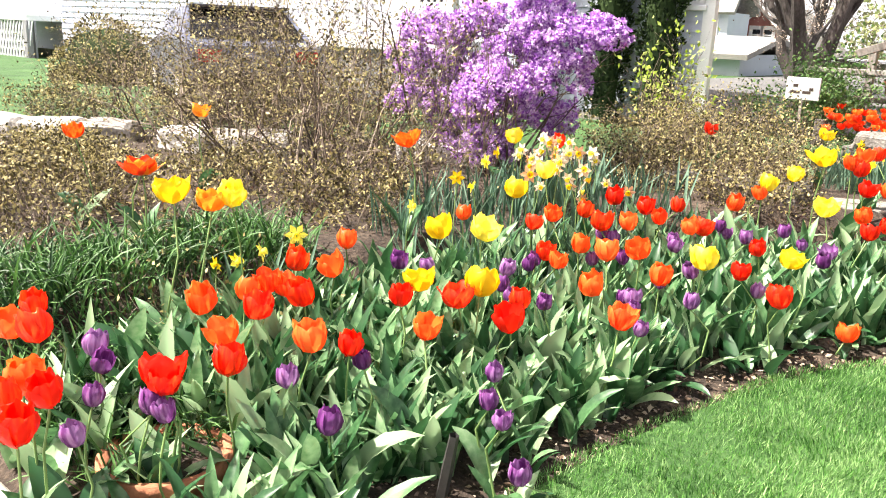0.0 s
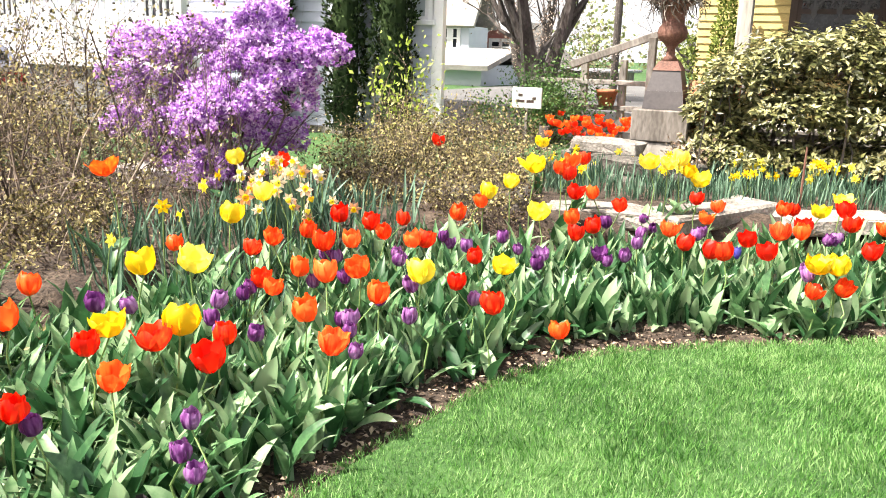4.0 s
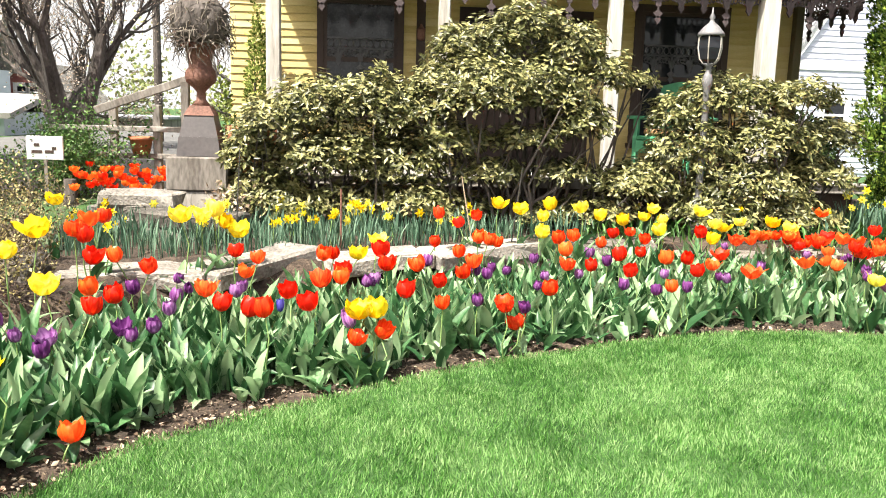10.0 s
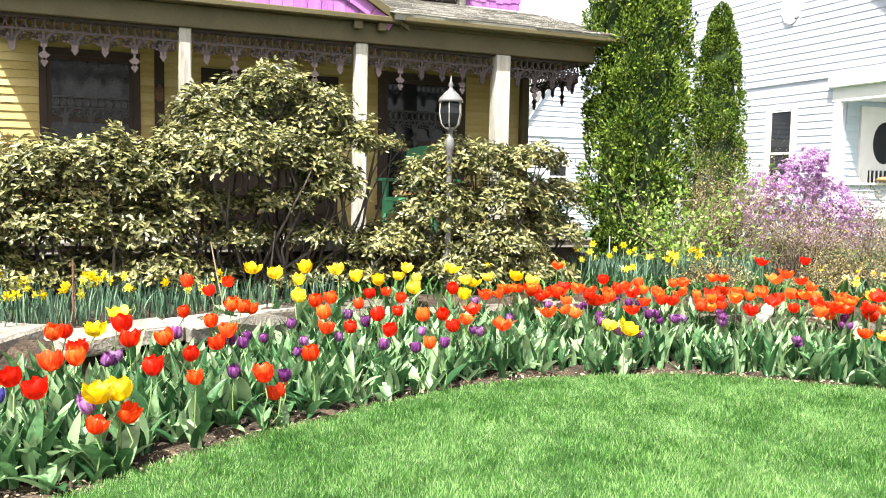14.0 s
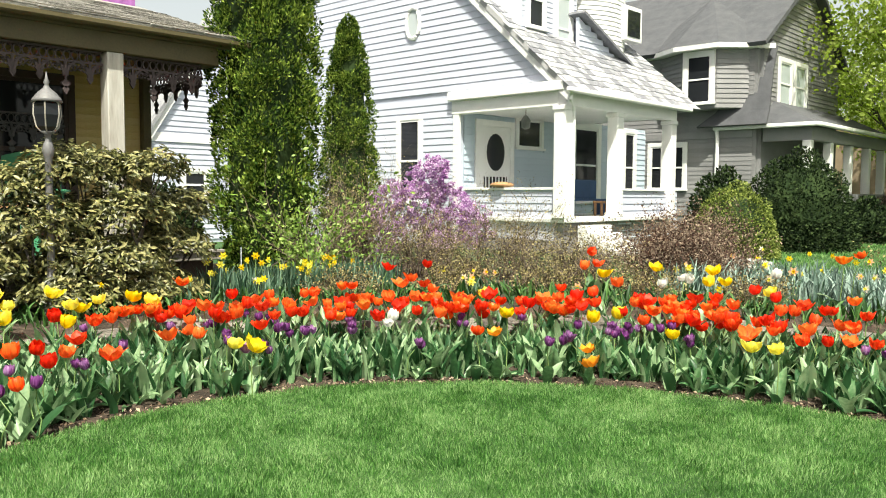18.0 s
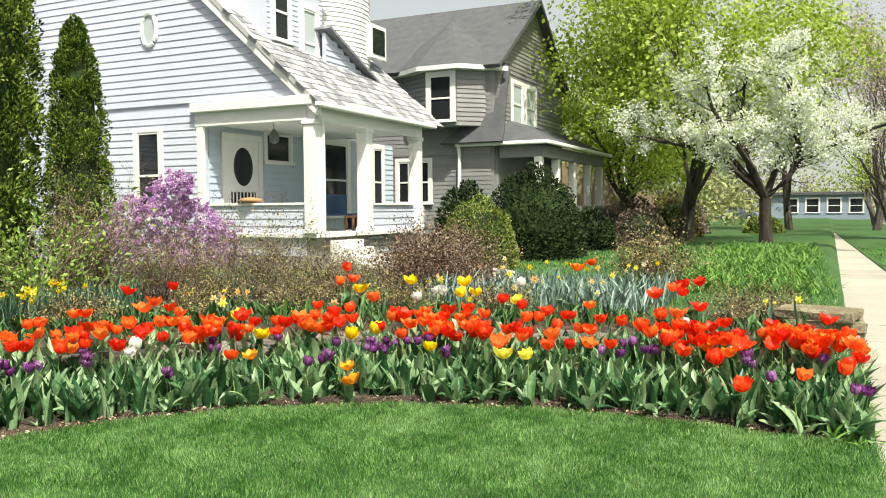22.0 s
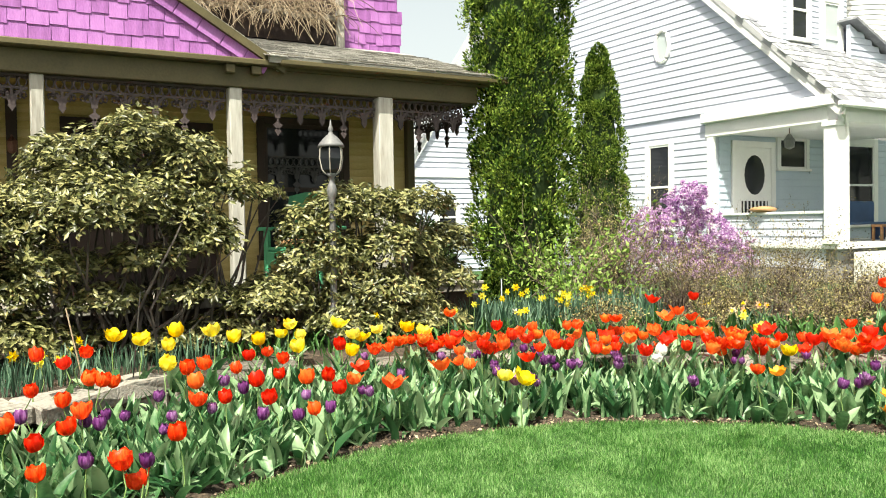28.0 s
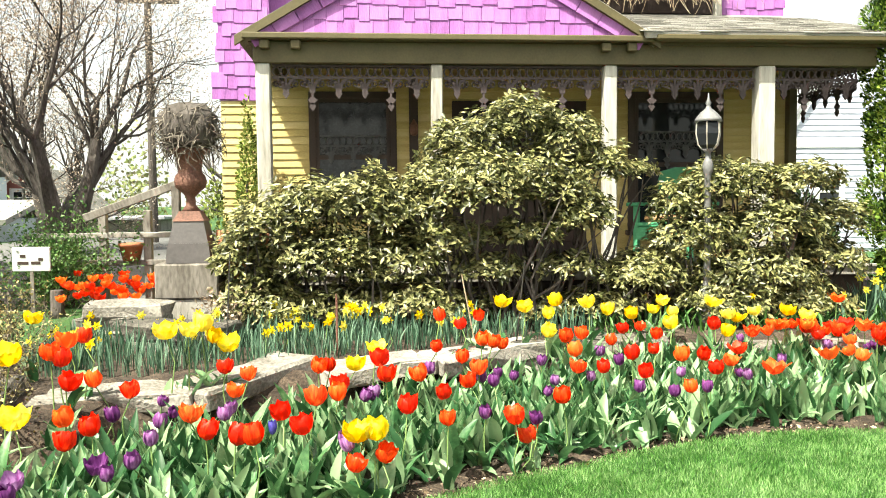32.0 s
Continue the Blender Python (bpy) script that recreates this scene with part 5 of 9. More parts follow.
# ---- retaining wall ----
WALL = [(-9.7, 2.1), (-8.9, 2.6), (-8.0, 3.3), (-6.7, 3.7), (-5.9, 4.7), (-4.4, 5.5), (-3.0, 5.75), (-2.1, 5.85), (-1.25, 6.1), (-0.5, 6.6), (0.4, 6.95), (1.2, 7.25), (2.2, 7.4), (3.3, 7.4), (4.4, 7.05), (5.4, 6.3), (6.4, 5.45), (7.2, 4.5), (7.9, 3.3), (8.12, 2.2), (8.2, 1.4), (8.22, 0.95)]


def stone_mesh(rng, l, w, h, name, mat):
    """One rough-hewn block with broken edges."""
    bm = bmesh.new()
    box(bm, (-l / 2, -w / 2, 0), (l / 2, w / 2, h), min(h, w) * 0.14)
    bmesh.ops.subdivide_edges(bm, edges=[e for e in bm.edges if e.calc_length() > 0.12], cuts=2, use_grid_fill=True)
    o = Vector(rng.normal(size=3)) * 7
    for v in bm.verts:
        c = v.co * 4 + o
        v.co += Vector((noise.noise(c) * 0.05, noise.noise(c + Vector((5, 0, 0))) * 0.06, noise.noise(c * 1.6 + Vector((0, 9, 0))) * 0.035))
        v.co += Vector((rng.normal() * 0.006, rng.normal() * 0.008, rng.normal() * 0.05 * h * 0.5))
    me = bpy.data.meshes.new(name)
    bm.to_mesh(me)
    bm.free()
    me.materials.append(mat)
    return me


def retaining_wall():
    wall = thing("retaining_wall", "low dry-laid wall of grey sandstone slabs beside the tulip bed", "stone wall", kind="structure")
    rng = np.random.default_rng(21)
    blocks = [stone_mesh(rng, 0.42 + 0.12 * k, 0.3, 0.16, "stone", STONE) for k in range(5)]
    caps = [stone_mesh(rng, 0.75 + 0.15 * k, 0.5, 0.13 + 0.03 * (k % 3), "capstone", STONE) for k in range(5)]
    pale = [stone_mesh(rng, 0.55 + 0.14 * k, 0.5, 0.26, "capstone", PALE_STONE) for k in range(3)]
    P = [Vector((*p, 0)) for p in WALL]
    seg = [(b - a).length for a, b in zip(P, P[1:])]
    total = sum(seg)
    def at(s):
        for a, b, l in zip(P, P[1:], seg):
            if s <= l:
                return a.lerp(b, s / l), (b - a).normalized()
            s -= l
        return P[-1], (P[-1] - P[-2]).normalized()
    for course in range(3):
        s = rng.uniform(0, 0.3)
        while s < total:
            cap = course == 2
            bare = cap and -2.4 < at(s)[0].x < 1.7
            k = int(rng.integers(0, 5))
            p, d = at(s)
            left = p.x < -5
            if cap and left and rng.random() < 0.3:
                s += 0.35
                continue
            stock = (pale if left else caps) if cap else blocks
            me = stock[k % len(stock)]
            l = me.vertices[:] and (max(v.co.x for v in me.vertices) - min(v.co.x for v in me.vertices))
            p, d = at(s + l / 2)
            if bare:
                s += 0.3
                continue
            ob = new("capstone" if cap else "stone", me)
            ob.parent = wall
            base = 0.02 if not p.x > 8.2 else 0.0
            ob.location = (p.x + rng.normal() * 0.02, p.y + rng.normal() * 0.02, base + (0.15 if p.x < 2.6 else 0.1) * course + rng.normal() * 0.008)
            ob.rotation_euler = (rng.normal() * 0.03, rng.normal() * 0.03, math.atan2(d.y, d.x) + rng.normal() * 0.05 + (math.pi if rng.random() < 0.5 else 0))
            s += l * (1.0 if cap else 1.02)
    return wall


retaining_wall()


def big_slab(x, y, z, l, w, h, turn, tilt, label):
    rng = np.random.default_rng(int(abs(x * 100)))
    ob = new("slab", stone_mesh(rng, l, w, h, "slab", STONE))
    ob.location = (x, y, z)
    ob.rotation_euler = (0, radians(tilt), radians(turn))
    tagged(ob, label, "stone slab", group="loose slabs on the wall")


big_slab(-1.68, 5.86, 0.31, 1.0, 0.44, 0.12, 4, 0, "flat grey sandstone slab capping the low wall")
big_slab(-0.9, 6.32, 0.3, 1.15, 0.44, 0.16, 54, -2, "thick pale-topped sandstone slab tilted on the low wall")
big_slab(1.0, 7.03, 0.3, 1.2, 0.42, 0.14, 33, -1, "weathered grey sandstone slab capping the low wall before the porch")
big_slab(0.05, 6.64, 0.3, 0.92, 0.42, 0.13, 27, 0, "long grey sandstone slab capping the low wall")


def stone_stack(label, x, y, z, n, rng, lx=0.7, mat=STONE, turn=0.0):
    st = thing("stone_stack", label, "stone stack", at=(x, y, z))
    st.rotation_euler = (0, 0, turn)
    top = 0.0
    for k in range(n):
        h = rng.uniform(0.1, 0.16)
        ob = part("stone", stone_mesh(rng, lx * rng.uniform(0.75, 1.1), 0.42 * rng.uniform(0.8, 1.1), h, "stone", mat), None, st)
        ob.location = (rng.normal() * 0.03, rng.normal() * 0.03, top)
        ob.rotation_euler = (0, 0, rng.normal() * 0.12)
        top += h * 0.97
    return st


RS = np.random.default_rng(31)
stone_stack("stack of rough grey-brown sandstone blocks at the pavement", 9.0, 0.37, 0.0, 5, RS, 0.74, MOSSY_STONE, 1.5)
stone_stack("stack of flat grey flagstones behind the daffodils", -2.3, 8.2, 0.36, 3, RS, 0.9)
stone_stack("stack of flat grey flagstones below the pedestal", -1.6, 7.7, 0.36, 2, RS, 0.9)


def boulder(x, y, l, w, h, turn, label):
    rng = np.random.default_rng(int(x * 100 + y * 10))
    ob = new("boulder", stone_mesh(rng, l, w, h, "boulder", PALE_STONE))
    ob.location, ob.rotation_euler = (x, y, gz(x, y) - 0.03), (0, 0.1, turn)
    tagged(ob, label, "boulder", group="pale boulders by the daffodils")


boulder(14.2, 6.3, 1.5, 0.6, 0.36, -0.9, "long pale boulder lying behind the daffodils")
boulder(13.5, 8.6, 0.6, 0.5, 0.42, 0.3, "small tan boulder beside the azalea")
boulder(13.3, 5.5, 0.7, 0.5, 0.28, 0.6, "low pale boulder among the daffodils")


# ---- garden ornaments ----
def urn():
    u = thing("urn", "rusty cast-iron urn filled with dead plants on a stepped pedestal", "urn", at=(-1.76, 8.8, 0.36))
    for lo, hi, m, nm in (((-0.3, -0.25, 0.0), (0.28, 0.25, 0.36), OLD_WOOD, "timber_block"), ((-0.32, -0.27, 0.37), (0.3, 0.27, 0.72), OLD_WOOD, "timber_block")):
        part(nm, box(bmesh.new(), lo, hi, 0.015), m, u)
    def frustum(r0, r1, z0, z1):
        vs = [(r0 * a, r0 * b, z0) for a, b in ((-1, -1), (1, -1), (1, 1), (-1, 1))] + [(r1 * a, r1 * b, z1) for a, b in ((-1, -1), (1, -1), (1, 1), (-1, 1))]
        return vs, [(3, 2, 1, 0), (4, 5, 6, 7), (0, 1, 5, 4), (1, 2, 6, 5), (2, 3, 7, 6), (3, 0, 4, 7)]
    for nm, q, m in (("pedestal_base", (0.22, 0.2, 0.725, 0.92), PEDESTAL), ("pedestal_shaft", (0.195, 0.145, 0.92, 1.14), PEDESTAL), ("pedestal_cap", (0.155, 0.1, 1.14, 1.24), IRON)):
        vs, fs = frustum(*q)
        part(nm, mesh_of(nm, vs, fs, m), None, u)
    vs, fs = lathe([(0.1, 1.24), (0.05, 1.3), (0.045, 1.38), (0.09, 1.43), (0.15, 1.48), (0.165, 1.54), (0.15, 1.6), (0.12, 1.63), (0.115, 1.7), (0.15, 1.82), (0.2, 1.84), (0.2, 1.87), (0.15, 1.86)], 24)
    for k, v in enumerate(vs):
        if 1.42 < v[2] < 1.61 and (k % 24) % 2:
            vs[k] = (v[0] * 0.92, v[1] * 0.92, v[2])
    part("bowl", mesh_of("bowl", vs, fs, IRON, True), None, u)
    rng = np.random.default_rng(41)
    vs, fs = lathe([(0.16, 1.86), (0.26, 1.93), (0.29, 2.05), (0.28, 2.2), (0.2, 2.3), (0.01, 2.32)], 14)
    vs = [(a + 0.05 * noise.noise((a * 9, b * 9, c * 9)), b + 0.05 * noise.noise((a * 9, b * 9, c * 9 + 4)), c + 0.05 * noise.noise((a * 8, b * 8 + 3, c))) for a, b, c in vs]
    part("root_ball", mesh_of("root_ball", vs, fs, BARK), None, u)
    vs, fs = [], []
    for i in range(620):
        a, r = rng.uniform(0, 6.28), rng.uniform(0.08, 0.27)
        p = Vector((r * math.cos(a), r * math.sin(a), 1.85 + rng.uniform(0, 0.42)))
        out = Vector((math.cos(a), math.sin(a), 0))
        pts = [p]
        d = out * rng.uniform(0.1, 0.5) + Vector((rng.normal() * 0.6, rng.normal() * 0.6, rng.normal() * 0.6))
        for k in range(4):
            d = d.normalized() + Vector((rng.normal() * 0.5, rng.normal() * 0.5, rng.normal() * 0.4 - 0.25))
            q = pts[-1] + d.normalized() * rng.uniform(0.04, 0.09)
            rr = math.hypot(q.x, q.y)
            if rr > 0.36:
                q.x, q.y = q.x * 0.36 / rr, q.y * 0.36 / rr
            pts.append(q)
        tube(vs, fs, pts, [0.006, 0.006, 0.005, 0.005, 0.003], 3)
    part("dead_growth", mesh_of("dead_growth", vs, fs, DEAD), None, u, "tangle of dead straw-brown stems")


urn()


def lamp_post():
    x, y = 3.43, 8.18
    l = thing("lamp_post", "grey cast lamp post with a glazed lantern and finial", "lamp post", at=(x, y, 0.4))
    l.scale = (0.985, 0.985, 1.01)
    vs, fs = lathe([(0.11, 0), (0.11, 0.06), (0.05, 0.15), (0.034, 0.5), (0.034, 1.5), (0.045, 1.52), (0.055, 1.58), (0.04, 1.64), (0.028, 1.66), (0.028, 1.72), (0.07, 1.75)], 14)
    part("post", mesh_of("post", vs, fs, LAMP_METAL, True), None, l)
    vs, fs = lathe([(0.06, 1.75), (0.1, 1.79), (0.125, 1.9), (0.12, 2.0), (0.095, 2.03)], 6)
    part("lantern_glass", mesh_of("lantern_glass", vs, fs, PANE), None, l, "clear glass lantern panes")
    vs, fs = [], []
    for k in range(6):
        a = k * math.pi / 3
        c, s = math.cos(a), math.sin(a)
        tube(vs, fs, [Vector((r * c, r * s, z)) for r, z in ((0.065, 1.75), (0.104, 1.79), (0.129, 1.9), (0.124, 2.0), (0.1, 2.03))], [0.007] * 5, 4)
    part("lantern_frame", mesh_of("lantern_frame", vs, fs, OLD_WHITE), None, l)
    vs, fs = lathe([(0.14, 2.02), (0.13, 2.05), (0.08, 2.11), (0.03, 2.15), (0.018, 2.18), (0.03, 2.2), (0.012, 2.24), (0.004, 2.3)], 12)
    part("lantern_roof", mesh_of("lantern_roof", vs, fs, LAMP_METAL, True), None, l)


lamp_post()


def armchair():
    c = thing("porch_chair", "sea-green painted wooden armchair on the porch", "chair", at=(3.9, 10.3, 0.862))
    c.scale = (1.1, 1.1, 1.15)
    c.rotation_euler = (0, 0, radians(-48))
    G = GREEN_CHAIR
    part("seat", box(bmesh.new(), (-0.3, -0.28, 0.4), (0.3, 0.28, 0.45), 0.01), G, c)
    part("cushion", box(bmesh.new(), (-0.25, -0.24, 0.45), (0.25, 0.2, 0.53), 0.03), WARM_WOOD, c)
    bm = bmesh.new()
    vs = [(-0.32, 0), (0.32, 0), (0.32, 0.5), (0.3, 0.6), (0.1, 0.64), (-0.1, 0.64), (-0.3, 0.6), (-0.32, 0.5)]
    f = [bm.verts.new((x, 0.26, z + 0.42)) for x, z in vs]
    g = [bm.verts.new((x, 0.31, z + 0.42)) for x, z in vs]
    bm.faces.new(f), bm.faces.new(g[::-1])
    for i in range(8):
        bm.faces.new((f[i], f[(i + 1) % 8], g[(i + 1) % 8], g[i]))
    bmesh.ops.recalc_face_normals(bm, faces=bm.faces)
    part("backrest", bm, G, c)
    for s in (-1, 1):
        part("armrest", box(bmesh.new(), (s * 0.36 - 0.07, -0.32, 0.63), (s * 0.36 + 0.07, 0.3, 0.67), 0.01), G, c)
        for y in (-0.27, 0.22):
            part("leg", box(bmesh.new(), (s * 0.33 - 0.03, y, 0), (s * 0.33 + 0.03, y + 0.06, 0.63), 0.005), G, c)
        part("side_panel", box(bmesh.new(), (s * 0.33 - 0.012, -0.2, 0.3), (s * 0.33 + 0.012, 0.22, 0.42)), G, c)
    part("front_rail", box(bmesh.new(), (-0.3, -0.3, 0.26), (0.3, -0.27, 0.4), 0.005), G, c)


armchair()


def porch_table():
    t = thing("porch_bench", "navy painted bench with a wooden stool on the white porch", "bench", at=(19.8, 12.7, 1.042))
    part("backrest", box(bmesh.new(), (-0.9, 0.35, 0.42), (0.9, 0.45, 1.0), 0.03), BLUE_CHAIR, t)
    part("seat", box(bmesh.new(), (-0.9, -0.1, 0.4), (0.9, 0.4, 0.46), 0.01), BLUE_CHAIR, t)
    for x in (-0.85, 0.8):
        part("leg", box(bmesh.new(), (x, -0.05, 0), (x + 0.06, 0.4, 0.4), 0.005), BLUE_CHAIR, t)
    s = thing("stool", "small honey-wood stool in front of the bench", "stool", at=(19.9, 12.3, 1.042))
    part("top", box(bmesh.new(), (-0.35, -0.15, 0.34), (0.35, 0.15, 0.4), 0.01), WARM_WOOD, s)
    for x in (-0.32, 0.26):
        for y in (-0.13, 0.08):
            part("leg", box(bmesh.new(), (x, y, 0), (x + 0.06, y + 0.05, 0.34)), WARM_WOOD, s)
    b = thing("basket", "round wicker basket on the porch wall", "basket", at=(16.62, 13.3, 1.78))
    vs, fs = lathe([(0.1, 0), (0.3, 0.04), (0.32, 0.08), (0.22, 0.13), (0.05, 0.15)], 14)
    part("weave", mesh_of("weave", vs, fs, WARM_WOOD, True), None, b)
    l = thing("hanging_lantern", "small brass lantern hanging from the porch ceiling", "lantern", at=(17.2, 13.0, 3.28))
    vs, fs = lathe([(0.03, 0), (0.11, 0.04), (0.13, 0.22), (0.05, 0.34), (0.02, 0.36)], 8)
    part("cage", mesh_of("cage", vs, fs, LAMP_METAL), None, l)
    vs, fs = [], []
    tube(vs, fs, [Vector((0, 0, 0.35)), Vector((0, 0, 0.7))], [0.01, 0.01], 4)
    part("chain", mesh_of("chain", vs, fs, IRON), None, l)


porch_table()


def pot(x, y, z, r, h, label, plants=None):
    p = thing("flower_pot", label, "flower pot", at=(x, y, z))
    vs, fs = lathe([(r * 0.7, 0), (r * 0.95, h * 0.78), (r * 1.06, h * 0.79), (r * 1.06, h), (r * 0.93, h), (r * 0.9, h * 0.86), (0.01, h * 0.86)], 20)
    part("pot", mesh_of("pot", vs, fs, TERRACOTTA, True), None, p)
    vs, fs = lathe([(r * 0.9, h * 0.86), (r * 0.6, h * 0.9), (0.01, h * 0.91)], 14)
    part("soil", mesh_of("soil", vs, fs, SOIL), None, p)
    return p


pot(-2.62, 0.42, -0.1, 0.21, 0.27, "terracotta pot of soil sunk among the tulips")
pot(-1.2, 4.85, 0.04, 0.11, 0.16, "small terracotta pot of yellow pansies")
pot(7.28, 1.14, 0.06, 0.15, 0.2, "terracotta pot standing tilted among the tulips").rotation_euler = (0.15, -0.3, 0.3)
pot(-1.28, 9.0, 0.4, 0.26, 1.0, "tall dark red planter beside the porch")
pot(-2.95, 10.95, 0.968, 0.15, 0.22, "small terracotta pot standing on the fence rail")


def stake(x, y, h, lean, label, r=0.006, mat=None):
    vs, fs = [], []
    b = Vector((x, y, gz(x, y) - 0.02))
    tube(vs, fs, [b, b + Vector((lean * 0.5, 0, h * 0.5)), b + Vector((lean, 0, h))], [r, r, r * 0.8], 5)
    ob = new("stake", mesh_of("stake", vs, fs, mat or BLACK_PIPE))
    tagged(ob, label, "stake")


stake(-1.94, 1.05, 0.28, 0.05, "short dark pipe standing in the bed", 0.022)
stake(-1.15, 7.0, 0.9, 0.05, "thin dark metal plant stake")
stake(1.3, 7.3, 0.75, 0.08, "thin rusty metal plant stake")
stake(0.95, 7.35, 0.65, -0.12, "pale bamboo cane leaning in the bed", 0.006, STRAW)
stake(-0.25, 6.95, 0.55, 0.0, "rusty garden stake with a pointed head", 0.01, IRON)
stake(5.6, 8.3, 0.6, 0.0, "thin turquoise cane among the daffodils", 0.008, PALE_BLUE)


def fence():
    f = thing("fence", "weathered rail fence with a slanting top rail and pots", "fence", at=(0, 0, 0))
    for x, y, h in ((-2.3, 10.6, 1.5), (-2.75, 11, 1.2), (-3.3, 11, 1.2), (-4.2, 11.4, 1.1)):
        part("post", box(bmesh.new(), (x - 0.05, y - 0.05, 0.3), (x + 0.05, y + 0.05, 0.4 + h), 0.01), OLD_WOOD, f)
    for z in (0.6, 0.9, 1.25):
        part("rail", box(bmesh.new(), (-4.25, 10.93, z), (-2.4, 10.97, z + 0.07), 0.008), OLD_WOOD, f)
    bm = bmesh.new()
    box(bm, (-0.62, -0.03, -0.05), (0.62, 0.03, 0.05), 0.008)
    r = part("top_rail", bm, OLD_WOOD, f)
    r.location, r.rotation_euler = (-2.85, 10.7, 1.72), (0, radians(-20), 0)


fence()


def sign():
    s = thing("yard_sign", "white sign board with dark unreadable marks on a stake", "sign", at=(-3.8, 10.0, 0.4))
    b = part("board", box(bmesh.new(), (-0.21, -0.012, 0.52), (0.21, 0.012, 0.8), 0.008), SIGN_WHITE, s)
    for x, z, w in ((-0.15, 0.6, 0.12), (0.0, 0.6, 0.1), (-0.12, 0.68, 0.06), (0.08, 0.64, 0.05)):
        part("bar", box(bmesh.new(), (x, -0.016, z), (x + w, -0.0125, z + 0.035)), DARK_TRIM, b)
    part("stake", box(bmesh.new(), (-0.02, -0.01, 0), (0.02, 0.01, 0.52)), OLD_WOOD, s)
    k = thing("stump", "sawn grey tree stump beside the sign", "stump", at=(-3.5, 9.9, 0.38))
    vs, fs = lathe([(0.1, 0), (0.075, 0.1), (0.07, 0.32), (0.065, 0.33)], 12)
    part("trunk", mesh_of("trunk", vs, fs, BARK, True), None, k)


sign()


def utility_pole():
    p = thing("utility_pole", "dark wooden utility pole", "pole", at=(-6.85, 28, 0))
    vs, fs = lathe([(0.14, 0), (0.11, 9)], 10)
    part("pole", mesh_of("pole", vs, fs, BARK), None, p)
    part("crossarm", box(bmesh.new(), (-1, -0.06, 8.2), (1, 0.06, 8.35)), BARK, p)


utility_pole()


# ---- cars ----
def car(name_label, at, turn, paint, l=4.4):
    c = thing("car", name_label, "car", at=at)
    c.rotation_euler = (0, 0, radians(turn))
    prof = [(-0.5, 0.3), (-0.5, 0.75), (-0.42, 0.92), (-0.27, 0.98), (-0.14, 1.38), (0.18, 1.42), (0.36, 1.0), (0.48, 0.95), (0.5, 0.6), (0.5, 0.3)]
    bm = bmesh.new()
    rows = []
    for y, sx in ((-0.86, 0.97), (-0.8, 1.0), (0.8, 1.0), (0.86, 0.97)):
        row = []
        for x, z in prof:
            yy = y * (0.8 if z > 1.1 else 1.0)
            row.append(bm.verts.new((x * l * sx, yy, z)))
        rows.append(row)
    for a, b in zip(rows, rows[1:]):
        for i in range(len(prof)):
            j = (i + 1) % len(prof)
            bm.faces.new((a[i], a[j], b[j], b[i]))
    bm.faces.new(rows[0][::-1])
    bm.faces.new(rows[-1])
    bmesh.ops.recalc_face_normals(bm, faces=bm.faces)
    part("body", bm, paint, c)
    def glassy(name, q):
        bm = bmesh.new()
        bm.faces.new([bm.verts.new(p) for p in q])
        bmesh.ops.solidify(bm, geom=bm.faces[:], thickness=0.012)
        part(name, bm, PANE, c)
    glassy("windscreen", [(-0.262 * l, -0.76, 1.0), (-0.262 * l, 0.76, 1.0), (-0.15 * l, 0.64, 1.36), (-0.15 * l, -0.64, 1.36)])
    part("spoiler", box(bmesh.new(), (0.165 * l, -0.66, 1.405), (0.235 * l, 0.66, 1.45), 0.012), CAR_DARK, c)
    part("bumper", box(bmesh.new(), (0.485 * l, -0.82, 0.36), (0.515 * l, 0.82, 0.6), 0.02), CAR_DARK, c)
    glassy("rear_window", [(0.355 * l, -0.74, 1.03), (0.2 * l, -0.64, 1.39), (0.2 * l, 0.64, 1.39), (0.355 * l, 0.74, 1.03)])
    for s in (-1, 1):
        glassy("side_window", [(-0.22 * l, s * 0.83, 1.02), (0.3 * l, s * 0.83, 1.02), (0.17 * l, s * 0.705, 1.36), (-0.12 * l, s * 0.705, 1.35)])
    for x in (-0.31, 0.31):
        for s in (-1, 1):
            vs, fs = lathe([(0.2, -0.1), (0.32, -0.1), (0.32, 0.1), (0.2, 0.1)], 20)
            w = part("wheel", mesh_of("wheel", [(a + x * l, s * (0.8 + 0.0) + zz, b + 0.32) for a, b, zz in vs], fs, RUBBER), None, c)
            vs, fs = lathe([(0.19, 0), (0.19, 0.02), (0.05, 0.04)], 12)
            part("rim", mesh_of("rim", [(a + x * l, s * (0.9 + zz * 0.3), b + 0.32) for a, b, zz in vs], fs, SIGN_WHITE), None, w)
    for s in (-1, 1):
        part("tail_lamp", box(bmesh.new(), (0.49 * l, s * 0.6 - 0.14, 0.75), (0.503 * l, s * 0.6 + 0.14, 0.9)), RED_LAMP, c)
        part("headlamp", box(bmesh.new(), (-0.503 * l, s * 0.6 - 0.16, 0.62), (-0.49 * l, s * 0.6 + 0.16, 0.78)), SIGN_WHITE, c)
    return c




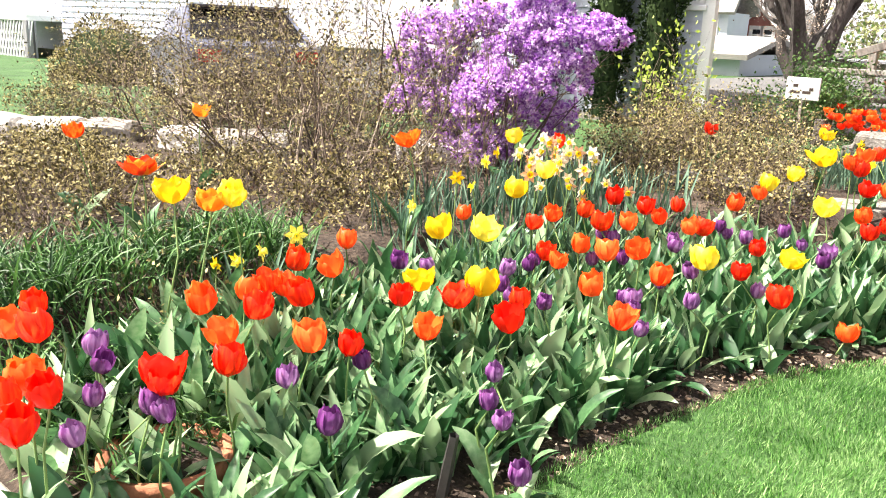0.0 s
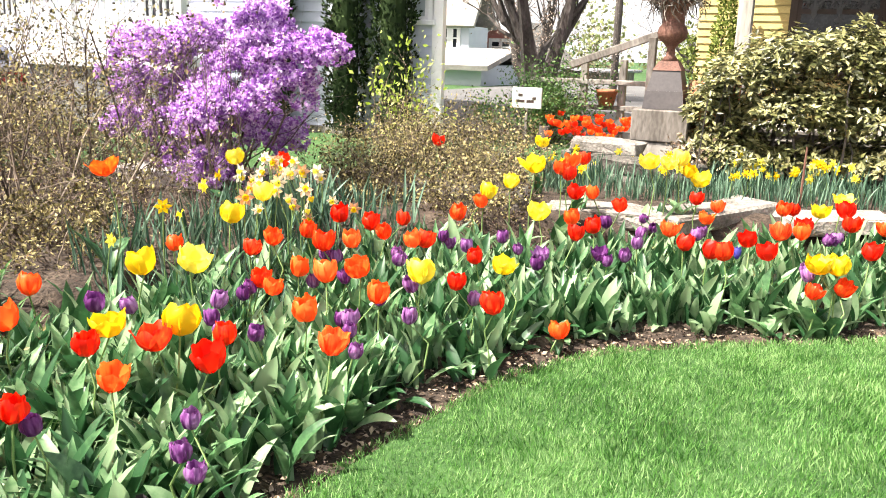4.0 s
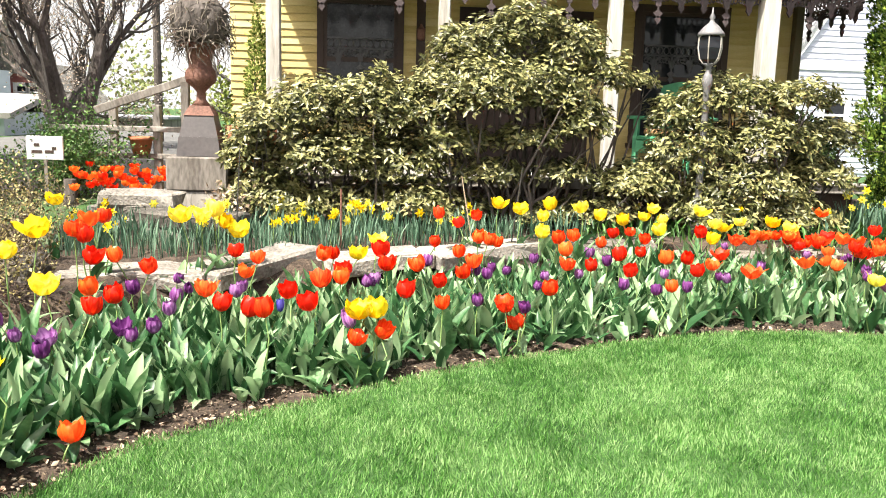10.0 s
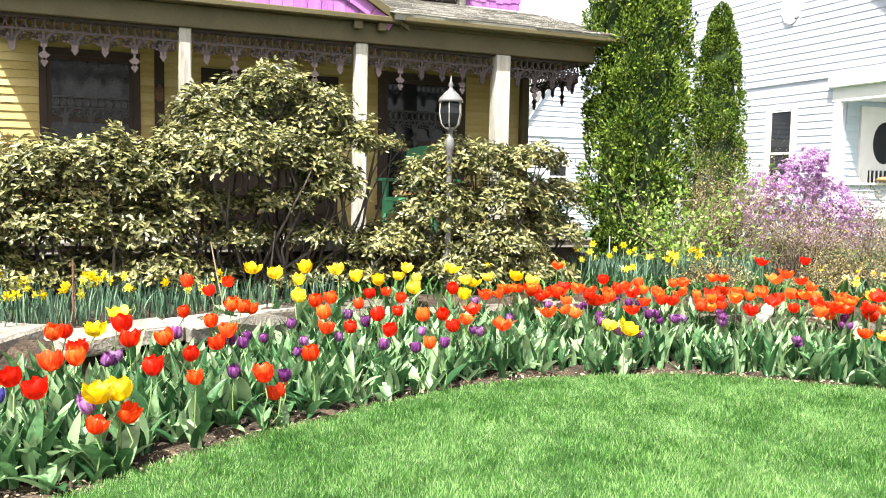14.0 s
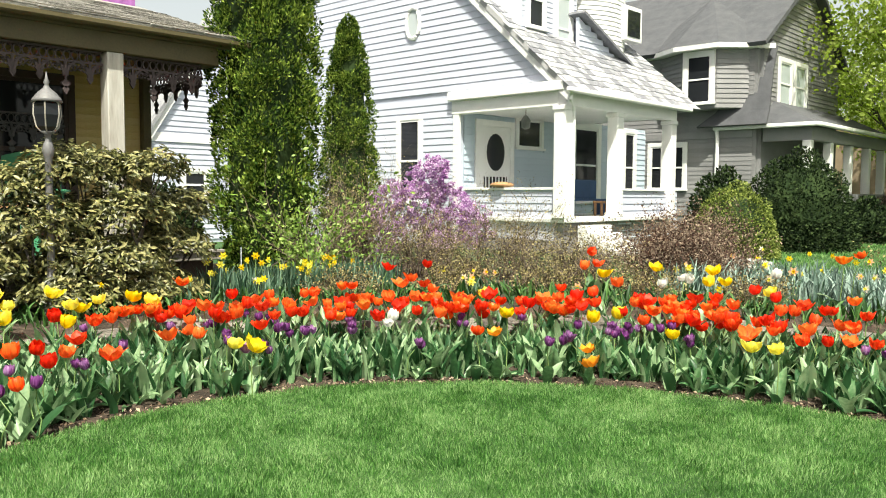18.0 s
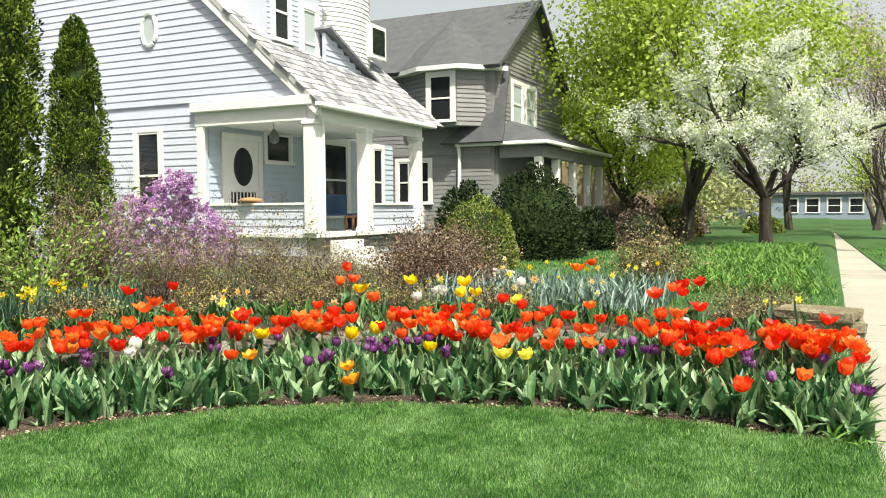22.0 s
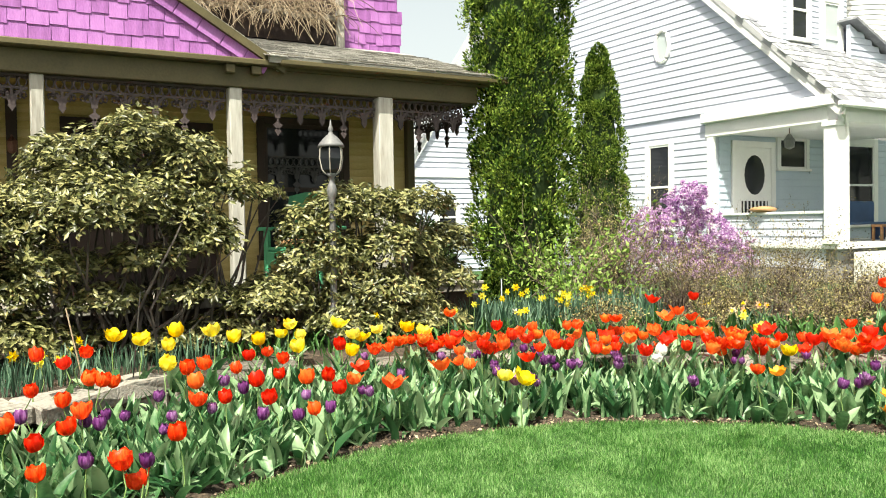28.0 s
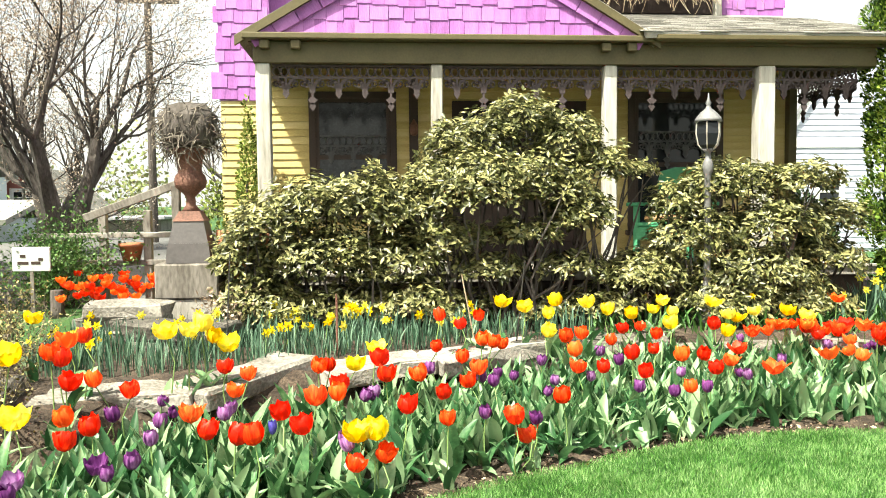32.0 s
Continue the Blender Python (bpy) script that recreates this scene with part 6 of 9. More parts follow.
def porch_railing(x0, x1, y, z):
    """A white railing of square balusters between posts, on a narrow deck before the white house."""
    r = thing("porch_railing", "white wooden porch railing of square balusters", "railing", at=(0, 0, 0))
    part("deck", box(bmesh.new(), (x0, y - 0.08, z - 0.2), (x1, y + 1.0, z), 0.01), WHITE_PAINT, r)
    part("skirt", box(bmesh.new(), (x0, y + 0.02, 0.3), (x1, y + 0.06, z - 0.2)), GREY_SIDING, r)
    part("top_rail", box(bmesh.new(), (x0, y - 0.04, z + 0.78), (x1, y + 0.05, z + 0.84), 0.008), WHITE_PAINT, r)
    part("bottom_rail", box(bmesh.new(), (x0, y - 0.025, z + 0.08), (x1, y + 0.035, z + 0.14), 0.006), WHITE_PAINT, r)
    x = x0 + 0.12
    while x < x1:
        part("baluster", box(bmesh.new(), (x - 0.018, y - 0.016, z + 0.14), (x + 0.018, y + 0.02, z + 0.78)), WHITE_PAINT, r)
        x += 0.13
    for k in range(4):
        x = x0 + (x1 - x0) * k / 3
        part("post", box(bmesh.new(), (x - 0.07, y - 0.07, z), (x + 0.07, y + 0.07, z + 2.6), 0.01), WHITE_PAINT, r)


porch_railing(-15.0, -8.6, 8.75, 1.45)
car("silver-blue car parked in the drive behind shrubs", (-10.9, 6.35, 0.35), -24, CAR_PAINT)
car("dark car parked on the far street", (92, -8.6, -0.015), 4, CAR_DARK)
car("pale car parked beyond the trees", (96, 9.5, 0.15), 80, CAR_PAINT)
# ---- shrubs and trees ----
def dome_points(rng, n, radii, low=0.0, rough=0.18, shell=0.55, boxy=2.0):
    """Points in an uneven dome, most of them near its skin."""
    v = rng.normal(size=(n, 3))
    v /= (np.abs(v) ** boxy).sum(1, keepdims=True) ** (1 / boxy)
    v[:, 2] = np.abs(v[:, 2]) * (1 - low) + low * v[:, 2]
    bumps = np.array([noise.noise(Vector(p) * 2.3) + 0.5 * noise.noise(Vector(p) * 5.1) for p in v])
    r = (1 + rough * 1.6 * bumps) * (1 - (1 - shell) * rng.random(n) ** 2.2)
    return v * r[:, None] * np.array(radii), v


def rhododendron(x, y, z, lobes, label, seed):
    """A leathery evergreen: bare crooked stems below, whorls of long leaves on uneven lobes above."""
    rng = np.random.default_rng(seed)
    b = thing("rhododendron", label, "shrub", group="rhododendrons before the porch", at=(x, y, z))
    P, N = [], []
    for lx, lz, rx, rz in lobes:
        dx, dz, dy = lx - x, lz - z, rng.normal() * 0.12
        n = int(520 * (rx + rz) ** 2 + 24)
        v = rng.normal(size=(n, 3))
        v /= np.linalg.norm(v, axis=1, keepdims=True)
        v[:, 2] = np.where(v[:, 2] < -0.2, -v[:, 2], v[:, 2])
        bump = np.array([noise.noise(Vector(q) * 2.1 + Vector((lx * 3, lz * 3, seed))) for q in v])
        r = (1 + 0.4 * bump) * (1 - 0.45 * rng.random(n) ** 1.4)
        P.append(v * r[:, None] * [rx * 1.14, min(0.55, rx * 1.2), rz * 1.14] + [dx, dy, dz - 0.04])
        N.append(v)
        for k in range(5):
            vs, fs = [], []
            tip = Vector(P[-1][rng.integers(0, n)])
            s = Vector((dx * 0.6 + rng.normal() * 0.25, rng.normal() * 0.12, 0))
            mid = s.lerp(tip, 0.5) + Vector((rng.normal() * 0.12, rng.normal() * 0.1, -0.08))
            tube(vs, fs, [s, mid, mid.lerp(tip, 0.6) + Vector((rng.normal() * 0.04, rng.normal() * 0.04, 0)), tip], [0.02, 0.014, 0.009, 0.005], 4)
            part("stem", mesh_of("stem", vs, fs, BARK), None, b)
    P, N = np.concatenate(P), np.concatenate(N)
    keep = P[:, 2] > 0.08
    P, N = P[keep], N[keep]
    n, k = len(P), 7
    out = N * 0.8 + np.array([0, -0.15, 0.6]) + rng.normal(size=N.shape) * 0.25
    out /= np.linalg.norm(out, axis=1, keepdims=True)
    a = rng.uniform(0, 6.28, (n, 1)) + np.arange(k) * 6.28 / k + rng.normal(size=(n, k)) * 0.25
    u = np.cross(out, [0.3, 0.1, 1.0])
    u /= np.linalg.norm(u, axis=1, keepdims=True)
    w = np.cross(out, u)
    spread = rng.uniform(0.7, 1.5, (n, k))[..., None]
    ways = (np.cos(a)[..., None] * u[:, None] + np.sin(a)[..., None] * w[:, None]) * spread + out[:, None] * 0.45 + np.array([0, 0, -0.38])
    places = np.repeat(P[:, None], k, 1).reshape(-1, 3) + rng.normal(size=(n * k, 3)) * 0.022
    me = leaves_mesh("foliage", places, ways.reshape(-1, 3), rng.uniform(0.055, 0.1, n * k), 0.4, RHODO_LEAF, rng, 0.3, np.repeat(out[:, None], k, 1).reshape(-1, 3))
    part("foliage", me, None, b)


rhododendron(-0.5, 8.45, 0.4, [(-1.22, 1.12, 0.24, 0.3), (-0.98, 1.4, 0.34, 0.32), (-0.55, 1.56, 0.42, 0.34), (0.0, 1.62, 0.42, 0.36), (0.42, 1.5, 0.38, 0.38), (-1.1, 0.78, 0.38, 0.28), (-0.4, 1.05, 0.6, 0.4), (0.35, 1.0, 0.5, 0.4), (-0.9, 0.62, 0.5, 0.2), (-0.1, 0.65, 0.5, 0.22), (0.5, 0.65, 0.4, 0.25)], "broad leathery rhododendron with bronze-green leaves before the porch", 51)
rhododendron(1.5, 8.45, 0.4, [(0.72, 1.78, 0.34, 0.34), (0.88, 2.2, 0.26, 0.3), (1.25, 2.3, 0.34, 0.28), (1.62, 2.45, 0.36, 0.3), (2.05, 2.25, 0.34, 0.3), (2.42, 2.0, 0.3, 0.24), (2.8, 2.0, 0.22, 0.08), (1.1, 1.75, 0.45, 0.42), (1.75, 1.8, 0.5, 0.38), (2.15, 1.5, 0.32, 0.3), (0.85, 1.3, 0.3, 0.2), (1.6, 1.36, 0.36, 0.14), (2.75, 0.9, 0.35, 0.2), (1.25, 1.0, 0.35, 0.16), (2.05, 1.02, 0.3, 0.14), (1.0, 0.6, 0.42, 0.16), (1.75, 0.58, 0.42, 0.14), (2.4, 0.62, 0.42, 0.16)], "tall leathery rhododendron with pale new leaf tips before the porch", 52)
rhododendron(3.9, 8.5, 0.4, [(3.25, 1.58, 0.26, 0.3), (3.6, 1.8, 0.28, 0.3), (4.02, 1.78, 0.33, 0.28), (4.5, 1.85, 0.32, 0.2), (4.9, 1.42, 0.36, 0.22), (4.25, 1.35, 0.5, 0.3), (3.45, 1.2, 0.46, 0.36), (3.0, 0.9, 0.45, 0.26), (4.0, 0.85, 0.65, 0.32), (3.6, 0.6, 0.5, 0.2), (4.5, 0.6, 0.5, 0.2), (4.8, 1.0, 0.45, 0.25)], "rounded rhododendron beside the porch corner and lamp post", 53)


def conifer(x, y, z, h, r, label, seed, mat=CEDAR, n=6500, taper=0.75, size=0.11, group=""):
    """A columnar evergreen: a trunk and thousands of upright sprays on an uneven column."""
    rng = np.random.default_rng(seed)
    c = thing("arborvitae", label, "evergreen tree", group=group, at=(x, y, z))
    vs, fs = lathe([(r * 0.16, 0), (r * 0.1, h * 0.5), (0.02, h * 0.97)], 8)
    part("trunk", mesh_of("trunk", vs, fs, BARK), None, c)
    # added dark core: blocks light and gives the gaps their shade
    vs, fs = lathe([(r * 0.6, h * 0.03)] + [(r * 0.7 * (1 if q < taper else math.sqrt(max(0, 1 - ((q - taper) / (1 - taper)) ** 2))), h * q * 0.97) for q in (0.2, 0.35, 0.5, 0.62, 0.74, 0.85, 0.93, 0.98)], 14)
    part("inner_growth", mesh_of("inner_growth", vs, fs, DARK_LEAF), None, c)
    # sprays gathered into lobes that stand out from the column, with dark gaps between
    m = max(500, n // 210)
    t = rng.random(m) ** 0.85
    a = rng.uniform(0, 6.283, m)
    prof = np.clip(0.72 + 1.6 * t, 0, 1) * np.where(t > taper, np.sqrt(np.clip(1 - ((t - taper) / (1 - taper)) ** 2, 0, 1)) * (1 - 0.12 * (t - taper) / (1 - taper)), 1)
    rr = r * prof * (0.83 + 0.1 * rng.normal(size=m).clip(-1.6, 1.6))
    C = np.stack([rr * np.cos(a), rr * np.sin(a), t * h], 1)
    O = np.stack([np.cos(a), np.sin(a), np.full(m, 0.55)], 1)
    pick = rng.integers(0, m, n)
    v = rng.normal(size=(n, 3))
    v /= np.linalg.norm(v, axis=1, keepdims=True)
    lobe = rng.uniform(0.55, 1.35, m)[pick, None] * (0.08 + 0.13 * r) * (1 - 0.45 * rng.random((n, 1)) ** 2)
    P = C[pick] + v * lobe * [0.8, 0.8, 1.15] * (0.35 + 0.65 * prof[pick, None])
    keep = (P[:, 2] > 0.02) & ((v * O[pick]).sum(1) > -0.1)
    P, v, n = P[keep], v[keep], int(keep.sum())
    ways = v * 0.7 + O[pick][keep] * 0.3 + [0, 0, 0.6] + rng.normal(size=(n, 3)) * 0.45
    me = leaves_mesh("foliage", P, ways, rng.uniform(0.7, 1.4, n) * size, 0.5, mat, rng, 0)
    part("foliage", me, None, c)


conifer(6.85, 9.6, 0.4, 6.6, 0.7, "tall dense columnar arborvitae with yellow-green sprays", 61, n=150000, taper=0.7, size=0.047)
conifer(11.0, 12.7, 0.3, 4.75, 0.58, "slim pointed arborvitae beside the lavender house", 62, n=70000, taper=0.1, size=0.047)
for i, (x, y, h, r) in enumerate(((-7.62, 9.56, 4.6, 0.26), (-6.38, 9.56, 4.8, 0.26), (-5.62, 9.56, 4.8, 0.25))):
    conifer(x, y, 0.35, h, r, "narrow dark columnar evergreen against the white house", 63 + i, DARK_LEAF, 16000, 0.85, 0.06, "dark columns by the white house")
conifer(-20, 42, 0, 9, 2.4, "dark spruce far behind the houses", 70, DARK_LEAF, 9000, 0.05, 0.3)


def twiggy(x, y, z, rx, ry, h, label, seed, stems=26, leaf_mat=OLIVE_LEAF, leaf=0.026, per_tip=3, depth=2, twig_mat=TWIG, name="shrub", ratio=0.6, group="", radius=0.008, lean=0.55):
    """A twiggy deciduous shrub: many fine branching stems, with small young leaves."""
    rng = np.random.default_rng(seed)
    s = thing(name, label, "shrub", group=group, at=(x, y, z))
    vs, fs, tips = [], [], []
    for k in range(stems):
        a, q = rng.uniform(0, 6.283), math.sqrt(rng.random())
        base = (math.cos(a) * q * rx * 0.45, math.sin(a) * q * ry * 0.45, 0)
        way = (math.cos(a) * q * lean * rx / max(h, 0.1) * 1.3 + rng.normal() * 0.2, math.sin(a) * q * lean * ry / max(h, 0.1) * 1.3 + rng.normal() * 0.2, 1.0)
        branches(rng, base, way, h * rng.uniform(0.3, 0.6), radius, depth, 4, 0.85, vs, fs, tips, 0.5, 0.05, 4, 0.66)
    part("twig_growth", mesh_of("twig_growth", vs, fs, twig_mat), None, s)
    if leaf_mat is OLIVE_LEAF:
        tips = [t for t in tips if rng.random() < 0.3]
    P = np.array([t[0] for t in tips for _ in range(per_tip)])
    D = np.array([t[1] for t in tips for _ in range(per_tip)])
    P = P + rng.normal(size=P.shape) * leaf * 1.2
    part("foliage", leaves_mesh("foliage", P, D + rng.normal(size=D.shape) * 0.9, rng.uniform(0.6, 1.4, len(P)) * leaf, ratio, leaf_mat, rng), None, s)


T = "twiggy spring shrub with tiny bronze-olive leaves"
GR = "twiggy shrubs in the beds"
twiggy(-4.7, 2.0, 0.25, 1.1, 0.9, 0.6, T + " at the bed's edge", 71, 46, group=GR, per_tip=3, radius=0.006)
twiggy(-5.0, 2.9, 0.3, 1.2, 1.0, 1.9, "tall open shrub of bare forking stems with opening buds", 73, 20, group=GR, per_tip=3, radius=0.01, lean=0.9, depth=3)
for i, (x, y, h) in enumerate(((-6.9, 4.3, 1.5), (-6.3, 4.9, 1.4), (-8.4, 4.1, 1.0), (-7.6, 4.8, 1.0), (-9.6, 3.4, 0.8))):
    twiggy(x, y, 0.3, 1.1, 0.8, h, "spreading shrub of brown twigs and olive leaves behind pale stones", 191 + i, 26, group=GR, per_tip=4, radius=0.009, lean=0.9, depth=3)
for i, (x, y, h) in enumerate(((-8.3, 4.7, 2.5), (-5.75, 4.3, 2.5), (-6.6, 3.2, 2.1))):
    twiggy(x, y, 0.3, 1.0, 0.8, h, "tall open shrub of bare forking stems with opening buds", 211 + i, 12, group=GR, per_tip=3, radius=0.011, lean=0.9, depth=3)
twiggy(-9.4, 3.9, 0.35, 1.2, 0.8, 1.9, "tall open shrub of bare forking stems with opening buds", 198, 14, group=GR, per_tip=2, radius=0.01, lean=1.0, depth=3)
for i, (x, y, h) in enumerate(((-5.4, 1.35, 0.5), (-6.1, 1.9, 0.42), (-6.9, 2.1, 0.36), (-7.7, 2.3, 0.3), (-8.6, 1.7, 0.28), (-4.6, 0.8, 0.4), (-5.8, 0.8, 0.42), (-6.9, 1.3, 0.42), (-5.6, 2.7, 0.4), (-4.2, 2.7, 0.45))):
    twiggy(x, y, gz(x, y), 0.8, 0.65, h, "low tangled brown shrub with scattered tiny leaves", 171 + i, 60, group=GR, per_tip=3 if i != 5 else 1, radius=0.005)
twiggy(-4.4, 3.6, 0.35, 1.0, 0.8, 1.0, T + " before the azalea", 72, 40, group=GR, per_tip=2, radius=0.006)
twiggy(-3.7, 1.25, 0.2, 0.8, 0.7, 0.45, "low heap of bare grey-brown twigs", 74, 70, per_tip=1, group=GR, radius=0.006)
twiggy(-3.2, 5.9, 0.35, 0.8, 0.6, 0.75, T + " behind the tulips", 95, 50, per_tip=4, group=GR, radius=0.006)
twiggy(-2.6, 5.25, 0.3, 0.7, 0.5, 0.62, T + " beside the tulips", 96, 45, per_tip=4, group=GR, radius=0.006)
twiggy(-3.9, 7.1, 0.4, 0.9, 0.8, 0.9, T + " behind the wall", 76, 50, per_tip=4, group=GR, radius=0.006)
twiggy(-3.0, 6.9, 0.4, 0.9, 0.7, 0.8, T + " before the sign", 77, 45, per_tip=4, group=GR, radius=0.006)
twiggy(-4.4, 8.3, 0.4, 1.0, 0.8, 0.8, T + " before the white house", 97, 40, per_tip=4, group=GR, radius=0.006)
twiggy(-2.75, 6.1, 0.35, 0.6, 0.4, 0.65, T + " above the slabs", 78, 34, per_tip=4, group=GR, radius=0.006)
twiggy(-3.9, 6.0, 0.35, 0.9, 0.7, 0.85, T + " beside the azalea", 98, 45, per_tip=5, group=GR, radius=0.006)
twiggy(-3.6, 5.2, 0.3, 0.7, 0.5, 0.6, T + " below the azalea", 99, 40, per_tip=5, group=GR, radius=0.006)
twiggy(9.8, 7.8, 0.35, 1.3, 1.1, 1.5, "hazy brown twiggy shrub with few leaves before the white porch", 79, 100, per_tip=4, group=GR, radius=0.007)
twiggy(9.4, 6.4, 0.35, 1.2, 1.0, 0.95, "hazy brown twiggy shrub behind the tulips", 80, 105, per_tip=4, group=GR)
twiggy(11.5, 5.7, 0.3, 1.3, 1.1, 1.2, "red-brown twiggy shrub dotted with pale buds", 81, 130, RED_BUD, 0.034, 4, group=GR)
for i, (x, y) in enumerate(((7.4, 6.7), (8.3, 6.0), (8.7, 4.8), (8.3, 7.2), (9.0, 3.7), (6.4, 7.5))):
    twiggy(x, y, gz(x, y), 0.6, 0.5, 0.42, "low brown twiggy shrub among the terrace planting", 221 + i, 46, group=GR, per_tip=3, radius=0.005)
twiggy(8.05, 9.25, 0.4, 0.75, 0.7, 1.95, "fine brown twiggy shrub beside the arborvitae", 82, 90, per_tip=4, group=GR, radius=0.007)
twiggy(8.9, 8.6, 0.4, 1.0, 0.8, 1.05, "fine brown twiggy shrub below the pink azalea", 182, 90, per_tip=3, group=GR, radius=0.007)
twiggy(10.6, 1.15, 0.2, 1.3, 0.8, 0.6, "low brown twiggy shrub by the stone stack", 83, 70, per_tip=4, group=GR)
twiggy(6.78, 8.62, 0.4, 0.3, 0.3, 2.1, "upright young shrub with fresh lime-green leaves", 84, 16, LIME_LEAF, 0.07, 4, 1, ratio=0.5, radius=0.01)
twiggy(6.55, 8.3, 0.4, 0.4, 0.3, 1.1, "low young shrub with fresh lime-green leaves", 185, 11, LIME_LEAF, 0.065, 4, 1, ratio=0.5, radius=0.01)
twiggy(7.4, 8.55, 0.4, 0.45, 0.35, 1.15, "low young shrub with fresh lime-green leaves", 85, 10, LIME_LEAF, 0.065, 4, 1, ratio=0.5, radius=0.01)
twiggy(-3.85, 10.75, 0.4, 0.5, 0.45, 1.35, "round mid-green shrub dotted with white buds behind the sign", 86, 36, MID_LEAF, 0.045, 4)
twiggy(-4.75, 8.2, 0.4, 0.5, 0.5, 1.5, "open branching shrub with few lime-green leaves", 87, 8, SPRING_LEAF, 0.07, 1, 2, ratio=0.5, radius=0.016)
twiggy(14.6, 3.1, 0.2, 1.0, 0.8, 1.15, "olive-green shrub by the pavement planting", 88, 55, OLIVE_LEAF, 0.045, 5)
twiggy(-1.3, 8.25, 0.4, 0.35, 0.3, 0.5, "clump of pale dry grass stems", 89, 30, STRAW, 0.05, 2, 1)


def azalea(x, y, z, rx, ry, h, label, seed, mat, n=3200, size=0.06, lobes=()):
    rng = np.random.default_rng(seed)
    s = thing("azalea", label, "flowering shrub", at=(x, y, z))
    vs, fs, tips = [], [], []
    for k in range(22):
        a, q = rng.uniform(0, 6.283), math.sqrt(rng.random())
        branches(rng, (math.cos(a) * q * rx * 0.35, math.sin(a) * q * ry * 0.35, 0), (math.cos(a) * q * 0.7 * rx / h, math.sin(a) * q * 0.7 * ry / h, 1), h * 0.5, 0.014, 2, 4, 0.6, vs, fs, tips, 0.3, 0.08, 4, 0.65)
    part("twig_growth", mesh_of("twig_growth", vs, fs, TWIG), None, s)
    if lobes:
        cores = np.array([(q[0] - x, (q[3] - y if len(q) > 3 else 0) + rng.normal() * 0.25, q[1] - z) for q in lobes])
        wide = np.array([q[2] for q in lobes])
    else:
        cores, _ = dome_points(rng, 24, (rx * 0.8, ry * 0.8, h * 0.84), 0.15, 0.3, 0.75, 2.2)
        wide = rng.uniform(0.16, 0.3, 24)
    # trusses of blooms on uneven lobes, open between
    m = n // 16
    pick = rng.choice(len(cores), m, p=wide ** 2 / (wide ** 2).sum())
    v = rng.normal(size=(m, 3))
    v /= np.linalg.norm(v, axis=1, keepdims=True)
    v[:, 2] = np.where(v[:, 2] < -0.3, -v[:, 2], v[:, 2])
    bump = np.array([noise.noise(Vector(q) * 2.5 + Vector((k, 0, 0))) for q, k in zip(v, pick)])
    lumps = cores[pick] + v * wide[pick, None] * (1 + 0.5 * bump[:, None]) * (0.65 + 0.4 * rng.random((m, 1)) ** 0.6) * [1.15, 1.15, 0.95]
    P = np.repeat(lumps, 16, 0) + rng.normal(size=(m * 16, 3)) * size * 0.5
    P = P[P[:, 2] > 0.06 * h]
    # five petals to a bloom
    m = len(P)
    out = P / np.array([rx, ry, h])
    out = out / (np.linalg.norm(out, axis=1, keepdims=True) + 1e-6) + rng.normal(size=(m, 3)) * 0.5
    out /= np.linalg.norm(out, axis=1, keepdims=True)
    u = np.cross(out, [0.2, 0.4, 1.0])
    u /= np.linalg.norm(u, axis=1, keepdims=True)
    w = np.cross(out, u)
    a = np.arange(5) * 1.2566 + rng.uniform(0, 6, (m, 1))
    ways = (np.cos(a)[..., None] * u[:, None] + np.sin(a)[..., None] * w[:, None]) + out[:, None] * 0.7
    me = leaves_mesh("bloom_cover", np.repeat(P[:, None], 5, 1).reshape(-1, 3), ways.reshape(-1, 3), np.repeat(rng.uniform(0.45, 0.75, m) * size, 5), 0.8, mat, rng, 0)
    part("bloom_cover", me, None, s)


azalea(-4.85, 5.0, 0.2, 1.2, 0.85, 1.9, "large azalea covered in violet blooms hanging over the low wall", 91, AZALEA, 19000, 0.05,
       [(-4.38, 1.99, 0.14), (-4.39, 1.81, 0.18), (-4.47, 1.63, 0.24), (-4.12, 1.51, 0.27), (-3.82, 1.57, 0.17), (-4.71, 1.34, 0.25), (-5.09, 1.56, 0.26), (-5.49, 1.46, 0.3), (-5.78, 1.14, 0.25),
        (-5.23, 1.11, 0.26), (-4.59, 1.05, 0.28), (-4.12, 1.22, 0.26), (-4.96, 0.88, 0.28), (-5.37, 0.8, 0.26), (-4.47, 0.81, 0.24), (-5.71, 0.88, 0.24), (-5.1, 0.57, 0.24), (-4.69, 0.57, 0.22), (-5.44, 0.5, 0.2)])
azalea(11.5, 10.9, 0.3, 1.45, 1.0, 1.85, "azalea covered in orchid-pink blooms before the lavender house", 92, AZALEA_PINK, 11500, 0.055,
       [(11.32, 2.0, 0.28, 11.09), (11.61, 1.83, 0.34, 10.79), (11.06, 1.53, 0.34, 11.36), (11.39, 1.43, 0.4, 11.01), (11.87, 1.48, 0.34, 10.52), (12.01, 1.13, 0.32, 10.37), (10.88, 1.13, 0.28, 11.55), (11.68, 1.03, 0.34, 10.71), (11.24, 0.93, 0.32, 11.17), (12.16, 0.86, 0.21, 10.21), (10.99, 0.78, 0.25, 11.43), (11.32, 0.63, 0.3, 11.09), (11.68, 0.66, 0.3, 10.71), (11.98, 0.73, 0.25, 10.4), (10.95, 0.56, 0.23, 11.47)])


